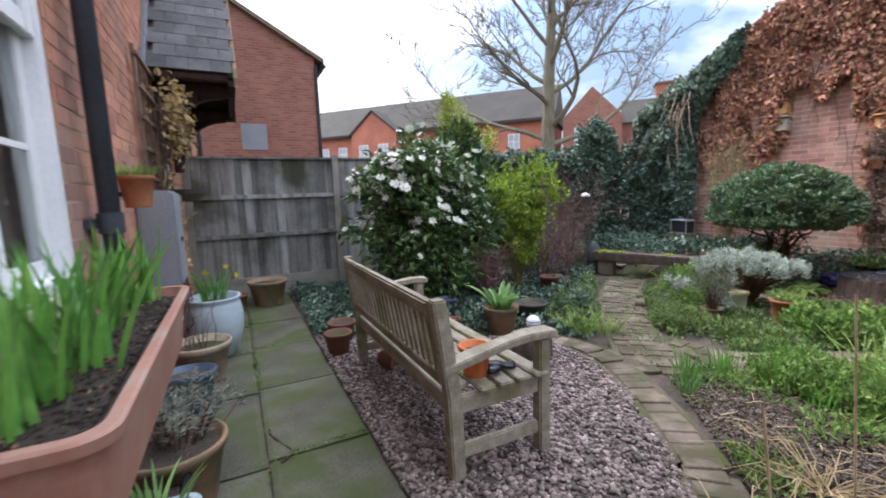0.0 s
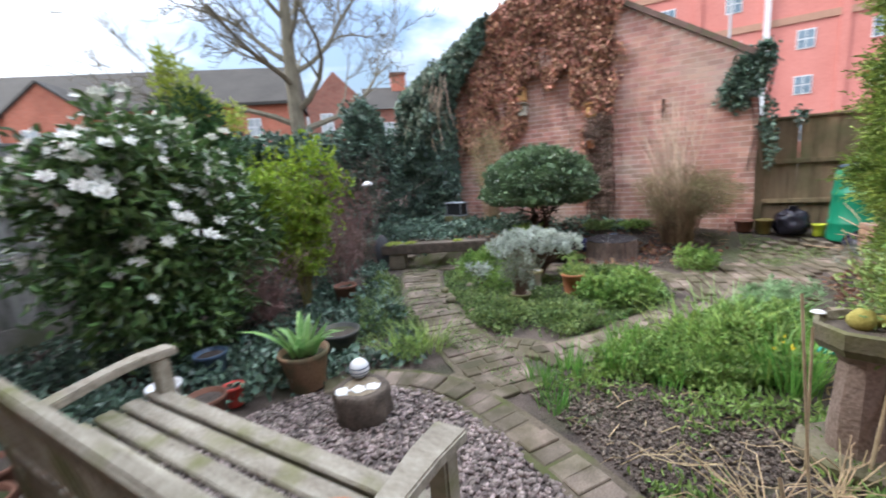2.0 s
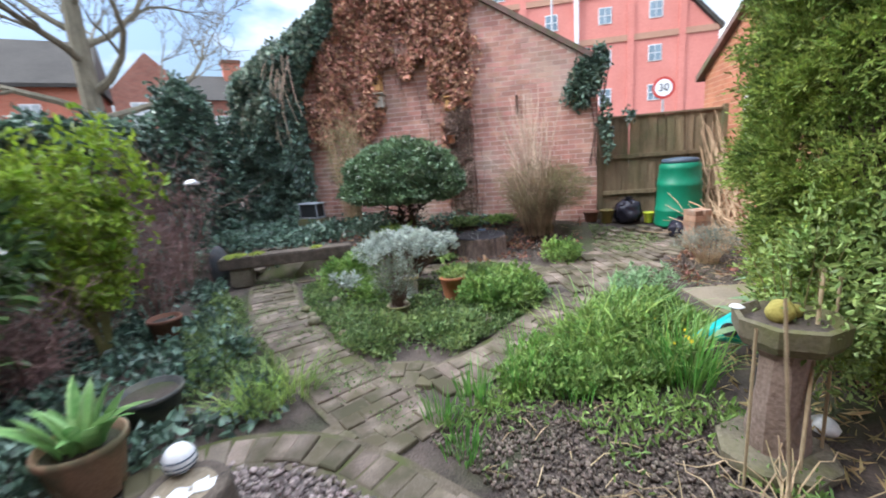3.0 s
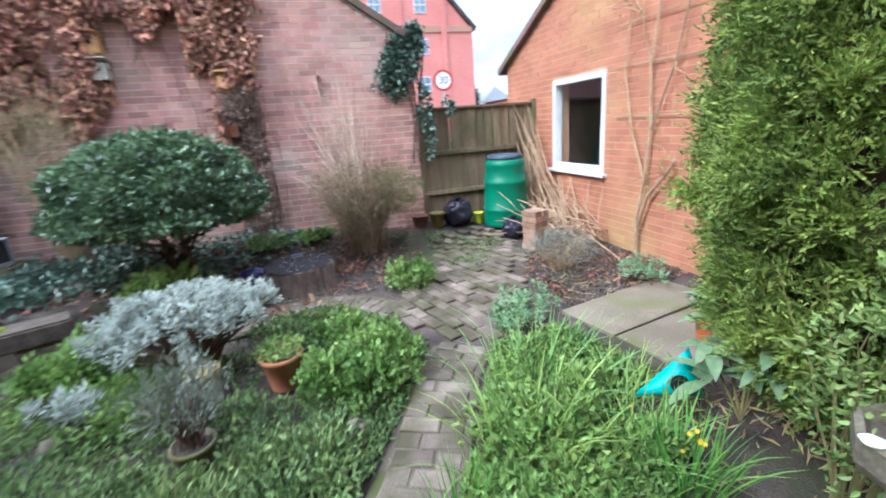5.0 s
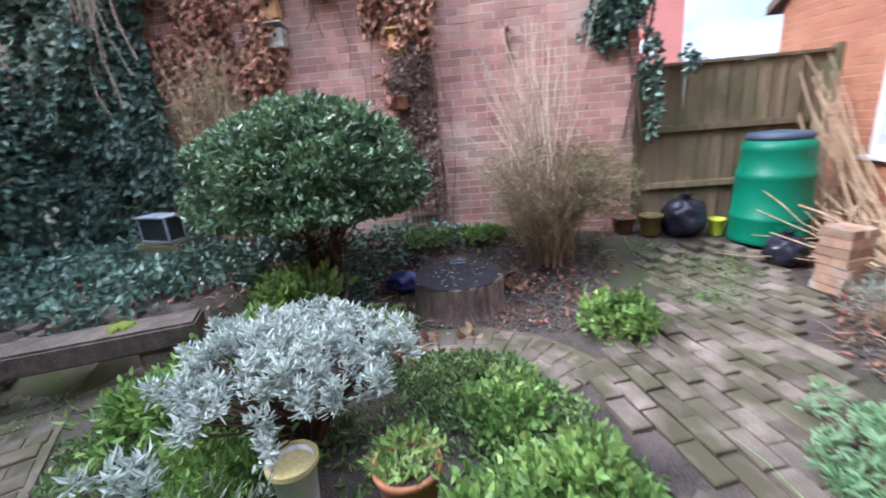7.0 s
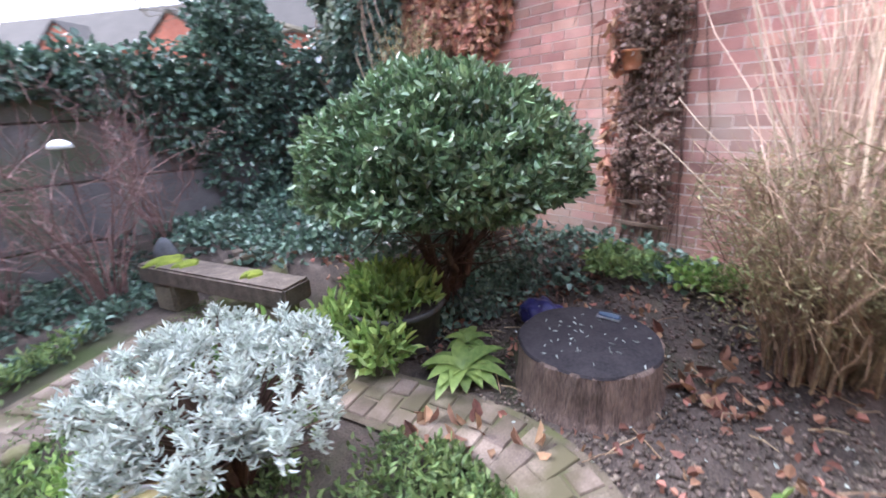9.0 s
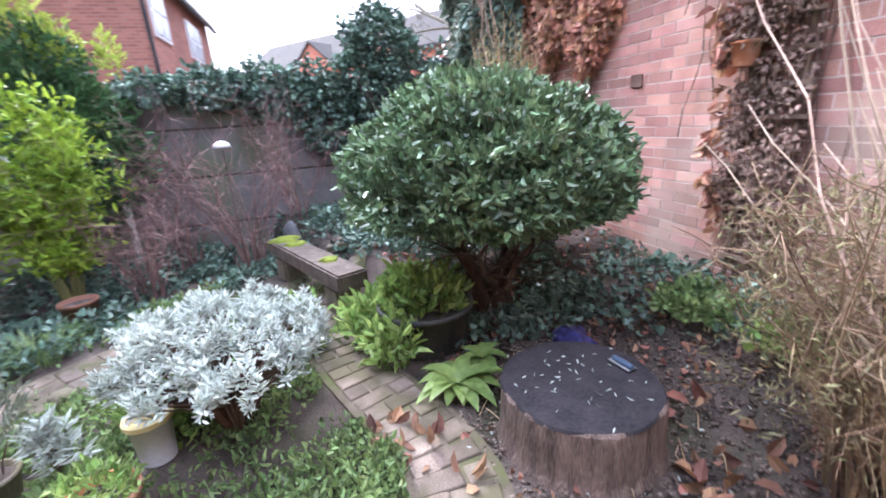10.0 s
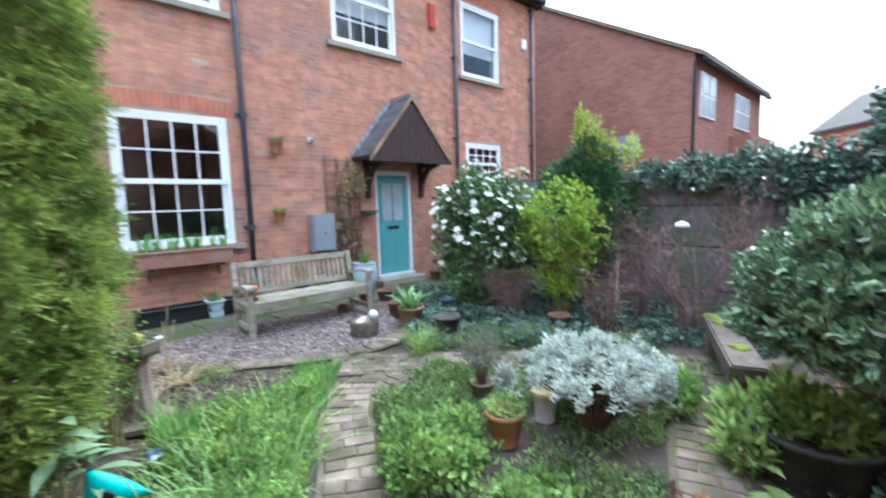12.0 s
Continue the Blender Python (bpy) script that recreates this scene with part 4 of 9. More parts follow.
# ---- porch ----
PX, PY, PZ0, PZ1 = 0.93, 5.77, 2.46, 3.60
porch = thing("porch_canopy", "pitched slate porch canopy on dark timber brackets above the door", "porch")
PH = 0.95  # half its width
slope_len = math.hypot(PH, PZ1 - PZ0)
for s in (-1, 1):
    part("roof_board", prism([(PY + s * PH, PZ0 - 0.04), (PY, PZ1 - 0.04), (PY, PZ1), (PY + s * PH, PZ0)], HX, PX, axis="y",
                             m=Matrix(((0, 1, 0, 0), (1, 0, 0, 0), (0, 0, 1, 0), (0, 0, 0, 1)))), M["porch_wood"], porch)
    bb = bmesh.new()
    prism([(PY + s * (PH + 0.03), PZ0 - 0.10), (PY, PZ1 - 0.06), (PY, PZ1 + 0.02), (PY + s * (PH + 0.03), PZ0 - 0.02)], PX, PX + 0.03, axis="y", bm=bb,
          m=Matrix(((0, 1, 0, 0), (1, 0, 0, 0), (0, 0, 1, 0), (0, 0, 0, 1))))
    part("bargeboard", bb, M["terracotta_old"], porch, "faded timber bargeboard")
    # bracket: wall post, arm and curved brace
    y = PY + s * 0.66
    br = bmesh.new()
    box(HX, y - 0.045, 1.72, HX + 0.09, y + 0.045, PZ0, 0.008, bm=br)
    box(HX, y - 0.045, PZ0 - 0.13, PX - 0.02, y + 0.045, PZ0 - 0.02, 0.008, bm=br)
    arc = [(HX + 0.06 + 0.5 * (1 - math.cos(t_)), 1.8 + 0.56 * math.sin(t_)) for t_ in np.linspace(0, math.pi / 2, 9)]
    for (xa, za), (xb, zb) in zip(arc, arc[1:]):
        ln = math.hypot(xb - xa, zb - za)
        box(-0.01, -0.035, -0.045, ln + 0.01, 0.035, 0.045, 0.0, bm=br, m=Matrix.Translation((xa, y, za)) @ Matrix.Rotation(-math.atan2(zb - za, xb - xa), 4, "Y"))
    part("bracket", br, M["porch_wood"], porch, "dark curved timber bracket")
    part("eaves_beam", box(HX, PY + s * 0.9 - 0.04, PZ0 - 0.05, PX, PY + s * 0.9 + 0.04, PZ0 + 0.03, 0.006), M["porch_wood"], porch)
    n_rows = 9
    for i in range(n_rows):
        t0 = i / n_rows
        k0 = PY + s * PH * (1 - t0)
        for j in range(4):
            wj = (PX - HX - 0.01) / 4
            xo = HX + 0.004 + j * wj + (wj * 0.45 if i % 2 else 0)
            w_ = min(wj - 0.006, PX + 0.02 - xo)
            if w_ < 0.03:
                continue
            # each slate lies on the slope, its tail a little proud
            mm = Matrix.Translation((xo, PY + s * (PH + 0.03) * (1 - t0), PZ0 + (PZ1 - PZ0) * t0 + 0.012)) @ Matrix.Rotation(s * -math.atan2(PZ1 - PZ0, PH) if s > 0 else math.atan2(PZ1 - PZ0, PH), 4, "X")
            d = slope_len / n_rows * 1.35
            me = bpy.data.meshes.get("slate_piece_%d" % s)
            if me is None:
                q = bmesh.new()
                box(0, 0 if s < 0 else -d, 0, 1, d if s < 0 else 0, 0.008, bm=q)
                me = bpy.data.meshes.new("slate_piece_%d" % s)
                q.to_mesh(me)
                q.free()
                me.materials.append(M["slate"])
            put("slate", me, porch, m=mm @ Matrix.Rotation(radians(-s * -2.0), 4, "X") @ Matrix.Diagonal((w_, 1, 1, 1)))
    fl = bmesh.new()
    for i in range(9):
        t0 = i / 9
        box(HX + 0.001, -0.05, 0.0, HX + 0.03, 0.05, 0.15, 0.0, bm=fl, m=Matrix.Translation((0, PY + s * (PH + 0.02) * (1 - t0) - s * 0.05, PZ0 + (PZ1 - PZ0) * t0 + 0.01)))
    part("flashing", fl, M["lead"], porch, "stepped lead flashing")
for i in range(15):
    y0 = PY - PH * 0.93 + i * (PH * 1.86 / 15)
    y1 = y0 + PH * 1.86 / 15 - 0.006
    top = lambda y: PZ1 - 0.07 - abs(y - PY) * (PZ1 - PZ0) / PH
    pts = [(y0, PZ0 - 0.02), (y1, PZ0 - 0.02), (y1, max(top(y1), PZ0)), (y0, max(top(y0), PZ0))]
    if max(top(y0), top(y1)) > PZ0 + 0.02:
        part("gable_board", prism(pts, PX - 0.02, PX, axis="y", m=Matrix(((0, 1, 0, 0), (1, 0, 0, 0), (0, 0, 1, 0), (0, 0, 0, 1)))), M["porch_wood"], porch)
part("tie_beam", box(PX - 0.05, PY - PH, PZ0 - 0.09, PX + 0.01, PY + PH, PZ0 - 0.01, 0.006), M["porch_wood"], porch)
part("ridge_cap", box(HX, PY - 0.05, PZ1 - 0.01, PX + 0.03, PY + 0.05, PZ1 + 0.035, 0.015), M["lead"], porch)


# ---- pipes and small fixtures on the house ----
def downpipe(y, z0, z1, label):
    ob = thing("downpipe", label, "drainpipe", pose(HX + 0.075, y, 0))
    p = bmesh.new()
    bmesh.ops.create_cone(p, cap_ends=True, segments=18, radius1=0.04, radius2=0.04, depth=z1 - z0, matrix=Matrix.Translation((0, 0, (z0 + z1) / 2)))
    part("pipe", p, M["pipe"], ob, smooth=True)
    z = z0 + 1.3
    while z < z1:
        c = bmesh.new()
        bmesh.ops.create_cone(c, cap_ends=True, segments=18, radius1=0.05, radius2=0.05, depth=0.09, matrix=Matrix.Translation((0, 0, z)))
        box(-0.075, -0.09, z - 0.02, -0.05, 0.09, z + 0.02, bm=c)
        box(-0.06, -0.02, z - 0.02, -0.03, 0.02, z + 0.02, bm=c)
        part("pipe_collar", c, M["pipe"], ob)
        z += 1.75
    return ob


downpipe(2.90, 0.0, 6.75, "dark grey plastic downpipe beside the sash window")
downpipe(7.52, 0.0, 6.75, "dark grey downpipe beyond the porch")
downpipe(10.35, 0.0, 6.75, "dark grey downpipe at the end of the house")

mb = thing("meter_box", "grey plastic meter box on the brick wall", "meter box", pose(HX, 3.88, 0.8, 0, 0, FACE_PX))
part("box_body", box(0, -0.2, 0, 0.42, 0.0, 0.66, 0.012), M["grey_box"], mb)
part("box_door", box(0.02, -0.215, 0.02, 0.40, -0.198, 0.64, 0.006), M["grey_box"], mb)
part("latch", box(0.2, -0.225, 0.3, 0.23, -0.213, 0.34, 0.004), M["black"], mb)
sn = thing("wall_sensor", "small white security sensor on the wall", "sensor", pose(HX, 3.97, 2.7, 0, 0, FACE_PX))
part("base", box(0, -0.04, 0, 0.09, 0, 0.09, 0.01), M["white_dull"], sn)
part("head", lathe([(0.0, 0), (0.04, 0.01), (0.045, 0.05), (0.0, 0.08)], 14), M["grey_box"], sn, m=pose(0.045, -0.07, 0.0))
al = thing("alarm_box", "red alarm box high on the wall", "alarm", pose(HX, 6.80, 5.28, 0, 0, FACE_PX))
part("cover", box(0, -0.07, 0, 0.18, 0, 0.5, 0.02), M["red_paint"], al)
al2 = thing("alarm_box", "white alarm box under the eaves", "alarm", pose(HX, 9.98, 5.5, 0, 0, FACE_PX))
part("cover", box(0, -0.07, 0, 0.2, 0, 0.28, 0.03), M["white"], al2)

tr = thing("wall_trellis", "weathered wooden trellis fixed to the house wall", "trellis", pose(HX, 4.24, 0.62, 0, 0, FACE_PX))
for i in range(4):
    part("upright", box(i * 0.225, -0.045, 0, i * 0.225 + 0.03, -0.02, 1.86, 0.003), M["trellis"], tr)
for j in range(9):
    part("crossbar", box(-0.02, -0.065, 0.06 + j * 0.215, 0.72, -0.042, 0.09 + j * 0.215, 0.003), M["trellis"], tr)
for i in range(2):
    for j in range(2):
        part("batten", box(0.2 + i * 0.3, -0.025, 0.3 + j * 1.2, 0.24 + i * 0.3, 0.0, 0.34 + j * 1.2), M["trellis"], tr)


# ---- fences ----
def fence(name, m, posts, height, material, label, rails, gravel=0.28, boards=0.1, front=-1, post_material=None):
    """Feather boards on rails between posts; u along x."""
    ob = thing(name, label, "fence", m, kind="structure")
    pm = bpy.data.meshes.new("post")
    q = box(-0.05, -0.05, 0, 0.05, 0.05, height + 0.06, 0.012)
    q.to_mesh(pm)
    q.free()
    pm.materials.append(post_material or M["concrete"])
    for u in posts:
        put("post", pm, ob, m=pose(u, 0, 0))
    bmh = bpy.data.meshes.new("board")
    q = box(0, 0.012, gravel, boards + 0.016, 0.027, height - 0.01, 0.002)
    q.to_mesh(bmh)
    q.free()
    bmh.materials.append(material)
    rg = np.random.default_rng(int(height * 1000) + len(posts))
    for a, b in zip(posts, posts[1:]):
        a, b = a + 0.05, b - 0.05
        if gravel:
            part("gravel_board", box(a, -0.025, 0.0, b, 0.025, gravel, 0.006), M["concrete"], ob)
        for v in rails:
            part("rail", box(a, -0.045, v - 0.03, b, 0.011, v + 0.03, 0.005), material, ob)
        part("capping", box(a, -0.035, height - 0.012, b, 0.05, height + 0.02, 0.004), material, ob)
        n = max(1, int((b - a) / boards))
        for i in range(n):
            put("board", bmh, ob, m=pose(a + i * (b - a) / n, rg.normal(0, 0.002), rg.normal(0, 0.004), 0, rg.normal(0, 0.3), -8 + rg.normal(0, 1.2)))
    return ob


FENCE_Y = 7.08
fence("fence_north", pose(0.3, FENCE_Y, 0), [0.0, 1.95, 3.95], 1.95, M["fence"], "grey weathered featherboard fence with concrete posts", [0.88, 1.42])
pf = thing("fence_north_panels", "mauve-grey precast concrete panel fence half under ivy", "fence", pose(4.31, FENCE_Y - 0.02, 0), kind="structure")
for u in (1.87, 4.0):
    part("post", box(u - 0.06, -0.07, 0, u + 0.06, 0.06, 2.0, 0.015), M["concrete"], pf)
for u0, u1 in ((0.06, 1.81), (1.93, 3.94)):
    for v0, v1 in ((0.0, 0.32), (0.32, 0.9), (0.9, 1.46), (1.46, 1.95)):
        part("panel", box(u0, -0.03, v0 + 0.012, u1, 0.03, v1 - 0.012, 0.012), M["precast"], pf)
    part("panel_core", box(u0, -0.01, 0, u1, 0.01, 1.94), M["soil"], pf)
fence("fence_east", pose(9.06, 0.86, 0.14, 0, 0, -90), [0.0, 1.78], 1.58, M["fence_brown"], "brown featherboard fence between garage and outbuilding", [0.42, 0.98], gravel=0.0, boards=0.125, post_material=M["fence_brown"])


# ---- far buildings ----
def simple_window(parent, w, h, m, pane="pane_far", bars=1):
    ob = part("window", box(0, -0.05, 0, w, 0.1, h), M["white_dull"], parent, m=m)
    n = bars + 1
    for i in range(n):
        for j in range(2):
            part("pane", box(0.07 + i * (w - 0.07) / n, -0.065, 0.07 + j * (h - 0.07) / 2, i * (w - 0.07) / n + (w - 0.07) / n, -0.04, j * (h - 0.07) / 2 + (h - 0.07) / 2), M[pane], ob)
    return ob


# next house to the north, its gable facing the garden
nh = thing("neighbour_house", "brown brick neighbouring house with a plain gable", "house")
NX, NY = 3.27, 13.55
k = 0.57
gb = prism([(NX, -0.1), (NX, 5.35), (-2.6, 5.35 + k * (NX + 2.6)), (-8.5, 5.35), (-8.5, -0.1)], NY, NY + 7.2, axis="y")
part("wall", gb, M["gable_far"], nh)
for s, (xa, xb) in enumerate(((NX + 0.25, -2.6), (-8.75, -2.6))):
    zt = 5.35 + k * (NX + 2.6)
    za = zt - k * abs(xa - xb)
    part("roof", prism([(xa, za), (xb, zt), (xb, zt + 0.12), (xa, za + 0.12)], NY - 0.12, NY + 7.4, axis="y"), M["tile_roof"], nh)
part("gutter", box(NX + 0.18, NY - 0.1, 5.1, NX + 0.32, NY + 7.4, 5.2, 0.03), M["black"], nh)
part("downpipe", box(NX - 0.02, NY - 0.08, -0.1, NX + 0.06, NY - 0.01, 5.15, 0.02), M["black"], nh)
part("vent_panel", box(1.2, NY - 0.02, 2.75, 1.85, NY + 0.05, 3.45), M["grey_box"], nh, "dark grey panel on the gable")
for y0, w, z0, h in ((13.95, 1.25, 3.75, 1.2), (17.3, 1.7, 3.75, 1.1)):
    simple_window(nh, w, h, pose(NX, y0, z0, 0, 0, FACE_PX), "pane_grey")
part("bay", box(NX, 16.9, 2.4, NX + 0.6, 19.6, 3.45), M["gable_far"], nh)

# brick terrace with slate roof, two storeys, gabled bays
TL, TR_ = Vector((9.0, 52.0, 0)), Vector((27.5, 31.5, 0))
td = (TR_ - TL)
tw = td.length
tm = Matrix.Translation(TL) @ Matrix.Rotation(math.atan2(td.y, td.x), 4, "Z")
te = thing("brick_terrace", "long orange-red brick terrace with a grey slate roof", "house", tm)
EV = 7.9
part("wall", box(-14, 0, 0, tw, 9, EV), M["terrace_far"], te)
part("roof", prism([(-0.5, EV), (4.5, EV + 3.9), (9.5, EV)], -14.3, tw + 0.3, axis="y", m=Matrix(((0, 1, 0, 0), (1, 0, 0, 0), (0, 0, 1, 0), (0, 0, 0, 1)))), M["slate_far"], te)
part("eaves_board", box(-14, -0.55, EV - 0.15, tw, -0.4, EV + 0.1), M["slate_far"], te)
for u in (6.6, -4.0):
    bay = part("bay", prism([(u, 0), (u + 5.4, 0), (u + 5.4, EV), (u + 2.7, EV + 2.2), (u, EV)], -0.7, 3.5, axis="y"), M["terrace_far"], te)
    for s in (0, 1):
        xa, xb = (u - 0.25, u + 2.7) if s == 0 else (u + 5.65, u + 2.7)
        part("bay_roof", prism([(xa, EV - 0.2), (xb, EV + 2.2), (xb, EV + 2.4), (xa, EV)], -0.9, 4.2, axis="y"), M["slate_far"], bay)
    for du in (0.9, 3.3):
        simple_window(te, 1.15, 1.45, pose(u + du, -0.7, 5.3), "pane_grey")
        simple_window(te, 1.15, 1.5, pose(u + du, -0.7, 2.0), "pane_grey")
for u in (-12, -9.5, -7, 2.0, 4.4, 13.6, 16.6, 20.4, 23.6):
    simple_window(te, 1.1, 1.45, pose(u, 0, 5.3), "pane_grey")
    simple_window(te, 1.1, 1.5, pose(u, 0, 2.0), "pane_grey")

vh = thing("red_villa", "dark red brick villa with a gable and chimney", "house", Matrix.Translation((28.6, 31.2, -1.2)) @ Matrix.Rotation(radians(-48), 4, "Z"))
part("wall", prism([(0, 0), (5, 0), (5, 9.0), (2.5, 11.6), (0, 9.0)], 0, 9, axis="y"), M["gable_far"], vh)
part("wall", box(5, 1.5, 0, 17, 9, 8.4), M["gable_far"], vh)
part("roof", prism([(1.2, 8.4), (5.2, 11.0), (9.2, 8.4)], 5, 17.4, axis="y", m=Matrix(((0, 1, 0, 0), (1, 0, 0, 0), (0, 0, 1, 0), (0, 0, 0, 1)))), M["slate_far"], vh)
for u in (8.0, 15.6):
    ch = part("chimney", box(u, 4.4, 9.5, u + 1.4, 5.8, 12.0), M["terrace_far"], vh)
    part("chimney_cap", box(u - 0.12, 4.28, 12.0, u + 1.52, 5.92, 12.25), M["terracotta_dark"], ch)
for u in (1.0, 2.9):
    for z in (3.2, 6.4):
        simple_window(vh, 1.1, 1.7, pose(u, 0, z), "pane_grey")
for u in (6.5, 9.0, 12, 14.5):
    simple_window(vh, 1.1, 1.6, pose(u, 1.5, 5.6), "pane_grey")

# tall red mill to the east
MXF = 41.0
mill = thing("red_mill", "tall red painted brick mill with rows of small windows", "mill", pose(MXF, 12.0, 0, 0, 0, FACE_NX))
MW = 24.8
part("wall", prism([(0, 0), (MW, 0), (MW, 9.3), (MW - 3.4, 12.9), (MW - 7.5, 16.4), (0, 16.4)], 0, 14, axis="y"), M["render_far"], mill)
part("verge", prism([(MW + 0.2, 9.2), (MW - 3.4, 13.0), (MW - 7.5, 16.5), (MW - 7.5, 16.9), (MW - 3.3, 13.3), (MW + 0.35, 9.5)], -0.25, 14, axis="y"), M["slate_far"], mill)
for v in (9.15, 12.6):
    part("string_course", box(0, -0.1, v, MW - (0.0 if v < 10 else 3.0), 0, v + 0.45), M["render_band"], mill)
for u in (3.2, 8.0, 12.2, 16.4, 20.2):
    for v in (1.2, 4.4, 7.4, 10.6, 13.4):
        if not (v > 13 and u > 14):
            simple_window(mill, 1.0, 1.25, pose(u - 0.5, 0, v))
    part("pilaster", box(u + 1.7, -0.12, 0, u + 2.2, 0, 16.0 if u < 16 else 12.0), M["render_far"], mill)
part("rainwater_pipe", box(14.0, -0.3, 0, 14.35, -0.1, 17.5), M["white_dull"], mill, "pale vertical pipe")

# low roofs and a conifer far to the south-east
fb = thing("far_shed", "low pale-roofed building in the distance", "shed", pose(60, -26, 0, 0, 0, FACE_NX))
part("wall", box(0, 0, 0, 16, 10, 4.5), M["terrace_far"], fb)
part("roof", prism([(-0.4, 4.5), (5, 6.6), (10.4, 4.5)], -0.4, 16.4, axis="y", m=Matrix(((0, 1, 0, 0), (1, 0, 0, 0), (0, 0, 1, 0), (0, 0, 0, 1)))), M["lead"], fb)

# ---- plants ----
def plant(name, label, category, x, y, z=None, group=""):
    return thing(name, label, category, pose(x, y, float(lie(x, y)) if z is None else z), group)


def foliage(ob, name, sets, material, label=""):
    vs, fs, n = [], [], 0
    for v, f in sets:
        vs.append(v)
        fs.append(f + n)
        n += len(v)
    return put(name, bulk(name, np.concatenate(vs), np.concatenate(fs), material), ob, label, kind="stuff")


def fan_stems(rng, n, spread, height, r0=0.012, base=0.06, segs=6, up=1.0, kink=0.08):
    """Stems that rise from a small foot and fan out."""
    out_ = []
    for i in range(n):
        a = rng.uniform(0, math.tau)
        rr = spread * math.sqrt(rng.uniform(0.05, 1))
        h = height * rng.uniform(0.7, 1.05)
        p0 = np.array([math.cos(a), math.sin(a), 0]) * base * rng.uniform(0, 1)
        p1 = np.array([math.cos(a) * rr, math.sin(a) * rr, h])
        pts = []
        for k_ in range(segs + 1):
            s = k_ / segs
            q = p0 + (p1 - p0) * np.array([s ** 1.4, s ** 1.4, s ** up]) + rng.normal(0, kink * s * spread * 0.5, 3)
            pts.append((*q, r0 * (1 - 0.8 * s)))
        out_.append(pts)
    return out_


def twigs_from(paths, rng, n, length, r=0.003, up=0.4):
    """Side twigs off given stems."""
    res = []
    for i in range(n):
        p = paths[rng.integers(len(paths))]
        k_ = rng.integers(max(1, len(p) // 3), len(p))
        q = np.array(p[k_][:3])
        d = unit(rng.normal(0, 1, 3) + np.array([0, 0, up]))
        ln = length * rng.uniform(0.4, 1.2)
        bend = rng.normal(0, 0.25, 3)
        res.append([(*(q + d * ln * s + bend * ln * s * s), r * (1 - 0.6 * s)) for s in (0, 0.5, 1.0)])
    return res


def flower(pos, way, size, rng, petals=7):
    """Small double blooms: rings of cupped petals; triangles."""
    vs, fs, n = [], [], 0
    for p, w in zip(pos, way):
        w = unit(w + rng.normal(0, 0.25, 3))
        ref = np.array([0, 0, 1.0]) if abs(w[2]) < 0.9 else np.array([1.0, 0, 0])
        u = unit(np.cross(w, ref))
        v = np.cross(w, u)
        sz = size * rng.uniform(0.7, 1.2)
        for ring, (rad, lift_, cnt) in enumerate(((1.0, 0.1, petals), (0.6, 0.35, petals - 2))):
            for i in range(cnt):
                a = math.tau * (i + 0.5 * ring) / cnt + rng.normal(0, 0.15)
                d = math.cos(a) * u + math.sin(a) * v
                s = np.cross(w, d)
                q = [p, p + d * sz * rad * 0.6 + s * sz * 0.3 * rad + w * sz * lift_ * 0.5, p + d * sz * rad + w * sz * lift_ * 1.6, p + d * sz * rad * 0.6 - s * sz * 0.3 * rad + w * sz * lift_ * 0.5]
                vs += q
                fs += [(n, n + 1, n + 2), (n, n + 2, n + 3)]
                n += 4
    return np.array(vs), np.array(fs)


def pot_profile(r, h, rim=0.12, thick=0.012, foot=0.72):
    """Outside and inside of a plant pot with a rolled rim; soil level is at 0.86 h."""
    return [(r * foot * 0.98, 0), (r * foot, 0.006), (r * 0.94, h * (1 - rim) - 0.002), (r * 1.02, h * (1 - rim)), (r * 1.03, h - 0.006), (r * 1.01, h), (r - thick, h), (r * 0.93 - thick, h * 0.84), (0.0, h * 0.84)]


def pot(parent, r, h, material, m=None, soil=True, name="pot", label="", **k):
    body = part(name, lathe(pot_profile(r, h, **k), 32), material, parent, label, smooth=True, m=m)
    if soil:
        part("soil", lathe([(r * 0.93 - 0.014, h * 0.86), (r * 0.4, h * 0.885), (0.0, h * 0.89)], 20, 0.1), M["soil"], body)
    return body


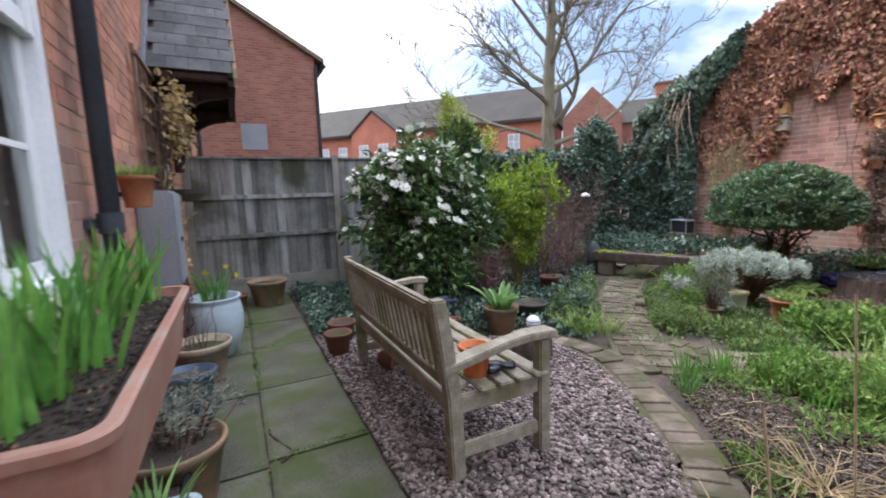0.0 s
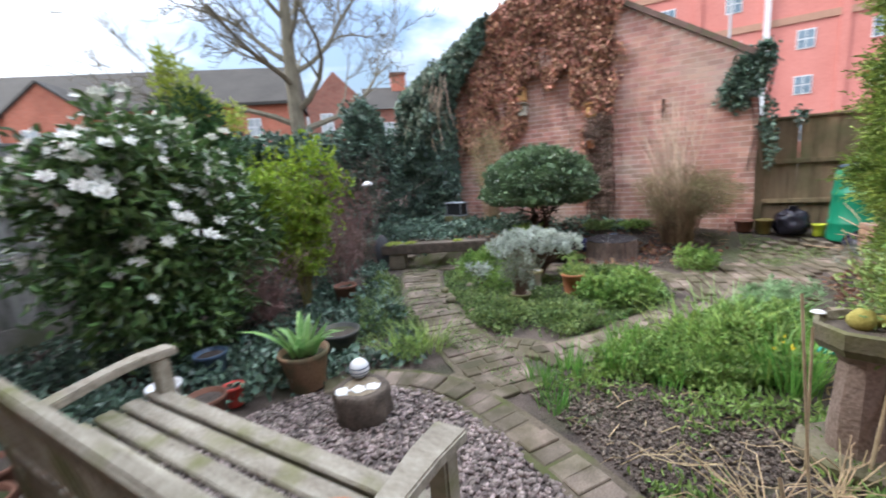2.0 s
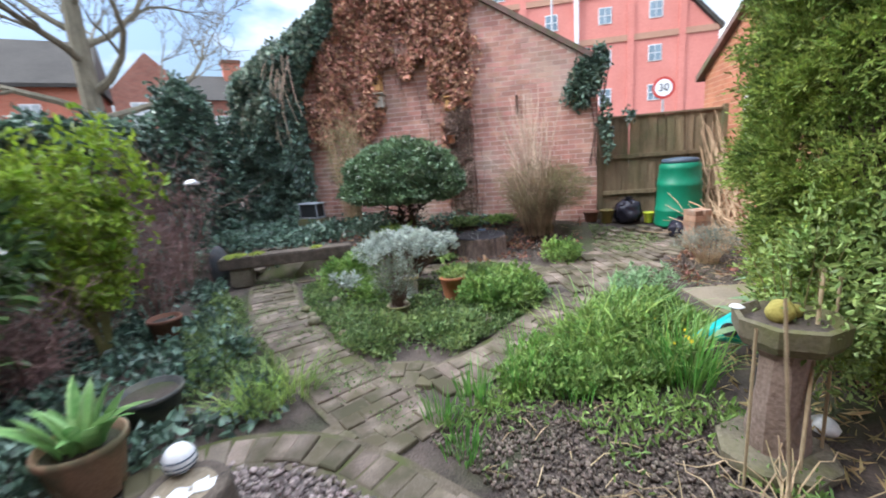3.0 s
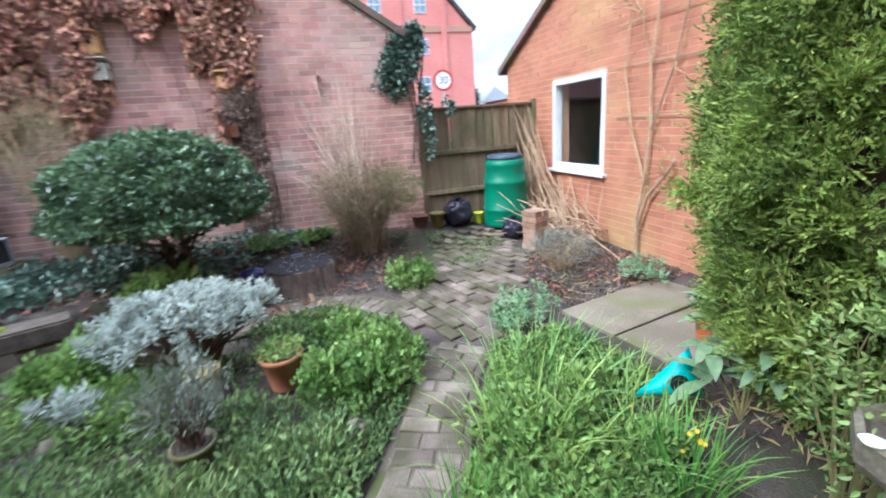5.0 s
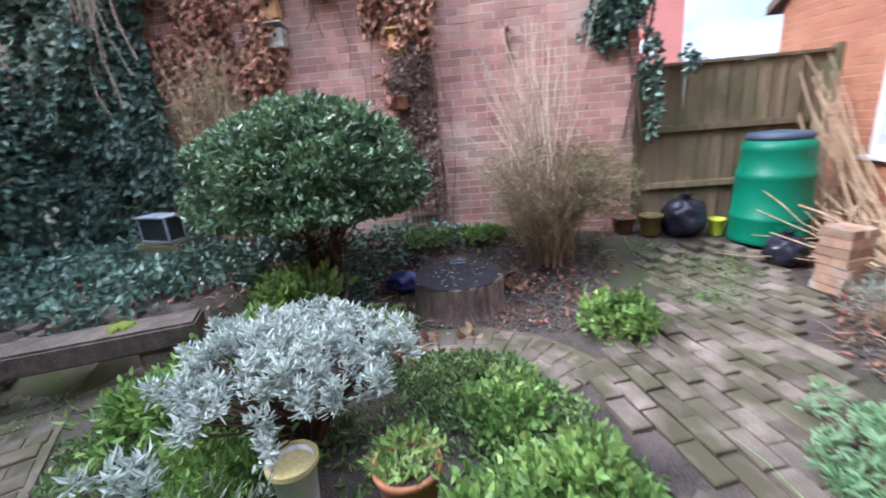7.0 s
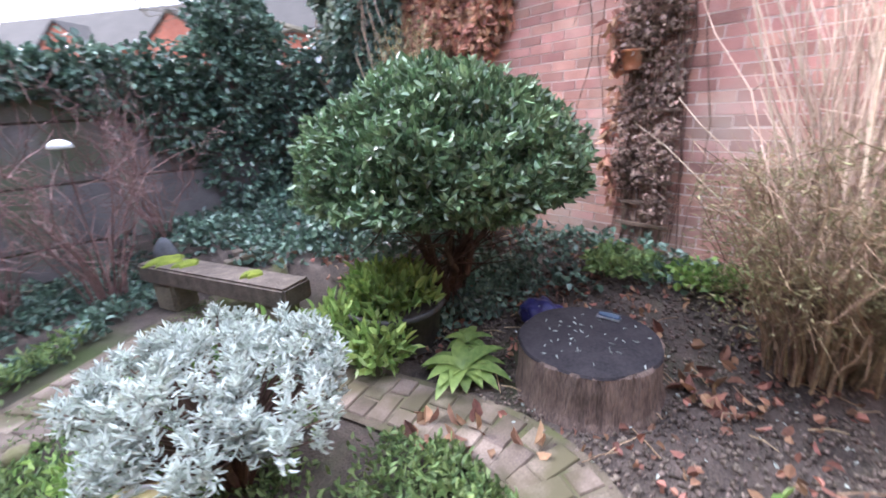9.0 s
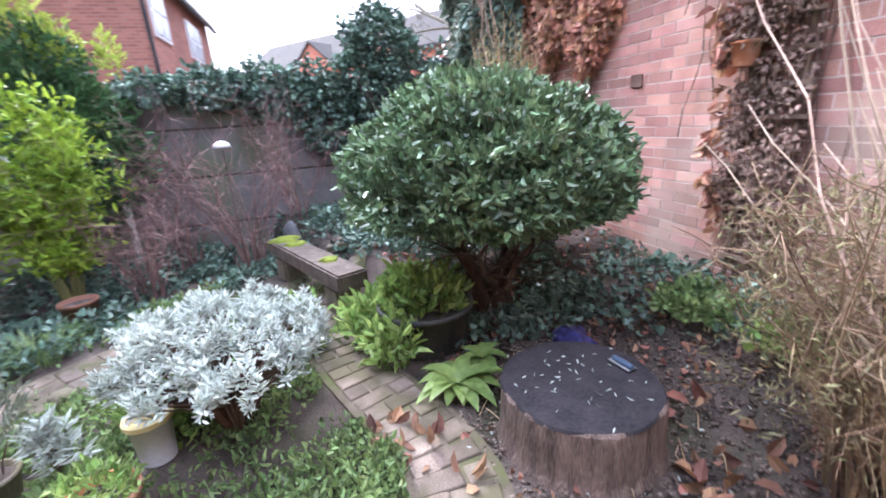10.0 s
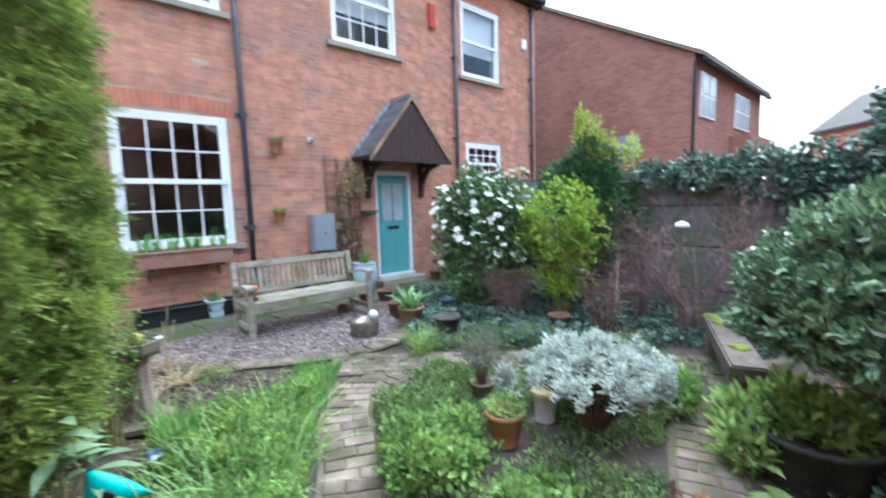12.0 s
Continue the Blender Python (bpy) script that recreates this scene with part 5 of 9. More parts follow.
# camellia
rng = np.random.default_rng(1)
cm = plant("camellia_shrub", "dark glossy camellia covered in white blooms", "shrub", 3.0, 5.62)
stems = fan_stems(rng, 12, 0.55, 1.6, 0.02)
foliage(cm, "branchwork", [tubes(stems, 5), tubes(twigs_from(stems, rng, 90, 0.35, 0.005), 4)], M["twig"])
sets, blooms, ways = [], [], []
for cx, cy, cz, rx, ry, rz, n in ((0.0, -0.1, 1.15, 0.72, 0.62, 0.75, 5200), (-0.1, -0.25, 1.62, 0.5, 0.45, 0.36, 1900), (0.32, -0.2, 0.85, 0.5, 0.5, 0.55, 1900), (-0.3, -0.25, 0.75, 0.42, 0.42, 0.5, 1400), (0.12, -0.42, 0.42, 0.42, 0.36, 0.34, 1000), (-0.5, -0.2, 1.5, 0.34, 0.3, 0.26, 750), (0.72, -0.2, 0.95, 0.36, 0.36, 0.34, 900), (0.45, -0.15, 1.35, 0.4, 0.4, 0.35, 1000)):
    p, w = blob(int(n * 0.85), rng, (rx, ry, rz), 0.85, 2.3, 0.45)
    c = np.array([[cx, cy, cz]])
    p[:, 2] = np.maximum(p[:, 2], 0.05 - cz)
    sets.append(leaves(p + c, w * 0.7 + np.array([[0, 0, 0.0]]), 0.095, 0.044, rng, tilt=0.6))
    nb = max(12, n // 21)
    bp_, bw_ = blob(nb, rng, (rx * 1.03, ry * 1.03, rz * 1.03), 0.85, 2.3, 0.93, -0.45)
    tight = np.array([noise.noise(Vector(q) * 3.4 + Vector((cx * 9, 0, cz))) + 0.7 * (q[2] + cz - 1.15) for q in bp_]) > 0.02
    bp_, bw_ = bp_[tight], bw_[tight]
    blooms.append(bp_ + c)
    ways.append(bw_)
foliage(cm, "foliage", sets, L_["camellia"])
fv, ff = flower([np.zeros(3)], [np.array([0, 0, 1.0])], 1.0, rng)
bloom_mesh = bulk("bloom", fv, ff, M["petal"])
for p_, w_ in zip(np.concatenate(blooms), np.concatenate(ways)):
    if p_[2] < 0.12:
        continue
    q_ = Vector(w_ + rng.normal(0, 0.25, 3)).to_track_quat("Z", "Y")
    sz_ = rng.uniform(0.055, 0.095)
    put("bloom", bloom_mesh, cm, m=Matrix.LocRotScale(Vector(p_), q_, Vector((sz_, sz_, sz_))))

# lime green shrub
rng = np.random.default_rng(2)
lm = plant("lime_shrub", "bright lime green leafy shrub", "shrub", 4.4, 5.4)
stems = fan_stems(rng, 20, 0.55, 1.55, 0.011, kink=0.16)
side_ = twigs_from(stems, rng, 430, 0.26, 0.003, 0.7)
foliage(lm, "branchwork", [tubes(stems, 4), tubes(side_, 3)], M["twig_green"])
p = np.array([q[:3] for tw_ in side_ for q in tw_ for _ in range(4)])
p = p + rng.normal(0, 0.035, p.shape)
p = p[p[:, 2] > 0.35]
sets = [leaves(p, np.tile([[0, 0, 0.6]], (len(p), 1)), 0.075, 0.032, rng, tilt=0.75)]
foliage(lm, "foliage", sets, L_["lime"])

# bay against the fence, with yellow tips
rng = np.random.default_rng(3)
by = plant("bay_shrub", "dark evergreen shrub with yellow-green tips by the fence", "shrub", 4.1, 6.6)
stems = fan_stems(rng, 10, 0.45, 2.5, 0.02)
foliage(by, "branchwork", [tubes(stems, 5)], M["twig"])
sets = []
for cx, cy, cz, rx, ry, rz, n in ((0, 0, 1.6, 0.62, 0.42, 0.65, 3200), (-0.4, 0.0, 1.85, 0.42, 0.35, 0.32, 1200), (0.25, 0.05, 1.2, 0.55, 0.4, 0.6, 1500), (0.05, 0, 2.15, 0.33, 0.3, 0.35, 900)):
    p, w = blob(n, rng, (rx, ry, rz), 0.5, 2.6, 0.5)
    sets.append(leaves(p + np.array([[cx, cy, cz]]), w + np.array([[0, 0, 0.3]]), 0.085, 0.032, rng))
foliage(by, "foliage", sets, L_["bay"])
sets = []
for cx, cy, cz, rx, ry, rz, n in ((-0.02, 0.02, 2.45, 0.24, 0.22, 0.36, 420), (0.2, 0, 2.3, 0.22, 0.2, 0.25, 220), (-0.15, 0, 2.72, 0.08, 0.08, 0.22, 140), (0.62, 0.02, 2.2, 0.14, 0.12, 0.22, 160)):
    p, w = blob(n, rng, (rx, ry, rz), 0.6, 2.6, 0.3)
    sets.append(leaves(p + np.array([[cx, cy, cz]]), w * 0.5 + np.array([[0, 0, 0.8]]), 0.08, 0.026, rng))
foliage(by, "tip_growth", sets, L_["lime_tip"], "yellow-green young tips")

# bare red-brown shrubs in front of the dark fence
for i, (x, y, h, s, n) in enumerate(((5.75, 5.9, 1.5, 0.8, 30), (5.1, 6.2, 1.35, 0.7, 24), (3.75, 5.15, 0.75, 0.4, 44), (6.3, 6.35, 1.3, 0.6, 18), (4.95, 5.45, 0.9, 0.5, 24))):
    rng = np.random.default_rng(30 + i)
    ob = plant("bare_shrub", "bare red-brown twiggy winter shrub", "shrub", x, y, group="bare twiggy shrubs")
    stems = fan_stems(rng, n, s, h, 0.008, 0.12, kink=0.22)
    foliage(ob, "branchwork", [tubes(stems, 4)], M["twig_red"])
    foliage(ob, "twig_growth", [tubes(twigs_from(stems, rng, n * 12, 0.3, 0.0028), 3)], M["twig_red"])

# clipped evergreen dome on short stems
rng = np.random.default_rng(4)
dm = plant("clipped_bush", "clipped dark evergreen dome on short bare stems", "shrub", 7.52, 3.71, 0.03)
stems = fan_stems(rng, 7, 0.55, 0.85, 0.036, 0.09, kink=0.3, up=0.8)
foliage(dm, "branchwork", [tubes(stems, 7), tubes(twigs_from(stems, rng, 130, 0.4, 0.007, 0.6), 4)], M["twig_dark"], "dark twisted stems")
sets = []
d = unit(rng.normal(0, 1, (48000, 3)))
d = d[d[:, 2] > -0.7][:31000]
lump = np.array([noise.noise(Vector(v) * 2.6) * 0.13 + noise.noise(Vector(v) * 8.0) * 0.13 for v in d])
r = (0.86 + 0.15 * rng.uniform(0, 1, len(d))) * (1 + lump)
rad = np.where(d[:, 2:3] > 0, np.array([[0.82, 0.81, 0.635]]), np.array([[0.82, 0.81, 0.2]]))
p = d * r[:, None] * rad + np.array([[0.0, -0.03, 0.87]])
p[:, 2] += 0.05
sets.append(leaves(p, d * 0.6 + np.array([[0, 0, 0.35]]), 0.05, 0.029, rng, tilt=0.75))
d2, w2 = blob(4200, rng, (0.72, 0.74, 0.26), 0.3, 2.5, 0.55)
sets.append(leaves(d2 + np.array([[0, -0.05, 1.0]]), w2, 0.046, 0.025, rng))
foliage(dm, "foliage", sets, L_["dome"], "small glossy dark green leaves")

# brown twiggy bush with tall straw stems, against the garage
rng = np.random.default_rng(5)
bb = plant("twiggy_bush", "dry brown twiggy bush with tall straw stems", "shrub", 8.17, 1.86, 0.1)
stems = fan_stems(rng, 140, 0.58, 0.98, 0.0075, 0.22, kink=0.16)
foliage(bb, "branchwork", [tubes(stems, 4)], M["twig_bush"])
foliage(bb, "twig_growth", [tubes(twigs_from(stems, rng, 4200, 0.15, 0.0019, 0.0), 3)], M["twig_bush"])
tall = []
for i in range(105):
    a, rr = rng.uniform(0, math.tau), rng.uniform(0, 0.24)
    p0 = np.array([rr * math.cos(a) + 0.05, rr * math.sin(a), 0.5])
    p1 = p0 + np.array([rng.normal(0.1, 0.12), rng.normal(0.2, 0.24), rng.uniform(0.6, 1.65)])
    tall.append([(*(p0 + (p1 - p0) * s + rng.normal(0, 0.014, 3)), 0.0065 * (1 - 0.6 * s)) for s in np.linspace(0, 1, 6)])
foliage(bb, "straw_growth", [tubes(tall, 4), tubes(twigs_from(tall, rng, 60, 0.25, 0.002, 0.8), 3)], M["stalk_pale"], "pale straw-coloured upright stems")
sets = []
for cx, cy, cz, rx, ry, rz, n in ((0, 0.05, 0.7, 0.5, 0.5, 0.36, 3600), (0.0, -0.38, 0.66, 0.34, 0.38, 0.3, 6500), (-0.1, 0.15, 0.45, 0.4, 0.4, 0.28, 700)):
    p, w = blob(n, rng, (rx, ry, rz), 0.5, 2.8, 0.45)
    sets.append(leaves(p + np.array([[cx, cy, cz]]), w * 0.4 + np.array([[0, 0, 0.3]]), 0.036, 0.007, rng))
foliage(bb, "foliage", sets, L_["brush"], "sparse olive needle leaves")


def felted(ob, rng, heads, size, mat_key, per=26, ln=0.07, wd=0.02):
    """Silvery shoots: heads of narrow leaves on thin stems."""
    stems, sets = [], []
    for h in heads:
        h = np.asarray(h)
        q = h * np.array([0.35, 0.35, 0.0])
        stems.append([(*(q * 0.3), 0.008), (*(q + np.array([0, 0, h[2] * 0.5])), 0.006), (*h, 0.003)])
        n = per
        t_ = rng.uniform(-0.9, 1, n)
        a = rng.uniform(0, math.tau, n)
        pos = h[None, :] + np.stack([rng.normal(0, 0.012, n), rng.normal(0, 0.012, n), t_ * size * 0.55], 1)
        way = np.stack([np.cos(a), np.sin(a), 0.5 + t_ * 0.6], 1)
        sets.append(leaves(pos, way, ln, wd, rng, tilt=0.25, curl=0.1))
    foliage(ob, "branchwork", [tubes(stems, 4)], M["twig"])
    foliage(ob, "foliage", sets, L_[mat_key])


rng = np.random.default_rng(6)
sv = plant("silver_bush", "silver-white felted bush on thin brown stems", "shrub", 5.99, 3.27)
heads = []
while len(heads) < 230:
    p = rng.uniform(-1, 1, 3)
    if p[0] ** 2 + p[1] ** 2 < 1:
        rr = math.hypot(p[0], p[1])
        wide = 1 + 0.35 * noise.noise((p[0] * 2.2, p[1] * 2.2, 4))
        heads.append((p[0] * 0.48 * wide, p[1] * 0.56 * wide, 0.63 - 0.17 * rr ** 2 - abs(p[2]) * 0.11 + 0.14 * noise.noise((p[0] * 2.4, p[1] * 2.4, 1))))
felted(sv, rng, heads, 0.075, "silver", 40, 0.04, 0.0125)
for x, y, r_, h in ((5.58, 3.75, 0.12, 0.26), (5.34, 3.14, 0.06, 0.28)):
    rng = np.random.default_rng(int(x * 100))
    ob = plant("silver_seedling", "small silver-leaved seedling bush", "shrub", x, y, group="silver seedlings")
    heads = [(rng.normal(0, r_ * 0.5), rng.normal(0, r_ * 0.5), h * rng.uniform(0.5, 1)) for _ in range(11)]
    felted(ob, rng, heads, 0.09, "silver", 24, 0.07, 0.018)

# woody lavender in the middle bed
rng = np.random.default_rng(7)
lv = plant("lavender_bush", "grey woody lavender bush in a weathered pot", "shrub", 5.12, 3.1, 0.12)
stems = fan_stems(rng, 50, 0.2, 0.38, 0.004, 0.05)
foliage(lv, "branchwork", [tubes(stems, 4)], M["twig"])
p, w = blob(1000, rng, (0.19, 0.19, 0.17), 0.7, 3, 0.25)
foliage(lv, "foliage", [leaves(p + np.array([[0, 0, 0.27]]), w * 0.4 + np.array([[0, 0, 0.8]]), 0.05, 0.007, rng)], L_["lavender_dark"])

# conifer
rng = np.random.default_rng(8)
cf = plant("conifer_tree", "tall dense yellow-green conifer", "tree", 4.2, 0.17)
trk = [[(0, 0, -0.02, 0.09), (0.02, 0.01, 1.2, 0.07), (0, 0, 2.6, 0.05), (0, 0, 3.9, 0.02)]]
foliage(cf, "trunk", [tubes(trk, 8)], M["bark"])
n = 4700
h = rng.uniform(0, 1, n) ** 0.9
a = rng.uniform(0, math.tau, n)
prof = np.interp(h, [0, 0.06, 0.14, 0.25, 0.6, 0.85, 1.0], [0.3, 0.46, 0.6, 0.69, 0.69, 0.52, 0.06])
lump = np.array([noise.noise((math.cos(q) * 1.6, math.sin(q) * 1.6, z * 7)) * 0.2 + noise.noise((math.cos(q) * 4.5, math.sin(q) * 4.5, z * 22)) * 0.32 for q, z in zip(a, h)])
rr = prof * (0.76 + 0.14 * rng.uniform(0, 1, n)) * (1 + lump)
tuft_at = np.stack([np.cos(a) * rr, np.sin(a) * rr, 0.16 + h * 3.75], 1)
tuft_way = unit(np.stack([np.cos(a), np.sin(a), np.full(n, 0.5)], 1) + rng.normal(0, 0.3, (n, 3)))
fr = 13
p = np.repeat(tuft_at, fr, 0) + rng.normal(0, 0.022, (n * fr, 3))
w = unit(np.repeat(tuft_way, fr, 0) + rng.normal(0, 0.5, (n * fr, 3)))
n = len(p)
side = unit(np.cross(w, unit(rng.normal(0, 1, (n, 3)))))
fl = rng.uniform(0.07, 0.16, n)[:, None]
sets = []
for k_ in range(9):
    u_ = (k_ + 0.5) / 9
    sgn = 1 if k_ % 2 else -1
    out_d = w * 0.85 + side * sgn * 0.75 * (1 - 0.8 * u_)
    sets.append(leaves(p + w * fl * u_, out_d, 0.034 * (1 - 0.3 * u_), 0.0095, rng, tilt=0.14, fold=0.1, curl=0.1))
foliage(cf, "foliage", sets, L_["conifer"], "feathery yellow-green sprays")
# added dark core: its colour stands in for shade deep in the foliage
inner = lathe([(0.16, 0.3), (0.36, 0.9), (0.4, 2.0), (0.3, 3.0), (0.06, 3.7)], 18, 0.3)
part("inner_growth", inner, M["twig_dark"], cf, "added dark core in place of the shade inside the tree")

rng = np.random.default_rng(9)
eu = plant("euonymus_shrub", "light green leafy shrub behind the birdbath", "shrub", 3.86, 0.8)
stems = fan_stems(rng, 16, 0.35, 0.95, 0.008)
foliage(eu, "branchwork", [tubes(stems, 4)], M["twig_green"])
sets = []
for cx, cy, cz, rx, ry, rz, n in ((-0.12, 0.0, 0.72, 0.3, 0.22, 0.36, 1300), (-0.28, -0.22, 0.9, 0.3, 0.26, 0.4, 1300), (-0.05, -0.05, 0.42, 0.26, 0.2, 0.25, 500)):
    p, w = blob(n, rng, (rx, ry, rz), 0.6, 2.8, 0.45)
    sets.append(leaves(p + np.array([[cx, cy, cz]]), w * 0.7 + np.array([[0, 0, 0.2]]), 0.032, 0.016, rng))
foliage(eu, "foliage", sets, L_["euonymus"])

# ---- ivy ----
def shingle(rng, n, y0, y1, top, depth, face, lump=0.16, low=0.0):
    """Leaves on the bulging front of a climber against a wall that looks along -x; face is the wall's x."""
    y = rng.uniform(y0, y1, n)
    t_ = np.array([top(v) for v in y])
    z = low + (t_ - low) * rng.uniform(0, 1, n)
    bulge = np.array([noise.noise((a_ * 1.7, b_ * 1.3, 7.0)) * lump + noise.noise((a_ * 5.5, b_ * 4.0, 2.0)) * lump * 0.7 for a_, b_ in zip(y, z)])
    edge = np.clip(np.minimum(np.minimum(y - y0, y1 - y), (t_ - z) * 0.8) / 0.3, 0.12, 1) ** 0.5
    x = face - (depth + bulge) * edge * rng.uniform(0.72, 1.03, n)
    return np.stack([np.minimum(x, face - 0.02), y + rng.normal(0, 0.03, n), np.maximum(z, 0.02)], 1)


rng = np.random.default_rng(10)
iv = thing("ivy_column", "dense dark ivy climbing the garage corner", "ivy", pose(8.55, 6.2, 0.0))
at_ = np.array([[8.55, 6.2, 0.0]])
verge = lambda y: 4.5 - 0.61 * (y - 3.99)
cols = [shingle(rng, 15500, 5.72, 7.05, lambda y: min(verge(y) + 0.22, 3.42), 0.5, 8.94, 0.24),
        shingle(rng, 3200, 4.95, 5.95, lambda y: verge(y) + 0.2, 0.26, 8.94, 0.14, 2.75)]
p = np.concatenate(cols)
p = p[(p[:, 1] > 5.7) | (p[:, 2] > verge(p[:, 1]) - 0.25 - 0.75 * np.clip(p[:, 1] - 5.0, 0, 1))]
foliage(iv, "foliage", [leaves(p - at_, np.tile([[-0.55, 0, -0.7]], (len(p), 1)), 0.088, 0.074, rng, tilt=0.36)], L_["ivy"])
stems = []
for i in range(34):
    y0 = rng.uniform(5.75, 6.95) - 6.2
    stems.append([(0.2 + rng.normal(0, 0.03) - 0.1 * math.sin(k_), y0 + rng.normal(0, 0.05), 0.36 * k_, 0.02 * (1 - k_ / 11)) for k_ in range(9)])
foliage(iv, "branchwork", [tubes(stems, 5)], M["twig_dark"])
# silvery leaves near the top; their pale colour also stands in for highlights
p = np.concatenate([shingle(rng, 1500, 5.8, 6.95, lambda y: min(verge(y) + 0.25, 3.45), 0.56, 8.94, 0.26, 2.0), shingle(rng, 500, 5.1, 5.9, lambda y: verge(y) + 0.2, 0.3, 8.94, 0.14, 3.0)])
p = p[(p[:, 1] > 5.75) | (p[:, 2] > verge(p[:, 1]) - 0.5)]
foliage(iv, "pale_foliage", [leaves(p - at_, np.tile([[-0.5, 0, -0.5]], (len(p), 1)), 0.09, 0.06, rng)], L_["ivy_silver"], "silvery ivy leaves, their paleness also standing in for highlights")
streaks = []
for i in range(30):
    y0, z0 = rng.uniform(5.7, 6.8), 0.0
    z0 = min(float(verge(y0)), 3.3) - rng.uniform(0.0, 0.5)
    dy, dz = rng.normal(0.15, 0.2), rng.uniform(0.5, 1.2)
    streaks.append([(-0.06 - 0.08 * math.sin(3 * s) + rng.normal(0, 0.02), y0 - 6.2 + dy * s, z0 - dz * s, 0.006) for s in np.linspace(0, 1, 6)])
foliage(iv, "vine_growth", [tubes(streaks, 4)], M["stalk_pale"], "pale dead hanging stems")

rng = np.random.default_rng(11)
fi = thing("fence_ivy", "dark ivy hanging over the top of the fence", "ivy", pose(0, FENCE_Y, 0))
sets = []
for x, z, rx, rz, n in ((4.9, 1.9, 0.35, 0.16, 500), (5.5, 1.88, 0.5, 0.22, 1000), (6.2, 1.82, 0.5, 0.3, 1300), (6.75, 1.6, 0.42, 0.5, 1500), (7.35, 1.75, 0.5, 0.6, 2000), (7.5, 2.3, 0.42, 0.42, 1700), (7.95, 1.4, 0.5, 0.9, 2200), (8.3, 0.75, 0.35, 0.75, 1300), (8.45, 1.75, 0.4, 0.5, 1100), (7.3, 0.9, 0.4, 0.5, 900), (3.6, 1.95, 0.3, 0.12, 300)):
    p, w = blob(n, rng, (rx, 0.26, rz), 0.6, 2.5, 0.55)
    sets.append(leaves(p + np.array([[x, -0.12, z]]), w * 0.6 + np.array([[0, -0.3, -0.4]]), 0.075, 0.06, rng, tilt=0.5))
foliage(fi, "foliage", sets, L_["ivy"])
vines = []
for i in range(70):
    x0 = rng.uniform(4.6, 8.2)
    z0 = rng.uniform(1.3, 2.0)
    dx = rng.normal(0, 0.25)
    vines.append([(x0 + dx * s, -0.09 - 0.12 * math.sin(s * 3) * rng.uniform(0.2, 1), z0 - s * rng.uniform(0.6, 1.2) * 0.8, 0.006 * (1 - 0.5 * s)) for s in np.linspace(0, 1, 6)])
foliage(fi, "vine_growth", [tubes(vines, 4)], M["twig_red"], "bare hanging vine stems")
ci = thing("garage_ivy", "small ivy tuft at the garage eaves with trailing strands", "ivy", pose(GX0, 1.0, 0))
sets = []
for cy, cz, ry, rz, n in ((0.05, 2.35, 0.22, 0.3, 900), (-0.12, 2.6, 0.15, 0.2, 350), (0.2, 2.15, 0.2, 0.25, 420), (-0.2, 1.75, 0.08, 0.3, 160), (-0.25, 1.35, 0.06, 0.3, 120), (-0.55, 1.75, 0.09, 0.12, 60)):
    p, w = blob(n, rng, (0.13, ry, rz), 0.6, 3.5, 0.4)
    p[:, 0] = -np.abs(p[:, 0]) - 0.01
    sets.append(leaves(p + np.array([[0, cy, cz]]), w * 0.5 + np.array([[-0.4, 0, -0.4]]), 0.06, 0.048, rng))
foliage(ci, "foliage", sets, L_["ivy"])
vines = [[(-0.03, 0.1 * math.sin(k_ + i) * 0.5 - 0.05 * i, 2.7 - 0.24 * k_, 0.008) for k_ in range(8)] for i in range(5)]
foliage(ci, "vine_growth", [tubes(vines, 4)], M["twig"])

# dead creeper on the garage wall
rng = np.random.default_rng(12)
dc = thing("dead_creeper", "brown dead creeper leaves hanging on the garage wall", "creeper", pose(GX0, 0, 0))


def creeper_here(y, z):
    top = 4.46 - 0.61 * abs(y - 3.99)
    left = (y > 4.4 + 0.12 * np.sin(z * 5)) & (y < 5.85) & (z > 1.8 + 0.15 * np.sin(y * 9)) & (z < top + 0.1)
    mid = (y > 3.45) & (y <= 4.5) & (z > 2.78 + 0.16 * np.sin(y * 11)) & (z < top + 0.1)
    right = (y > 2.72 + 0.1 * np.sin(z * 6)) & (y <= 3.5) & (z > 2.12 + 0.5 * np.abs(y - 3.2)) & (z < top + 0.1)
    tail = (y > 2.85) & (y < 3.25) & (z > 0.5) & (z <= 2.2) & (np.sin(z * 13 + y * 9) > -0.8)
    return left | mid | right | tail


yy, zz = rng.uniform(2.6, 6.0, 64000), rng.uniform(0.5, 4.6, 64000)
thin = np.array([noise.noise((a_ * 2.4, b_ * 1.6, 2.0)) for a_, b_ in zip(yy, zz)])
ok = creeper_here(yy, zz) & (thin + rng.normal(0, 0.2, len(yy)) > -0.2)
yy, zz = yy[ok][:19000], zz[ok][:19000]
p = np.stack([-rng.uniform(0.01, 0.13, len(yy)) * (0.5 + np.clip(thin[ok][:19000] * 1.6 + 0.5, 0, 1)), yy, zz], 1)
p = np.concatenate([p] + [p[(p[:, 2] < 2.1) & (p[:, 1] < 3.3)] + rng.normal(0, 0.03, (1, 3)) * np.array([[0.3, 1, 1]]) for _ in range(1)])
low = (p[:, 2] < 2.1) & (p[:, 1] < 3.3)
foliage(dc, "foliage", [leaves(p[~low], np.tile([[-0.35, 0.0, -0.9]], ((~low).sum(), 1)), 0.078, 0.056, rng, tilt=0.42, curl=0.45)], L_["dead"])
foliage(dc, "withered_foliage", [leaves(p[low], np.tile([[-0.35, 0.0, -0.9]], (low.sum(), 1)), 0.036, 0.022, rng, tilt=0.7, curl=0.6)], L_["withered"], "small withered grey-brown leaves")
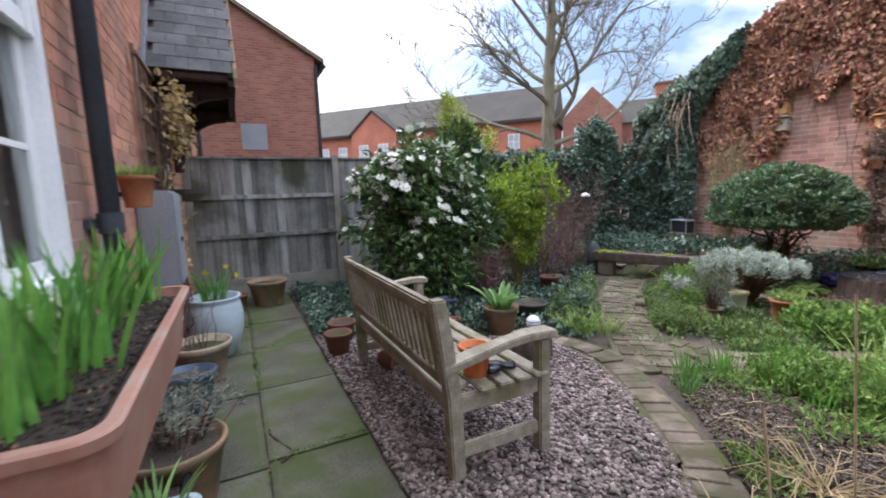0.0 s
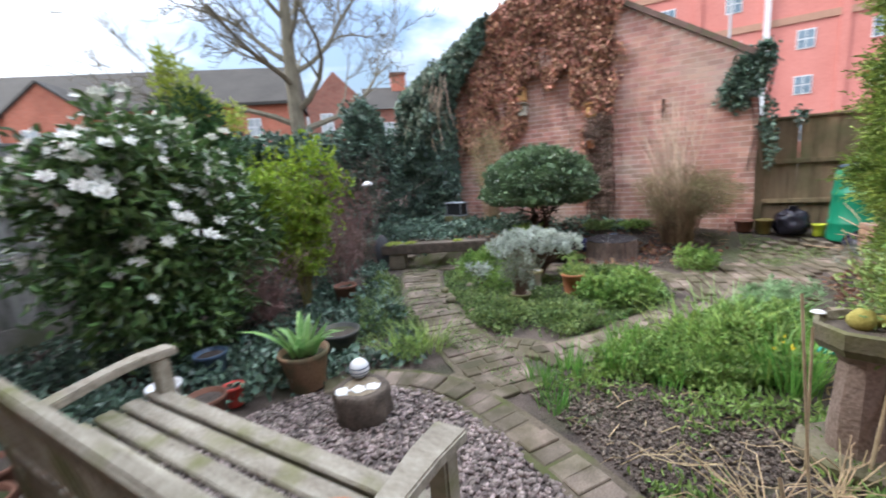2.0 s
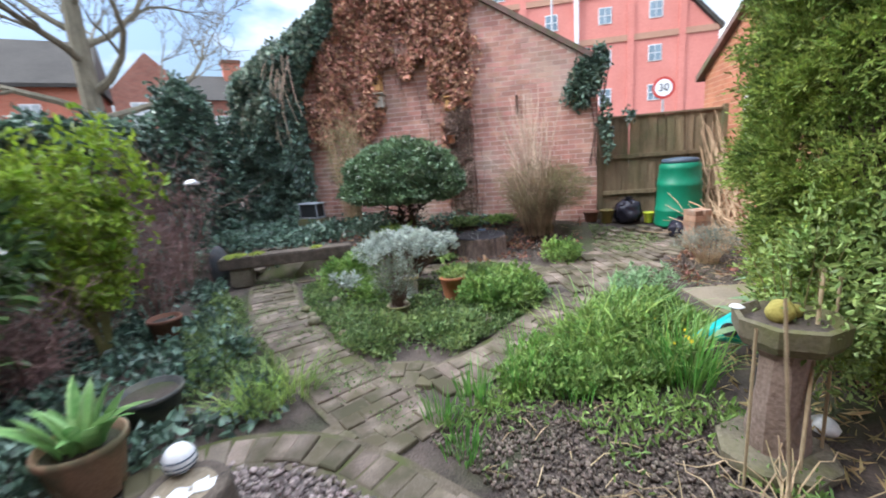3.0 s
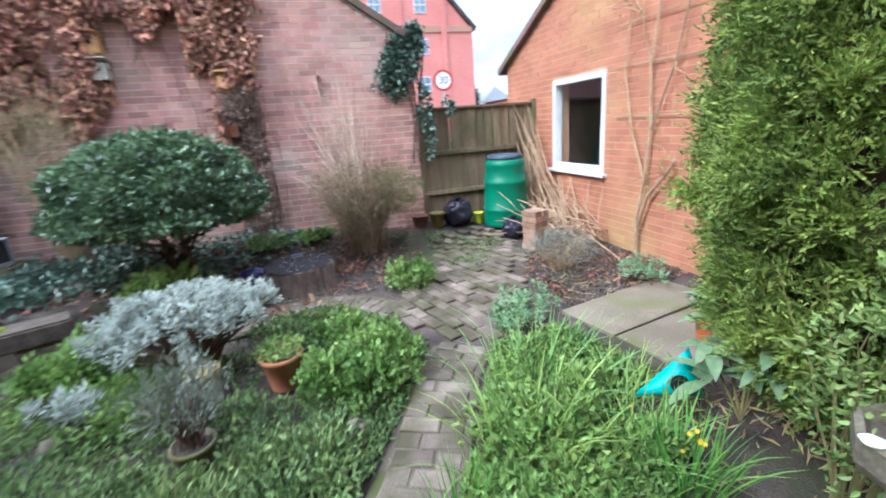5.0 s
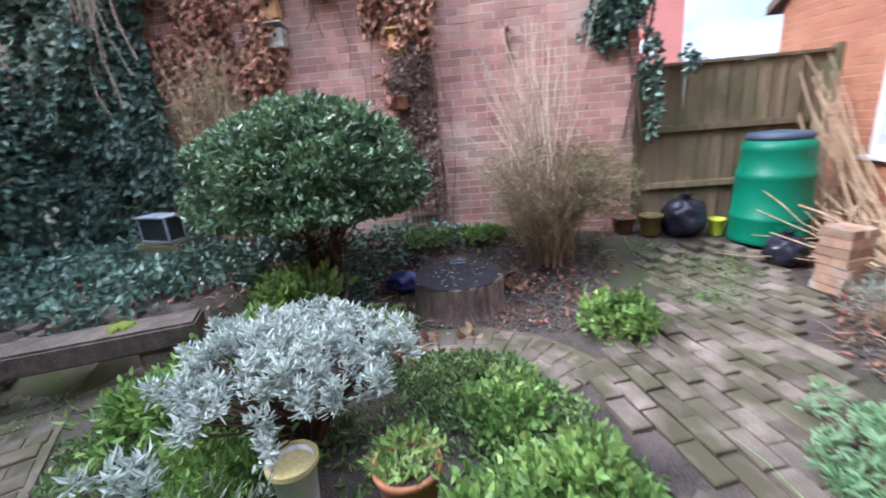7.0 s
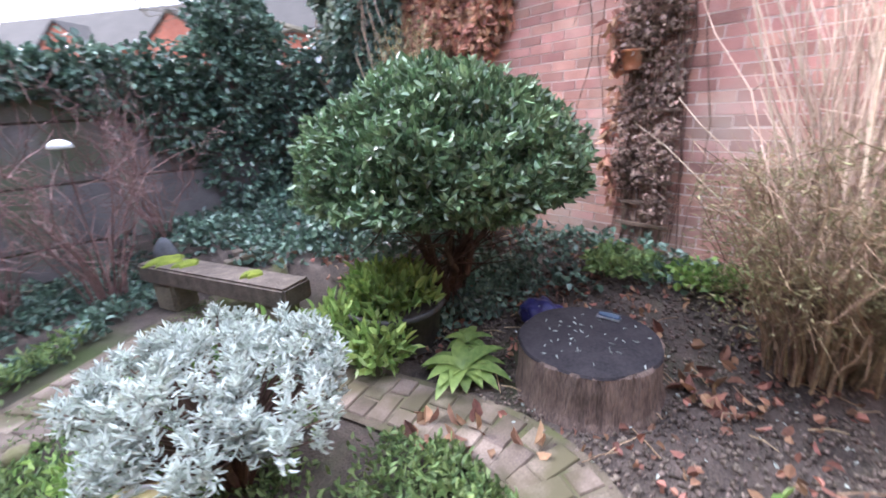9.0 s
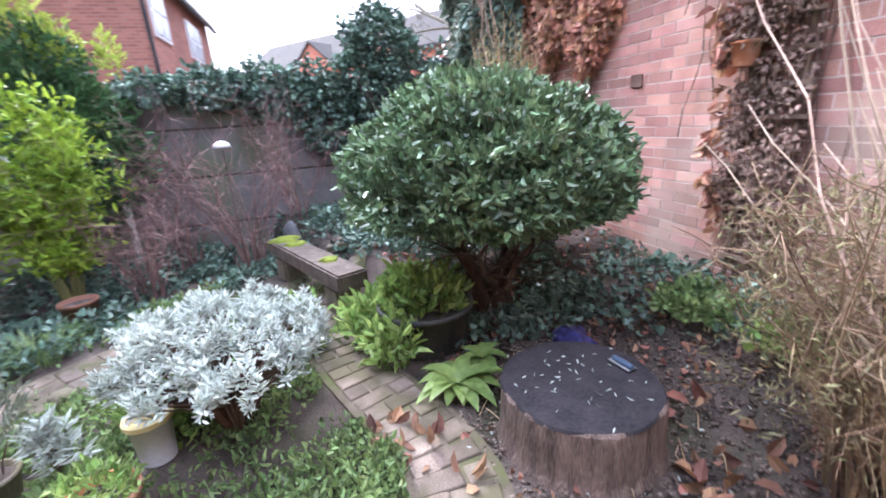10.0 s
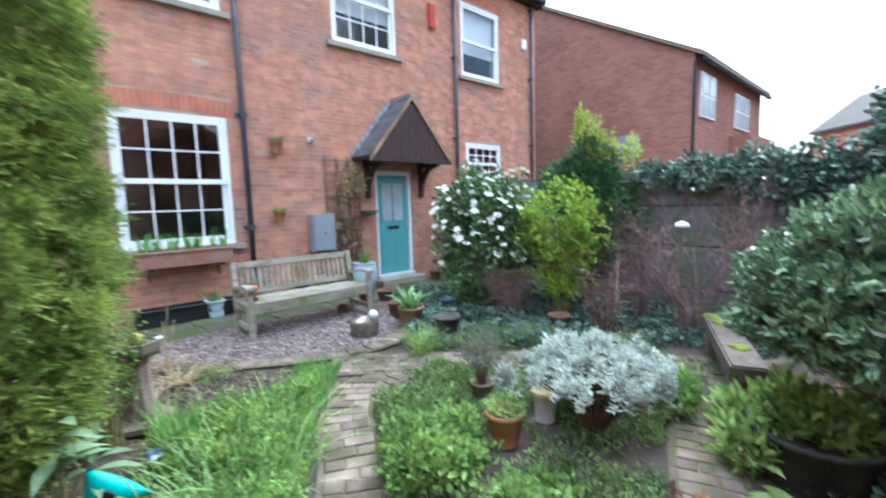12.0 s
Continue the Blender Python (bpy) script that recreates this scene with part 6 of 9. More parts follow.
vines = []
for i in range(60):
    y0, z0 = rng.uniform(2.75, 5.8), 0.6
    if i % 3 == 0:
        y0 = rng.uniform(2.85, 3.25)
    z1 = min(4.4 - 0.63 * abs(y0 - 4.0), rng.uniform(1.8, 4.2))
    z0 = 0.3 if y0 < 3.25 else z1 - rng.uniform(0.5, 1.6)
    vines.append([(-0.012 - rng.uniform(0, 0.03), y0 + rng.normal(0, 0.012) + 0.06 * math.sin(s * 5 + i), z0 + (z1 - z0) * s, 0.004) for s in np.linspace(0, 1, 7)])
foliage(dc, "vine_growth", [tubes(vines, 4)], M["twig"])
gt = thing("wall_ladder_trellis", "narrow dark wooden trellis on the garage wall", "trellis", pose(GX0, 3.22, 0.35, 0, 0, FACE_NX))
for u in (0.0, 0.14, 0.28):
    part("upright", box(u, -0.03, 0, u + 0.022, -0.008, 2.0, 0.002), M["trellis"], gt)
for j in range(12):
    part("crossbar", box(-0.05, -0.05, 0.08 + j * 0.165, 0.35, -0.031, 0.105 + j * 0.165, 0.002), M["trellis"], gt)

# ---- far trees ----
rng = np.random.default_rng(21)
bt = thing("bare_tree", "tall bare winter tree behind the fence", "tree", pose(14.1, 16.2, 0))
paths = []
trunk = [(0, 0, -0.1, 0.42), (0.02, 0, 2.0, 0.34), (0.05, 0.05, 4.2, 0.3), (0.1, 0.05, 6.5, 0.26), (0.2, 0.0, 9.0, 0.2), (0.28, 0.05, 12.0, 0.12), (0.25, 0, 14.5, 0.05)]
foliage(bt, "trunk", [tubes([trunk], 10)], M["tree_bark"])
limbs, twg = [], []
for i in range(19):
    z = 3.3 + 0.5 * i + rng.uniform(-0.2, 0.2)
    a = i * 2.4 + rng.uniform(-0.4, 0.4)
    d0 = unit(np.array([math.cos(a), math.sin(a), 0.45 + 0.05 * i]))
    ln = max(2.6, 7.2 - 0.22 * i) * rng.uniform(0.75, 1.1)
    rr = 0.15 * (1 - i / 26)

    def limb(p, d_, ln, r_, lev):
        n_ = 6
        pts = [(*p, r_)]
        q, dd = np.array(p, float), np.array(d_, float)
        for j in range(n_):
            dd = unit(dd + rng.normal(0, 0.13, 3) + np.array([0, 0, 0.03]))
            q = q + dd * ln / n_
            pts.append((*q, max(0.011, r_ * (1 - 0.72 * (j + 1) / n_))))
        (limbs if lev < 2 else twg).append(pts)
        if lev < 4:
            for _ in range((6, 5, 4, 3)[lev]):
                j = rng.integers(2, n_ + 1)
                side = unit(rng.normal(0, 1, 3))
                nd = unit(unit(np.array(pts[j][:3]) - np.array(pts[j - 1][:3])) * 0.8 + side * 0.62 + np.array([0, 0, 0.1]))
                limb(pts[j][:3], nd, ln * rng.uniform(0.35, 0.58), max(0.014, pts[j][3] * 0.6), lev + 1)

    limb((0.1, 0.03, z), d0, ln, rr, 0)
foliage(bt, "limb_growth", [tubes(limbs, 6)], M["tree_bark"])
foliage(bt, "twig_growth", [tubes(twg, 3)], M["tree_bark"])
ft = thing("far_conifer", "distant grey-green conifer tree", "tree", pose(70, -20.5, 0))
foliage(ft, "trunk", [tubes([[(0, 0, 0, 0.4), (0, 0, 7, 0.25), (0, 0, 14, 0.05)]], 6)], M["tree_bark"])
n = 5000
h = rng.uniform(0, 1, n)
tier = 0.6 + 0.4 * np.abs(np.sin(h * 26))
a = rng.uniform(0, math.tau, n)
rr = (1 - h) * 3.6 * tier * rng.uniform(0.3, 1, n)
foliage(ft, "crown", [leaves(np.stack([np.cos(a) * rr, np.sin(a) * rr, 2 + h * 12], 1), np.stack([np.cos(a), np.sin(a), -0.1 + 0 * a], 1), 0.8, 0.3, rng)], L_["ivy"])
ft2 = thing("far_evergreen", "distant rounded evergreen tree", "tree", pose(52, -15.6, 0))
foliage(ft2, "trunk", [tubes([[(0, 0, 0, 0.3), (0, 0, 3, 0.2), (0, 0, 4.5, 0.1)]], 6)], M["tree_bark"])
p, w = blob(2600, rng, (1.5, 1.5, 2.0), 0.5, 2.0, 0.5)
foliage(ft2, "crown", [leaves(p + np.array([[0, 0, 4.2]]), w, 0.4, 0.2, rng)], L_["ivy"])

# road sign
sg = thing("speed_sign", "round red-rimmed 30 speed limit sign on a grey pole", "road sign", pose(20.9, -3.35, 0, 0, 0, FACE_NX))
pl = bmesh.new()
bmesh.ops.create_cone(pl, cap_ends=True, segments=14, radius1=0.045, radius2=0.045, depth=3.6, matrix=Matrix.Translation((0, 0.06, 1.8)))
part("pole", pl, M["metal"], sg)
for nm, rad, yo, mk in (("rim", 0.42, 0.0, "red_paint"), ("face", 0.32, -0.012, "white")):
    q = bmesh.new()
    bmesh.ops.create_cone(q, cap_ends=True, segments=36, radius1=rad, radius2=rad, depth=0.02, matrix=Matrix.Translation((0, yo, 3.27)) @ Matrix.Rotation(math.pi / 2, 4, "X"))
    part(nm, q, M[mk], sg)
tx = bpy.data.curves.new("digits", "FONT")
tx.body, tx.size, tx.align_x, tx.align_y, tx.extrude = "30", 0.42, "CENTER", "CENTER", 0.004
tx.materials.append(M["black"])
to = new("digits", tx)
to.parent, to.matrix_basis = sg, pose(0, -0.028, 3.27, 90, 0, 0)
lp = thing("lamp_post", "tall pale street lamp post", "street lamp", pose(26, 0.6, 0))
part("post", lathe([(0.1, 0), (0.1, 1.2), (0.07, 1.25), (0.05, 9.0)], 12), M["metal"], lp)
part("arm", box(-1.2, -0.04, 8.9, 0.0, 0.04, 9.0, 0.01), M["metal"], lp)
part("lantern", box(-1.8, -0.12, 8.85, -1.1, 0.12, 9.0, 0.03), M["grey_box"], lp)

# ---- paving, path, gravel ----
def paver_mesh(name, material, edge=0.008):
    """A unit paver, its top bevelled: 1 x 1 x 0.05, top at z = 0."""
    q = bmesh.new()
    e = 0.05
    vs = [q.verts.new(v) for v in ((-0.5, -0.5, -0.05), (0.5, -0.5, -0.05), (0.5, 0.5, -0.05), (-0.5, 0.5, -0.05), (-0.5, -0.5, -edge), (0.5, -0.5, -edge), (0.5, 0.5, -edge), (-0.5, 0.5, -edge),
                                   (-0.5 + e, -0.5 + e, 0), (0.5 - e, -0.5 + e, 0), (0.5 - e, 0.5 - e, 0), (-0.5 + e, 0.5 - e, 0))]
    for i in range(4):
        j = (i + 1) % 4
        q.faces.new((vs[i], vs[j], vs[4 + j], vs[4 + i]))
        q.faces.new((vs[4 + i], vs[4 + j], vs[8 + j], vs[8 + i]))
    q.faces.new(vs[8:])
    me = bpy.data.meshes.new(name)
    q.to_mesh(me)
    q.free()
    me.materials.append(material)
    return me


BRICK = paver_mesh("path_brick", M["paver"], 0.006)
rng = np.random.default_rng(40)
path = thing("brick_path", "mossy tan brick garden path laid in courses", "path", kind="structure")


def along(points, step):
    """Points, directions at even steps along a smoothed polyline."""
    p = np.asarray(points, float)
    for _ in range(3):
        q = np.empty((2 * len(p), 2))
        q[0::2], q[1::2] = p, p
        q = np.concatenate([p[:1], np.stack([p[:-1] * 0.75 + p[1:] * 0.25, p[:-1] * 0.25 + p[1:] * 0.75], 1).reshape(-1, 2), p[-1:]])
        p = q
    seg = np.linalg.norm(np.diff(p, axis=0), axis=1)
    s = np.concatenate([[0], np.cumsum(seg)])
    at = np.arange(step / 2, s[-1], step)
    x, y = np.interp(at, s, p[:, 0]), np.interp(at, s, p[:, 1])
    d = unit(np.stack([np.gradient(x), np.gradient(y)], 1))
    return np.stack([x, y], 1), d


def lay(points, width, splits, parent=path, step=0.113, deep=0.103, z=0.013, jitter=1.0):
    pos, d = along(points, step)
    side_ = np.stack([-d[:, 1], d[:, 0]], 1) * (width / 2 + 0.035)
    a_, b_ = pos - side_, pos + side_
    m_ = len(pos)
    zz_ = lie(np.r_[a_[:, 0], b_[:, 0]], np.r_[a_[:, 1], b_[:, 1]]) + z - 0.009
    k_ = np.arange(m_ - 1)
    put("joint_bed", bulk("joint_bed", np.column_stack([np.r_[a_, b_], zz_]), np.stack([k_, k_ + 1, k_ + 1 + m_, k_ + m_], 1), M["joint_sand"]), parent, kind="stuff")
    for i, (p, t_) in enumerate(zip(pos, d)):
        n = np.array([-t_[1], t_[0]])
        cuts = splits[i % len(splits)]
        at = 0.0
        for c in cuts:
            w = width * c
            off = at + w / 2 - width / 2
            at += w
            q = p + n * off + rng.normal(0, 0.004, 2) * jitter
            a = math.degrees(math.atan2(n[1], n[0])) + rng.normal(0, 1.6) * jitter
            put("brick", BRICK, parent, m=pose(q[0], q[1], float(lie(q[0], q[1])) + z + rng.normal(0, 0.004), rng.normal(0, 0.8), rng.normal(0, 0.8), a) @ Matrix.Diagonal((w - 0.011, deep, 1, 1)))


HALF = ((0.5, 0.5), (0.27, 0.5, 0.23))
lay([(6.45, 5.2), (5.9, 4.85), (5.25, 4.38), (4.75, 3.9), (4.32, 3.45), (3.98, 3.05), (3.74, 2.74), (3.56, 2.5)], 0.44, HALF)
lay([(6.62, 5.45), (6.6, 4.7), (6.35, 4.55)], 0.44, HALF, z=0.012)
lay([(4.08, 2.58), (4.3, 2.36), (4.6, 2.13), (4.95, 1.97), (5.35, 1.78), (5.7, 1.52)], 0.34, ((0.62, 0.38), (0.38, 0.62)), z=0.018)
lay([(6.45, 1.9), (6.72, 2.1), (6.92, 2.45), (6.86, 2.85), (6.68, 3.3), (6.5, 3.8), (6.38, 4.35)], 0.33, ((0.62, 0.38), (0.38, 0.62)), z=0.016)
lay([(4.16, 3.02), (4.22, 2.78), (4.2, 2.6)], 0.3, ((0.62, 0.38), (0.38, 0.62)), z=0.008)
lay([(3.72, 3.02), (3.6, 2.8), (3.46, 2.62)], 0.3, ((0.62, 0.38), (0.38, 0.62)), z=0.007)
edging = thing("brick_edging", "curved edging of worn tan bricks round the gravel", "edging", kind="structure")
lay([(3.1, 3.78), (3.38, 3.5), (3.46, 3.1), (3.38, 2.75), (3.2, 2.38), (2.98, 2.0), (2.78, 1.72)], 0.2, ((1.0,),), edging, 0.108, 0.1, 0.03)
lay([(2.78, 1.72), (2.45, 1.35), (2.1, 1.1), (1.6, 0.98)], 0.2, ((1.0,),), edging, 0.115, 0.1, 0.022)

PATIO = [(5.62, 0.95), (5.95, 0.68), (6.3, 0.66), (6.8, 0.6), (7.35, 0.2), (8.2, -0.1), (8.6, 0.3), (8.3, 1.1), (7.4, 1.15), (6.95, 1.5), (6.45, 1.95), (6.1, 1.75), (5.75, 1.62)]
patio = thing("brick_patio", "worn brick paving with moss in the joints", "paving", kind="structure")
ca, sa = math.cos(radians(16)), math.sin(radians(16))
for r_ in range(-30, 30):
    for c_ in range(-18, 18):
        u, v = c_ * 0.222 + (0.111 if r_ % 2 else 0), r_ * 0.112
        x, y = 6.8 + u * ca - v * sa, 0.9 + u * sa + v * ca
        if in_poly(np.array([x]), np.array([y]), PATIO)[0]:
            put("brick", BRICK, patio, m=pose(x + rng.normal(0, 0.004), y + rng.normal(0, 0.004), float(lie(x, y)) + 0.014 + rng.normal(0, 0.005), rng.normal(0, 1), rng.normal(0, 1), 16 + rng.normal(0, 1.5)) @ Matrix.Diagonal((0.211, 0.101, 1, 1)))

SLAB = paver_mesh("slab_piece", M["slab"], 0.006)
paving = thing("slab_paving", "green-stained stone slabs along the house wall", "paving", kind="structure")
ys = [-1.7, -0.8, 0.1, 1.0, 1.9, 2.8, 3.75, 4.65, 5.55, 6.3, 6.98]
for i, (a, b) in enumerate(zip(ys, ys[1:])):
    for x0, x1 in ((HX + 0.01, 0.88), (0.88, 1.44)):
        put("slab", SLAB, paving, m=pose((x0 + x1) / 2, (a + b) / 2 + (0.06 if x0 > 0.5 else 0), 0.0 + rng.normal(0, 0.003), rng.normal(0, 0.25), rng.normal(0, 0.25), rng.normal(0, 0.3)) @ Matrix.Diagonal((x1 - x0 - 0.012, b - a - 0.012, 1, 1)))
for a, b in zip(ys, ys[1:]):
    part("joint_bed", box(HX, a, -0.06, 1.45, b, -0.022), M["soil"], paving)
crack = along([(0.9, 3.2), (0.94, 3.02), (1.01, 2.9), (0.99, 2.84), (0.93, 2.8)], 0.03)[0]
v_, f_ = tubes([[(x + rng.normal(0, 0.004), y, 0.001, 0.008 * rng.uniform(0.6, 1.3)) for x, y in crack]], 5)
put("slab_crack", bulk("slab_crack", v_, f_, M["soil"]), paving, "dark earth in a broken slab corner")
SLAB_TAN = paver_mesh("tan_slab_piece", M["slab_tan"], 0.006)
paving2 = thing("tan_slabs", "two large tan concrete slabs beside the conifer", "paving", kind="structure")
for cx, cy, w, d_, a in ((5.715, 0.015, 0.53, 1.2, -77), (5.19, -0.09, 0.53, 1.2, -78)):
    put("slab", SLAB_TAN, paving2, m=pose(cx, cy, 0.012 + rng.normal(0, 0.003), 0.3, 0.25, a + 72 + 16) @ Matrix.Diagonal((w - 0.02, d_ - 0.02, 1, 1)))

GRAVEL = [(1.44, 1.0), (1.44, 4.75), (1.85, 4.5), (2.45, 4.05), (2.95, 3.85), (3.3, 3.5), (3.36, 3.1), (3.28, 2.8), (3.1, 2.42), (2.88, 2.05), (2.68, 1.78), (2.4, 1.45), (2.05, 1.2)]
gravel = part("gravel_bed", prism(GRAVEL, -0.05, 0.006), M["gravel_bed"], None)
tagged(gravel, "grey-pink gravel bed under the bench", "gravel", kind="structure")
rng = np.random.default_rng(41)
n = 15000
g = scatter(GRAVEL, n, rng)
cube = np.array([(x, y, z) for x in (-1, 1) for y in (-1, 1) for z in (-1, 1)], float) * 0.62
quad = np.array([(0, 1, 3, 2), (4, 6, 7, 5), (0, 4, 5, 1), (2, 3, 7, 6), (0, 2, 6, 4), (1, 5, 7, 3)])
size = rng.uniform(0.008, 0.021, (n, 1, 1)) * np.stack([rng.uniform(0.8, 1.3, n), rng.uniform(0.7, 1.1, n), rng.uniform(0.45, 0.8, n)], 1)[:, None, :]
v = cube[None] * size * (1 + rng.normal(0, 0.22, (n, 8, 3)))
a = rng.uniform(0, math.tau, n)
c_, s_ = np.cos(a)[:, None], np.sin(a)[:, None]
v = np.stack([v[..., 0] * c_ - v[..., 1] * s_, v[..., 0] * s_ + v[..., 1] * c_, v[..., 2]], -1)
v += np.stack([g[:, 0], g[:, 1], 0.008 + rng.uniform(0, 0.014, n)], 1)[:, None, :]
stones = put("pebble_layer", bulk("pebble_layer", v.reshape(-1, 3), (quad[None] + 8 * np.arange(n)[:, None, None]).reshape(-1, 4), M["gravel"], True))
tagged(stones, "loose grey-pink pebbles of the gravel bed", "gravel", kind="stuff")


# ---- ground cover ----
BARE = ((5.67, 2.72, 0.2), (5.68, 3.16, 0.14))


def cover(name, label, poly, n, key, seed, ln=0.06, wd=0.045, height=0.12, up=0.4, clump=0.0, category="ground cover"):
    rg = np.random.default_rng(seed)
    p2 = scatter(poly, n, rg)
    f_ = np.array([noise.noise((a_ * 2.3, b_ * 2.3, seed * 0.37)) for a_, b_ in p2])
    keep = f_ + rg.normal(0, 0.15, n) > clump
    for cx, cy, cr in BARE:
        keep &= np.hypot(p2[:, 0] - cx, p2[:, 1] - cy) > cr
    p2, f_ = p2[keep], f_[keep]
    z = lie(p2[:, 0], p2[:, 1]) + 0.012 + rg.uniform(0, 1, len(p2)) * height * np.clip(0.45 + f_ * 1.2, 0.1, 1.2)
    v, f = leaves(np.column_stack([p2, z]), np.tile([[0, 0, up]], (len(p2), 1)), ln, wd, rg, tilt=0.7)
    ob = put(name, bulk(name, v, f, L_[key]))
    return tagged(ob, label, category, kind="stuff")


NORTH = [(1.5, 4.85), (1.5, 6.95), (6.0, 6.95), (6.25, 5.75), (5.05, 4.7), (4.3, 3.9), (3.72, 3.3), (3.4, 3.65), (2.7, 4.1), (2.0, 4.6)]
ISLAND = [(4.52, 3.35), (4.28, 2.85), (4.6, 2.42), (5.1, 2.15), (5.75, 1.85), (6.2, 2.05), (6.6, 2.35), (6.62, 2.85), (6.4, 3.4), (6.2, 4.1), (5.95, 4.5), (5.35, 4.1)]
SOUTH = [(3.05, 1.75), (3.62, 2.5), (4.25, 2.1), (4.8, 1.82), (5.5, 1.38), (5.55, 0.95), (4.95, 0.65), (4.3, 0.85), (3.7, 0.9), (2.9, 1.1), (2.6, 1.4)]
GRASS = [(3.95, 2.2), (4.8, 1.8), (5.5, 1.38), (5.45, 0.95), (4.85, 0.7), (4.3, 1.0), (4.0, 1.5)]
EAST = [(7.05, 2.0), (7.6, 1.35), (8.85, 1.15), (8.85, 6.9), (6.7, 6.9), (6.85, 5.6), (7.0, 4.2), (7.15, 3.0)]
SE = [(5.9, 0.55), (6.75, 0.5), (7.35, 0.1), (8.2, -0.3), (8.9, -0.88), (6.1, -0.88), (5.9, -0.3)]
FRONT = [(2.65, 1.35), (3.1, 1.85), (3.6, 2.5), (3.95, 2.25), (4.0, 1.6), (4.0, 1.0), (3.3, 0.9)]
cover("ivy_carpet", "dark green ivy carpet under the shrubs", NORTH, 13000, "ivy", 60, 0.06, 0.05, 0.16, 0.3, -0.12)
cover("herb_carpet", "mixed low green weeds along the path edge", [(4.0, 3.5), (5.2, 4.7), (5.6, 5.2), (5.0, 5.3), (4.2, 4.4), (3.6, 3.9), (3.65, 3.35)], 4200, "herb", 61, 0.05, 0.02, 0.14, 0.7, -0.1)
cover("island_weeds", "mixed low green weeds of the middle bed", ISLAND, 19000, "herb", 62, 0.04, 0.02, 0.08, 0.6, -0.1)
cover("edge_weeds", "low weeds spilling over the edge of the brick path", [(4.45, 2.5), (5.1, 2.1), (5.75, 1.78), (6.2, 1.98), (6.68, 2.3), (6.72, 2.85), (6.58, 2.85), (6.48, 2.45), (6.1, 2.15), (5.75, 1.98), (5.2, 2.28), (4.6, 2.66)], 3200, "herb", 74, 0.04, 0.02, 0.07, 0.6, -0.6)
cover("south_weeds", "bright green weeds of the front bed", GRASS, 13000, "soft", 63, 0.045, 0.02, 0.17, 0.6, -0.14)
cover("front_seedlings", "scattered seedlings on bare dark soil", FRONT, 4400, "soft", 64, 0.045, 0.016, 0.07, 0.8, 0.14)
cover("east_leaf_litter", "fallen brown leaves on the shaded soil", EAST, 2600, "litter", 65, 0.05, 0.035, 0.02, 0.15, 0.0, "leaf litter")
cover("east_ivy", "sparse ivy at the foot of the garage wall", [(7.6, 4.4), (8.9, 1.6), (8.9, 6.9), (6.9, 6.9), (7.0, 4.6)], 4200, "ivy", 66, 0.06, 0.05, 0.12, 0.3, 0.02)
cover("corner_litter", "dry leaves and twigs on bare soil by the outbuilding", SE, 1300, "litter", 67, 0.055, 0.03, 0.015, 0.1, 0.0, "leaf litter")
cover("path_litter", "fallen brown leaves blown onto the brick path", [(6.5, 2.9), (6.75, 3.05), (7.05, 2.75), (6.95, 2.45), (6.7, 2.7)], 30, "litter", 68, 0.085, 0.055, 0.03, 0.1, -1.0, "leaf litter")
cover("pale_chip_scatter", "pale bark chips and petals on the soil by the stump", [(6.9, 2.0), (8.3, 1.3), (8.6, 2.8), (7.1, 3.3)], 120, "silver", 72, 0.022, 0.012, 0.012, 0.1, 0.0, "chips")
cover("big_leaf_litter", "large curled brown leaves beside the stump", [(7.65, 2.0), (8.0, 1.95), (8.15, 2.6), (7.9, 2.75)], 36, "litter", 73, 0.1, 0.06, 0.05, 0.3, -1.0, "leaf litter")
cover("patio_weeds", "moss and small weeds between paving bricks", [(7.0, 1.1), (8.6, 1.1), (8.7, 0.2), (7.6, 0.2)], 2500, "herb", 69, 0.025, 0.014, 0.02, 0.5, 0.0)
cover("hedge_litter", "dry brown needles and stalks under the conifer", [(3.3, 0.8), (4.3, 0.95), (4.9, 0.6), (5.0, -0.4), (3.3, -0.5)], 1500, "dry", 70, 0.09, 0.012, 0.03, 0.1, -0.2, "leaf litter")
cover("porch_ivy", "ivy patch between slabs and gravel by the fence", [(1.46, 4.75), (2.1, 4.55), (2.5, 5.2), (2.2, 6.9), (1.46, 6.9)], 2600, "ivy", 71, 0.055, 0.045, 0.2, 0.3, -0.25)


cover("dome_undergrowth", "dark ivy and low leaves under the clipped bush", [(7.15, 3.45), (7.9, 3.3), (8.3, 3.5), (8.3, 4.5), (7.2, 4.5)], 2600, "ivy", 75, 0.055, 0.04, 0.26, 0.3, -0.05)
cover("bed_ivy", "dark ivy over the raised bed behind the sleeper", [(6.55, 5.1), (7.1, 4.4), (8.2, 4.6), (8.5, 6.95), (6.2, 6.95), (6.2, 6.0)], 6200, "ivy", 76, 0.06, 0.05, 0.26, 0.3, -0.15)


def twig_litter(name, label, poly, n, seed, key="twig_tan", ln=0.14):
    rg = np.random.default_rng(seed)
    p2 = scatter(poly, n, rg)
    ps = []
    for x, y in p2:
        a_ = rg.uniform(0, math.tau)
        l_ = ln * rg.uniform(0.3, 1.4)
        z0 = float(lie(x, y)) + 0.012
        ps.append([(x, y, z0, 0.003), (x + math.cos(a_) * l_ * 0.5 + rg.normal(0, 0.01), y + math.sin(a_) * l_ * 0.5, z0 + rg.uniform(0, 0.02), 0.003), (x + math.cos(a_) * l_, y + math.sin(a_) * l_, z0, 0.002)])
    v_, f_ = tubes(ps, 3)
    tagged(put(name, bulk(name, v_, f_, M[key])), label, "twigs", kind="stuff")


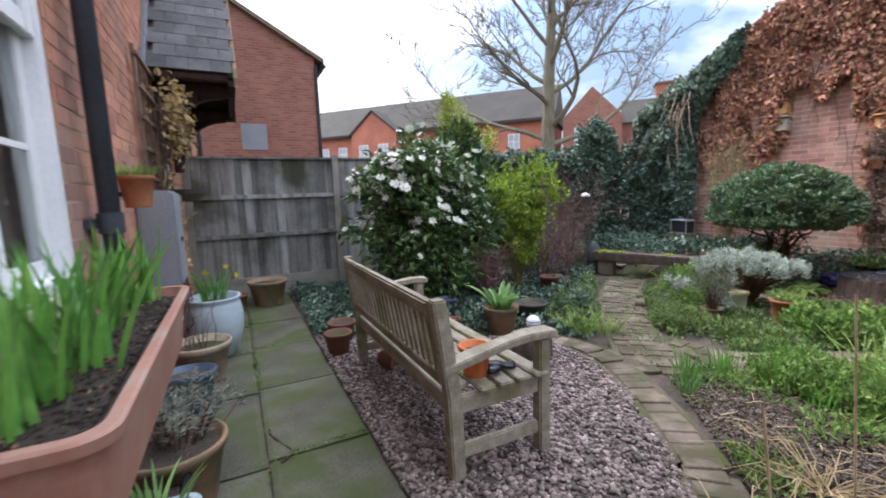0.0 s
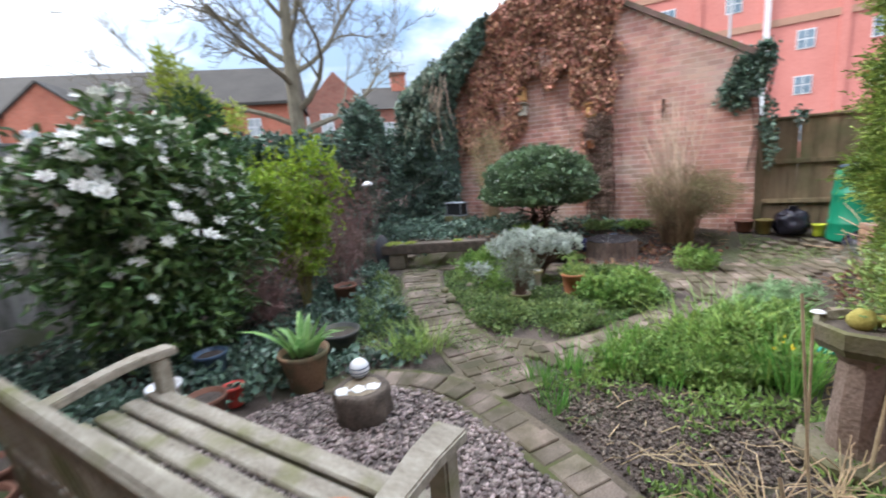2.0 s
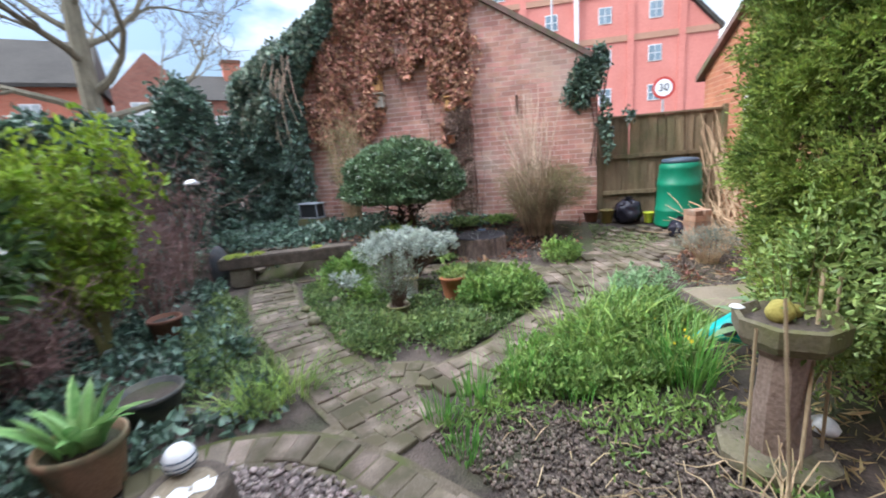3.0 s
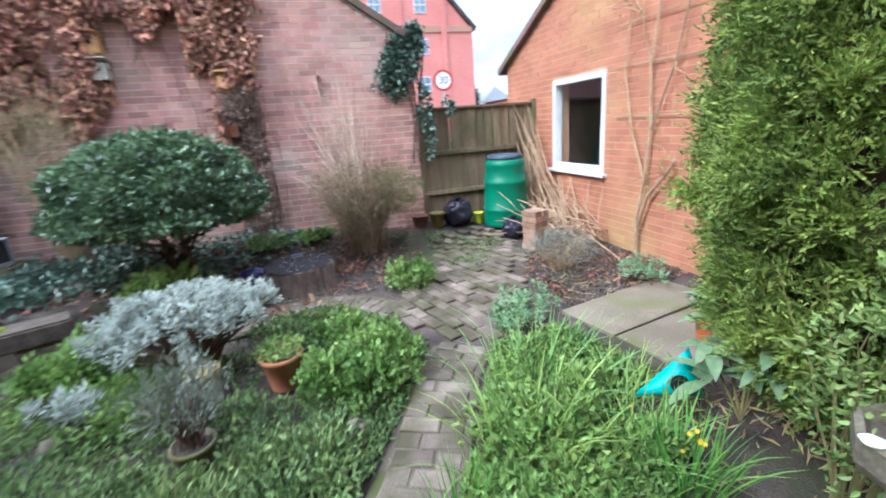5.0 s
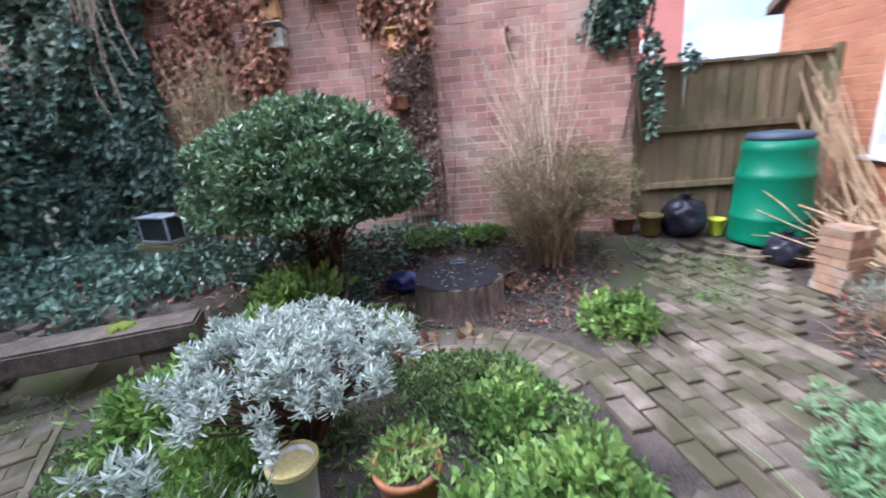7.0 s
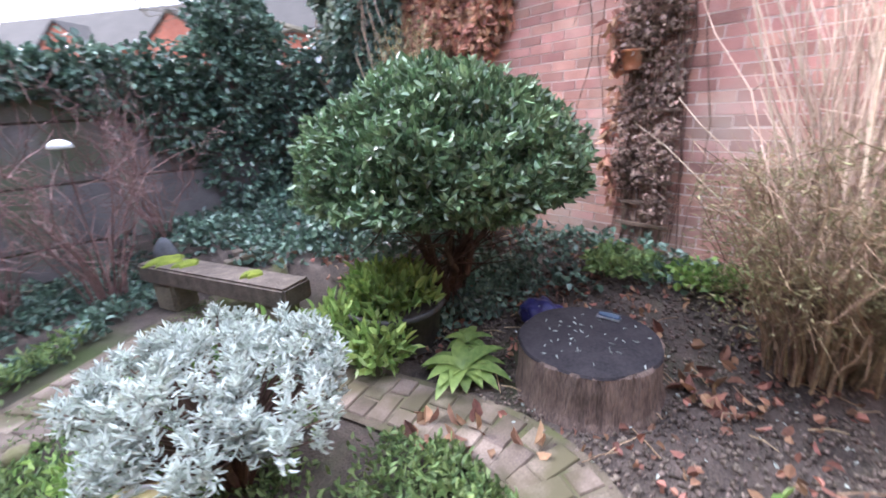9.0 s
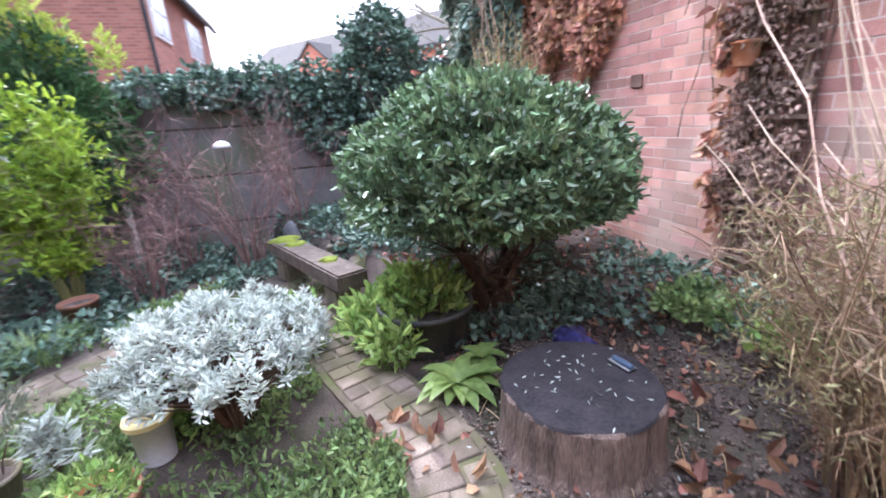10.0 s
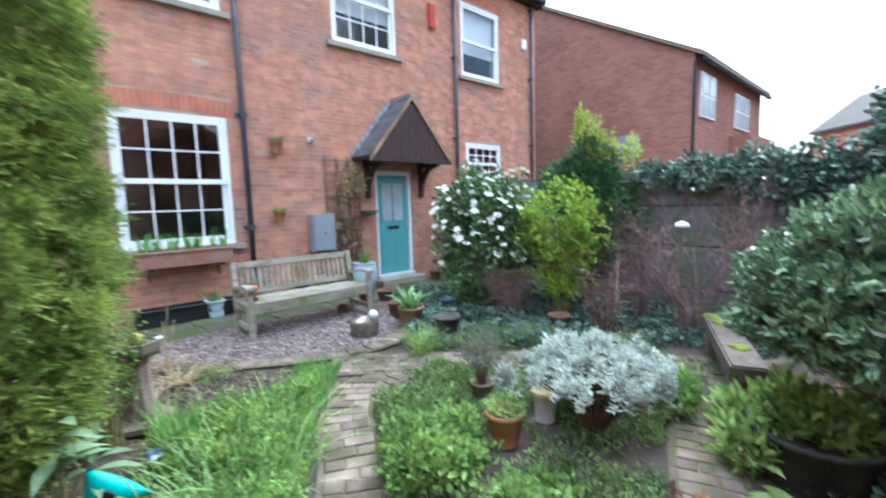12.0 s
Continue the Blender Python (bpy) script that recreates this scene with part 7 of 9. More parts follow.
twig_litter("twig_scatter", "pale fallen twigs on the shaded bed", EAST, 240, 80)
twig_litter("stalk_scatter", "dry stalks lying in the corner bed", SE, 200, 81)
twig_litter("front_stalk_scatter", "dry stalks on the front bed soil", FRONT, 60, 82, "straw", 0.12)


def clods(name, label, poly, n, seed, big=0.014):
    rg = np.random.default_rng(seed)
    g_ = scatter(poly, n, rg)
    sz = rg.uniform(0.003, big, (n, 1, 1)) * np.stack([rg.uniform(0.8, 1.4, n), rg.uniform(0.7, 1.1, n), rg.uniform(0.5, 0.9, n)], 1)[:, None, :]
    v_ = cube[None] * sz * (1 + rg.normal(0, 0.25, (n, 8, 3)))
    v_ = v_ + np.stack([g_[:, 0], g_[:, 1], lie(g_[:, 0], g_[:, 1]) - 0.004 + rg.uniform(0, 0.01, n)], 1)[:, None, :]
    ob = put(name, bulk(name, v_.reshape(-1, 3), (quad[None] + 8 * np.arange(n)[:, None, None]).reshape(-1, 4), M["clod"], True))
    tagged(ob, label, "soil", kind="stuff")


clods("front_clods", "crumbly dark clods on the front bed", FRONT, 7000, 90)
clods("east_clods", "crumbly clods and bits on the shaded bed", [(7.0, 1.6), (8.85, 1.2), (8.85, 4.2), (7.0, 4.2)], 8000, 91)
clods("corner_clods", "crumbly clods in the corner bed", SE, 5000, 92)
for k_, yj in enumerate((1.9, 2.8, 3.75, 4.65, 5.55)):
    cover("joint_moss", "moss and tiny weeds in the slab joints", [(HX + 0.02, yj - 0.012), (1.42, yj - 0.012 + 0.06), (1.42, yj + 0.016 + 0.06), (HX + 0.02, yj + 0.016)], 260, "herb", 300 + k_, 0.016, 0.009, 0.012, 0.5, 0.0, "moss")
cover("joint_moss", "moss and tiny weeds in the long slab joint", [(0.865, 1.0), (0.9, 1.0), (0.9, 6.8), (0.865, 6.8)], 700, "herb", 310, 0.018, 0.01, 0.014, 0.5, 0.0, "moss")
cover("path_moss", "moss and tiny weeds in the path joints", [(3.6, 2.6), (4.0, 2.6), (4.6, 3.4), (5.4, 4.2), (6.5, 4.9), (6.4, 5.4), (5.1, 4.5), (4.0, 3.4)], 2600, "herb", 311, 0.018, 0.011, 0.02, 0.5, 0.1, "moss")

# ---- leafy clumps ----
def clump(name, label, x, y, r_, h, n, key, seed, ln=0.07, wd=0.04, group="", category="plant"):
    rg = np.random.default_rng(seed)
    ob = plant(name, label, category, x, y, group=group)
    bits = [blob(int(n * 0.35), rg, (r_ * 0.95, r_ * 0.95, h * 0.45), 0.9, 2.8, 0.3, -0.35)]
    for _ in range(7):
        a_, q_, s_ = rg.uniform(0, math.tau), r_ * rg.uniform(0.2, 0.85), rg.uniform(0.25, 0.5)
        bp, bw_ = blob(int(n * 0.14), rg, (r_ * s_, r_ * s_, h * rg.uniform(0.3, 0.6)), 0.9, 3.0, 0.25, -0.5)
        bits.append((bp + np.array([[math.cos(a_) * q_, math.sin(a_) * q_, h * rg.uniform(0.0, 0.3)]]), bw_))
    p, w = np.concatenate([b_[0] for b_ in bits]), np.concatenate([b_[1] for b_ in bits])
    p[:, 2] = np.maximum(p[:, 2] + h * 0.25, 0.015)
    ln, wd = ln * 0.8, wd * 0.8
    foliage(ob, "foliage", [leaves(p, w * 0.7 + np.array([[0, 0, 0.4]]), ln, wd, rg, tilt=0.5)], L_[key])
    st = [[(0, 0, 0.0, 0.004), (*(q * np.array([0.6, 0.6, 0.6])), 0.003), (*q, 0.002)] for q in p[:: max(1, n // 40)]]
    foliage(ob, "branchwork", [tubes(st, 3)], M["twig_green"])
    return ob


def tuft(name, label, x, y, r_, n, h, w, key, seed, lean=0.4, bend=0.7, group="", category="grass", parent=None, z=0.0):
    rg = np.random.default_rng(seed)
    ob = parent or plant(name, label, category, x, y, group=group)
    a_, q = rg.uniform(0, math.tau, n), r_ * np.sqrt(rg.uniform(0, 1, n))
    pos = np.stack([np.cos(a_) * q, np.sin(a_) * q, np.full(n, z)], 1)
    way = np.stack([np.cos(a_), np.sin(a_), np.zeros(n)], 1)
    foliage(ob, "blade_growth", [blades(pos, h, w, rg, lean, bend, 5, way)], L_[key])
    return ob


clump("geranium_clump", "soft bright green leafy clump in the middle bed", 5.5, 2.26, 0.34, 0.27, 2900, "soft", 101, 0.06, 0.045)
clump("weed_clump", "bright green leafy weeds in the front bed", 4.75, 1.4, 0.4, 0.26, 2000, "soft", 201, 0.055, 0.03, "front bed weeds")
clump("weed_clump", "bright green leafy weeds in the front bed", 4.3, 1.55, 0.3, 0.2, 1200, "soft", 202, 0.05, 0.026, "front bed weeds")
clump("weed_clump", "bright green leafy weeds in the front bed", 5.2, 1.2, 0.26, 0.2, 1000, "soft", 203, 0.05, 0.026, "front bed weeds")
clump("geranium_clump", "soft bright green leafy clump beside the path", 6.22, 2.36, 0.24, 0.15, 1000, "soft", 102, 0.055, 0.04)
clump("herb_clump", "green leafy clump below the silver bush", 4.95, 2.6, 0.35, 0.13, 1500, "herb", 103, 0.05, 0.03)
clump("herb_clump", "green leafy clump at the tip of the middle bed", 4.75, 3.1, 0.3, 0.15, 1400, "herb", 104, 0.05, 0.022)
clump("herb_clump", "green leafy clump beside the old bucket", 5.7, 3.55, 0.34, 0.25, 1500, "soft", 105, 0.05, 0.025)
clump("fern_clump", "bright green leaves spilling over the path", 6.15, 4.05, 0.32, 0.35, 1700, "soft", 106, 0.07, 0.03)
clump("border_clump", "yellow-green leafy clump on the paving edge", 6.95, 1.6, 0.2, 0.24, 700, "soft", 107, 0.06, 0.045)
clump("ground_elder_clump", "low green leaves by the garage wall", 8.55, 3.0, 0.25, 0.14, 450, "herb", 108, 0.06, 0.05)
clump("ground_elder_clump", "low green leaves by the brick wall foot", 8.6, 2.45, 0.25, 0.12, 400, "soft", 109, 0.06, 0.05)
for i, (x, y, r_, h) in enumerate(((4.55, 1.65, 0.3, 0.4), (5.0, 1.35, 0.32, 0.38), (4.35, 1.25, 0.25, 0.33), (5.25, 1.1, 0.2, 0.28), (4.75, 1.0, 0.24, 0.26))):
    tuft("grass_tuft", "bright green arching grass in the front bed", x, y, r_, 80, h, 0.010, ("grass", "tulip")[i % 2], 120 + i, 0.5, 0.9, "front bed grass tufts")
for i, (x, y, h) in enumerate(((4.05, 2.05, 0.3), (3.95, 2.3, 0.22), (4.3, 2.05, 0.28), (3.75, 2.45, 0.16), (4.0, 1.75, 0.16), (3.5, 2.3, 0.12))):
    tuft("bulb_tuft", "upright green bulb leaves beside the path", x, y, 0.09, 60, h, 0.008, "daffodil", 130 + i, 0.2, 0.3, "bulb leaf tufts")
dt = tuft("daffodil_clump", "green daffodil leaves with small yellow flowers", 4.2, 1.12, 0.13, 110, 0.34, 0.011, "daffodil", 140, 0.3, 0.4, category="plant")
rng = np.random.default_rng(141)
fp = np.stack([rng.normal(0, 0.1, 6), rng.normal(0.05, 0.08, 6), rng.uniform(0.26, 0.36, 6)], 1)
fv, ff = flower(fp, np.tile([[0, 0.6, 0.4]], (6, 1)), 0.012, rng)
put("flower_cluster", bulk("flower_cluster", fv, ff, M["yellow_petal"]), dt, "small yellow flowers", kind="stuff")
for i, (x, y) in enumerate(((3.95, 3.45), (3.75, 3.55), (4.35, 4.2), (4.6, 4.45))):
    tuft("edge_grass", "green grass tuft at the path edge", x, y, 0.16, 120, 0.22, 0.007, "grass" if i < 2 else "herb", 150 + i, 0.5, 0.8, "path edge grass")


def rosette(name, label, x, y, n, ln, wd, key, seed, rise=0.35, z=None):
    """Broad leaves in a low rosette."""
    rg = np.random.default_rng(seed)
    ob = plant(name, label, "plant", x, y, z)
    for i in range(n):
        a_ = i * 2.4 + rg.normal(0, 0.2)
        l_ = ln * rg.uniform(0.7, 1.1)
        q = bmesh.new()
        cols = []
        for k_ in range(7):
            s = k_ / 6
            wv = wd * math.sin(math.pi * min(1, 0.08 + s * 0.92)) ** 0.7 * (0.75 + 0.25 * (1 - s)) + 0.002
            cx, cz = l_ * s, l_ * (rise * 2.2 * s - rise * 2.4 * s * s) + 0.02
            cols.append([q.verts.new((cx, -wv / 2, cz + wv * 0.22)), q.verts.new((cx, 0, cz)), q.verts.new((cx, wv / 2, cz + wv * 0.22))])
        for c0, c1 in zip(cols, cols[1:]):
            q.faces.new((c0[0], c1[0], c1[1], c0[1]))
            q.faces.new((c0[1], c1[1], c1[2], c0[2]))
        part("leaf", q, L_[key], ob, smooth=True, m=pose(0, 0, 0.01, 0, rg.uniform(-25, 5) * (1 - i / n), math.degrees(a_)))
    return ob


rosette("foxglove_rosette", "broad green leaf rosette beside the stump", 7.1, 3.13, 24, 0.25, 0.1, "soft", 160, 0.28)
rosette("foxglove_rosette", "small broad-leaved rosette by the stump", 7.3, 3.3, 14, 0.17, 0.07, "soft", 161)
sg_ = plant("sage_plant", "large-leaved pale green plant beside the conifer", "plant", 4.42, 0.55)
rng = np.random.default_rng(162)
for k_, (dx, dy, h) in enumerate(((0, 0, 0.6), (0.16, 0.02, 0.56), (-0.14, 0.05, 0.5), (0.08, 0.14, 0.36), (0.02, -0.12, 0.48))):
    st = [[(0, 0, 0, 0.008), (dx * 0.6, dy * 0.6, h * 0.6, 0.006), (dx, dy, h, 0.004)]]
    foliage(sg_, "stem", [tubes(st, 5)], M["twig_green"])
    for i in range(9):
        a_ = i * 2.4 + k_
        l_ = rng.uniform(0.15, 0.25)
        q = bmesh.new()
        cols = []
        for m_ in range(6):
            s = m_ / 5
            wv = 0.07 * math.sin(math.pi * min(1, 0.06 + s * 0.94)) + 0.002
            cols.append([q.verts.new((l_ * s, -wv / 2, 0.02 * s - 0.08 * s * s + wv * 0.2)), q.verts.new((l_ * s, 0, 0.02 * s - 0.08 * s * s)), q.verts.new((l_ * s, wv / 2, 0.02 * s - 0.08 * s * s + wv * 0.2))])
        for c0, c1 in zip(cols, cols[1:]):
            q.faces.new((c0[0], c1[0], c1[1], c0[1]))
            q.faces.new((c0[1], c1[1], c1[2], c0[2]))
        part("leaf", q, L_["sage"], sg_, smooth=True, m=pose(dx, dy, h * rng.uniform(0.55, 1.0), 0, rng.uniform(-35, 10), math.degrees(a_)))
for x, y, r_, h, n in ((5.95, 0.93, 0.2, 0.14, 40), (5.8, 1.1, 0.14, 0.12, 22), (6.1, -0.3, 0.16, 0.2, 24)):
    rg = np.random.default_rng(int(x * 91))
    ob = plant("silver_groundcover", "low silver-green felted plant on the paving", "plant", x, y, group="silver groundcover")
    felted(ob, rg, [(rg.normal(0, r_ * 0.55), rg.normal(0, r_ * 0.55), h * rg.uniform(0.4, 1)) for _ in range(n)], 0.05, "sage", 16, 0.05, 0.016)
rng = np.random.default_rng(170)
db = plant("dry_lavender", "grey dry lavender bush in the corner bed", "shrub", 6.72, 0.1)
stems = fan_stems(rng, 90, 0.36, 0.34, 0.004, 0.1)
foliage(db, "branchwork", [tubes(stems, 3)], M["twig_tan"])
p, w = blob(1300, rng, (0.38, 0.36, 0.2), 0.4, 3, 0.3, -0.2)
foliage(db, "foliage", [leaves(p + np.array([[0, 0, 0.2]]), w * 0.4 + np.array([[0, 0, 0.6]]), 0.05, 0.006, rng)], L_["lavender"])
for i, (x, y, r_, n) in enumerate(((3.05, 1.35, 0.3, 44), (2.45, 1.35, 0.22, 26), (3.3, 1.1, 0.22, 20))):
    rg = np.random.default_rng(180 + i)
    ob = plant("dead_grass", "pale dead grass lying in a loose tangle", "grass", x, y, group="dead grass tangles")
    ps = []
    for k_ in range(n):
        a_ = rg.uniform(0, math.tau)
        l_ = rg.uniform(0.25, 0.6)
        ps.append([(math.cos(a_) * l_ * s * (1 - 0.2 * s) + rg.normal(0, 0.01), math.sin(a_) * l_ * s + rg.normal(0, 0.01), 0.02 + 0.35 * l_ * math.sin(s * 2.7) * rg.uniform(0.4, 1), 0.0035 * (1 - 0.5 * s)) for s in np.linspace(0, 1, 6)])
    foliage(ob, "stalk_growth", [tubes(ps, 4)], M["straw"])
rng = np.random.default_rng(190)
bg = plant("brown_grasses", "tall tan dry stems beside the clipped bush", "shrub", 8.15, 4.75)
foliage(bg, "branchwork", [tubes(fan_stems(rng, 70, 0.38, 1.75, 0.007, 0.15, kink=0.1), 4)], M["twig_tan"])
p, w = blob(900, rng, (0.35, 0.35, 0.6), 0.5, 3, 0.3)
foliage(bg, "foliage", [leaves(p + np.array([[0, 0, 1.1]]), w * 0.3 + np.array([[0, 0, 0.6]]), 0.06, 0.014, rng)], L_["brush"])

# ---- bench ----
bench = thing("garden_bench", "weathered grey-brown slatted wooden garden bench on gravel", "bench", pose(0, 0, 0.012))
B0, B1 = 2.19, 3.91
for y in (B0 + 0.01, B1 - 0.08):
    q = bmesh.new()
    pr = [(1.655, 0), (1.725, 0), (1.715, 0.42), (1.645, 0.9), (1.575, 0.9), (1.64, 0.42)]
    prism(pr, y, y + 0.07, axis="y", bm=q)
    bmesh.ops.bevel(q, geom=list(q.edges), offset=0.008, segments=2, affect="EDGES")
    part("back_leg", q, M["bench"], bench)
    part("front_leg", box(2.17, y, 0, 2.24, y + 0.07, 0.62, 0.008), M["bench"], bench)
    part("side_rail", box(1.71, y + 0.02, 0.33, 2.18, y + 0.055, 0.42, 0.006), M["bench"], bench)
    part("stretcher", box(1.70, y + 0.02, 0.10, 2.18, y + 0.055, 0.17, 0.006), M["bench"], bench)
    q = bmesh.new()
    yc = y + 0.035
    prof = [(1.62, 0.565, 0.045), (1.8, 0.60, 0.05), (1.98, 0.63, 0.04), (2.12, 0.645, 0.05), (2.26, 0.64, 0.056), (2.275, 0.635, 0.05)]
    ring = [[q.verts.new((x, yc + sgn * w_, z + dz)) for sgn, dz in ((-1, -0.02), (1, -0.02), (1, 0.02), (-1, 0.02))] for x, z, w_ in prof]
    for r0, r1 in zip(ring, ring[1:]):
        for i in range(4):
            q.faces.new((r0[i], r0[(i + 1) % 4], r1[(i + 1) % 4], r1[i]))
    q.faces.new(ring[0][::-1])
    q.faces.new(ring[-1])
    bmesh.ops.recalc_face_normals(q, faces=q.faces)
    bmesh.ops.bevel(q, geom=list(q.edges), offset=0.006, segments=2, affect="EDGES")
    part("armrest", q, M["bench"], bench)
part("front_rail", box(2.185, B0 + 0.08, 0.32, 2.222, B1 - 0.08, 0.42, 0.006), M["bench"], bench)
part("rear_rail", box(1.66, B0 + 0.08, 0.33, 1.70, B1 - 0.08, 0.42, 0.006), M["bench"], bench)
for i in range(5):
    x = 1.70 + i * 0.108
    part("seat_slat", box(x, B0 - 0.005 if i else B0 + 0.08, 0.424, x + 0.085, B1 + 0.005 if i else B1 - 0.08, 0.447, 0.006), M["bench"], bench)
tilt = Matrix.Translation((1.665, 0, 0.42)) @ Matrix.Rotation(radians(-9.2), 4, "Y")
part("top_rail", box(-0.02, B0 + 0.08, 0.39, 0.025, B1 - 0.08, 0.475, 0.01, m=tilt), M["bench"], bench)
part("lower_back_rail", box(-0.02, B0 + 0.08, 0.05, 0.022, B1 - 0.08, 0.115, 0.006, m=tilt), M["bench"], bench)
ns = 20
for i in range(ns):
    y = B0 + 0.11 + i * (B1 - B0 - 0.27) / (ns - 1)
    part("back_slat", box(-0.008, y + 0.004, 0.11, 0.01, y + 0.044, 0.395, 0.003, m=tilt), M["bench"], bench)
bp1 = thing("orange_pot", "orange plastic plant pot standing on the bench", "plant pot", pose(1.87, 2.35, 0.46))
part("pot", lathe(pot_profile(0.085, 0.155)[:-2] + [(0.05, 0.012), (0.0, 0.012)], 32), M["orange_plastic"], bp1, smooth=True)
part("soil", lathe([(0.07, 0.118), (0.04, 0.124), (0.0, 0.125)], 20, 0.1), M["compost"], bp1)
gl = thing("garden_gloves", "black work gloves dropped on the bench seat", "gloves", pose(1.96, 2.31, 0.46))
q = bmesh.new()
for dx, dy, a, l_ in ((0, 0, 20, 0.12), (0.04, 0.05, -30, 0.1)):
    bmesh.ops.create_uvsphere(q, u_segments=10, v_segments=6, radius=1.0, matrix=Matrix.Translation((dx, dy, 0.02)) @ Matrix.Rotation(radians(a), 4, "Z") @ Matrix.Diagonal((l_ * 0.5, 0.035, 0.018, 1)))
    for f_ in range(4):
        bmesh.ops.create_uvsphere(q, u_segments=8, v_segments=5, radius=1.0, matrix=Matrix.Translation((dx, dy, 0.016)) @ Matrix.Rotation(radians(a + (f_ - 1.5) * 13), 4, "Z") @ Matrix.Translation((l_ * 0.75, 0, 0)) @ Matrix.Diagonal((0.035, 0.009, 0.009, 1)))
part("glove_pair", q, M["black_bag"], gl, smooth=True)

# ---- window trough with daffodils ----
tg = thing("window_trough", "long terracotta plastic trough of daffodil leaves under the window", "planter", pose(0, 0, 0))
T0, T1, TX0, TX1, TZ0, TZ1 = 1.32, 2.56, 0.34, 0.63, 0.82, 1.045
q = bmesh.new()


def rrect(x0, x1, y0, y1, r_, z, n=5):
    pts = []
    for cx, cy, a0 in ((x1 - r_, y1 - r_, 0), (x0 + r_, y1 - r_, 90), (x0 + r_, y0 + r_, 180), (x1 - r_, y0 + r_, 270)):
        for i in range(n + 1):
            a_ = radians(a0 + 90 * i / n)
            pts.append((cx + r_ * math.cos(a_), cy + r_ * math.sin(a_), z))
    return pts


def skin(q, rings, cap=True):
    vv = [[q.verts.new(p) for p in r_] for r_ in rings]
    for a_, b_ in zip(vv, vv[1:]):
        for i in range(len(a_)):
            j = (i + 1) % len(a_)
            q.faces.new((a_[i], a_[j], b_[j], b_[i]))
    if cap:
        q.faces.new(vv[0][::-1])
        q.faces.new(vv[-1])
    bmesh.ops.recalc_face_normals(q, faces=q.faces)
    return q


def trough_rings(x0, x1, y0, y1, z0, z1, rim=0.025):
    t_ = 0.03
    return [rrect(x0 + t_, x1 - t_, y0 + t_, y1 - t_, 0.03, z0), rrect(x0 + 0.008, x1 - 0.008, y0 + 0.008, y1 - 0.008, 0.05, z1 - rim), rrect(x0 - 0.012, x1 + 0.012, y0 - 0.012, y1 + 0.012, 0.06, z1 - rim),
            rrect(x0 - 0.014, x1 + 0.014, y0 - 0.014, y1 + 0.014, 0.06, z1 - 0.005), rrect(x0 - 0.008, x1 + 0.008, y0 - 0.008, y1 + 0.008, 0.055, z1), rrect(x0 + 0.012, x1 - 0.012, y0 + 0.012, y1 - 0.012, 0.045, z1),
            rrect(x0 + 0.02, x1 - 0.02, y0 + 0.02, y1 - 0.02, 0.04, z1 - 0.05)]


part("trough_body", skin(q, trough_rings(TX0, TX1, T0, T1, TZ0, TZ1)), M["trough"], tg, smooth=False)
part("soil", box(TX0 + 0.04, T0 + 0.04, TZ1 - 0.07, TX1 - 0.04, T1 - 0.04, TZ1 - 0.035, 0.01), M["compost"], tg)
rng = np.random.default_rng(200)
for i in range(7):
    y = T0 + 0.13 + i * 0.165 + rng.normal(0, 0.025)
    x = TX0 + 0.145 + rng.normal(0, 0.035)
    n = 26
    pos = np.stack([x + rng.normal(0, 0.022, n), y + rng.normal(0, 0.026, n), np.full(n, TZ1 - 0.04)], 1)
    foliage(tg, "blade_growth", [blades(pos, 0.275, 0.018, rng, 0.28, 0.3, 6)], L_["daffodil"])
pos = np.column_stack([scatter([(TX0 + 0.05, T0 + 0.05), (TX1 - 0.05, T0 + 0.05), (TX1 - 0.05, T1 - 0.05), (TX0 + 0.05, T1 - 0.05)], 160, rng), np.full(160, TZ1 - 0.03)])
foliage(tg, "seedling_growth", [leaves(pos, np.tile([[0, 0, 0.3]], (160, 1)), 0.011, 0.008, rng)], L_["litter"])
n = 900
g_ = scatter([(TX0 + 0.045, T0 + 0.045), (TX1 - 0.045, T0 + 0.045), (TX1 - 0.045, T1 - 0.045), (TX0 + 0.045, T1 - 0.045)], n, rng)
sz = rng.uniform(0.003, 0.011, (n, 1, 1)) * rng.uniform(0.6, 1.3, (n, 1, 3))
v_ = cube[None] * sz * (1 + rng.normal(0, 0.25, (n, 8, 3))) + np.column_stack([g_, np.full(n, TZ1 - 0.035)])[:, None, :]
put("crumb_layer", bulk("crumb_layer", v_.reshape(-1, 3), (quad[None] + 8 * np.arange(n)[:, None, None]).reshape(-1, 4), M["compost"], True), tg, "crumbly bark and compost", kind="stuff")
for y in (1.5, 2.4):
    part("bracket", box(HX + 0.002, y - 0.015, TZ0 - 0.05, TX1 - 0.05, y + 0.015, TZ0 - 0.003), M["black"], tg)
    part("bracket_stay", box(HX + 0.002, y - 0.012, TZ0 - 0.22, HX + 0.02, y + 0.012, TZ0 - 0.05), M["black"], tg)
blk = thing("black_trough", "long black plastic trough standing under the window", "planter", pose(0, 0, 0))
part("trough_body", skin(bmesh.new(), trough_rings(HX + 0.03, 0.56, 1.25, 2.62, 0.005, 0.24)), M["black"], blk)
part("soil", box(HX + 0.05, 1.28, 0.1, 0.54, 2.59, 0.2, 0.01), M["soil"], blk)


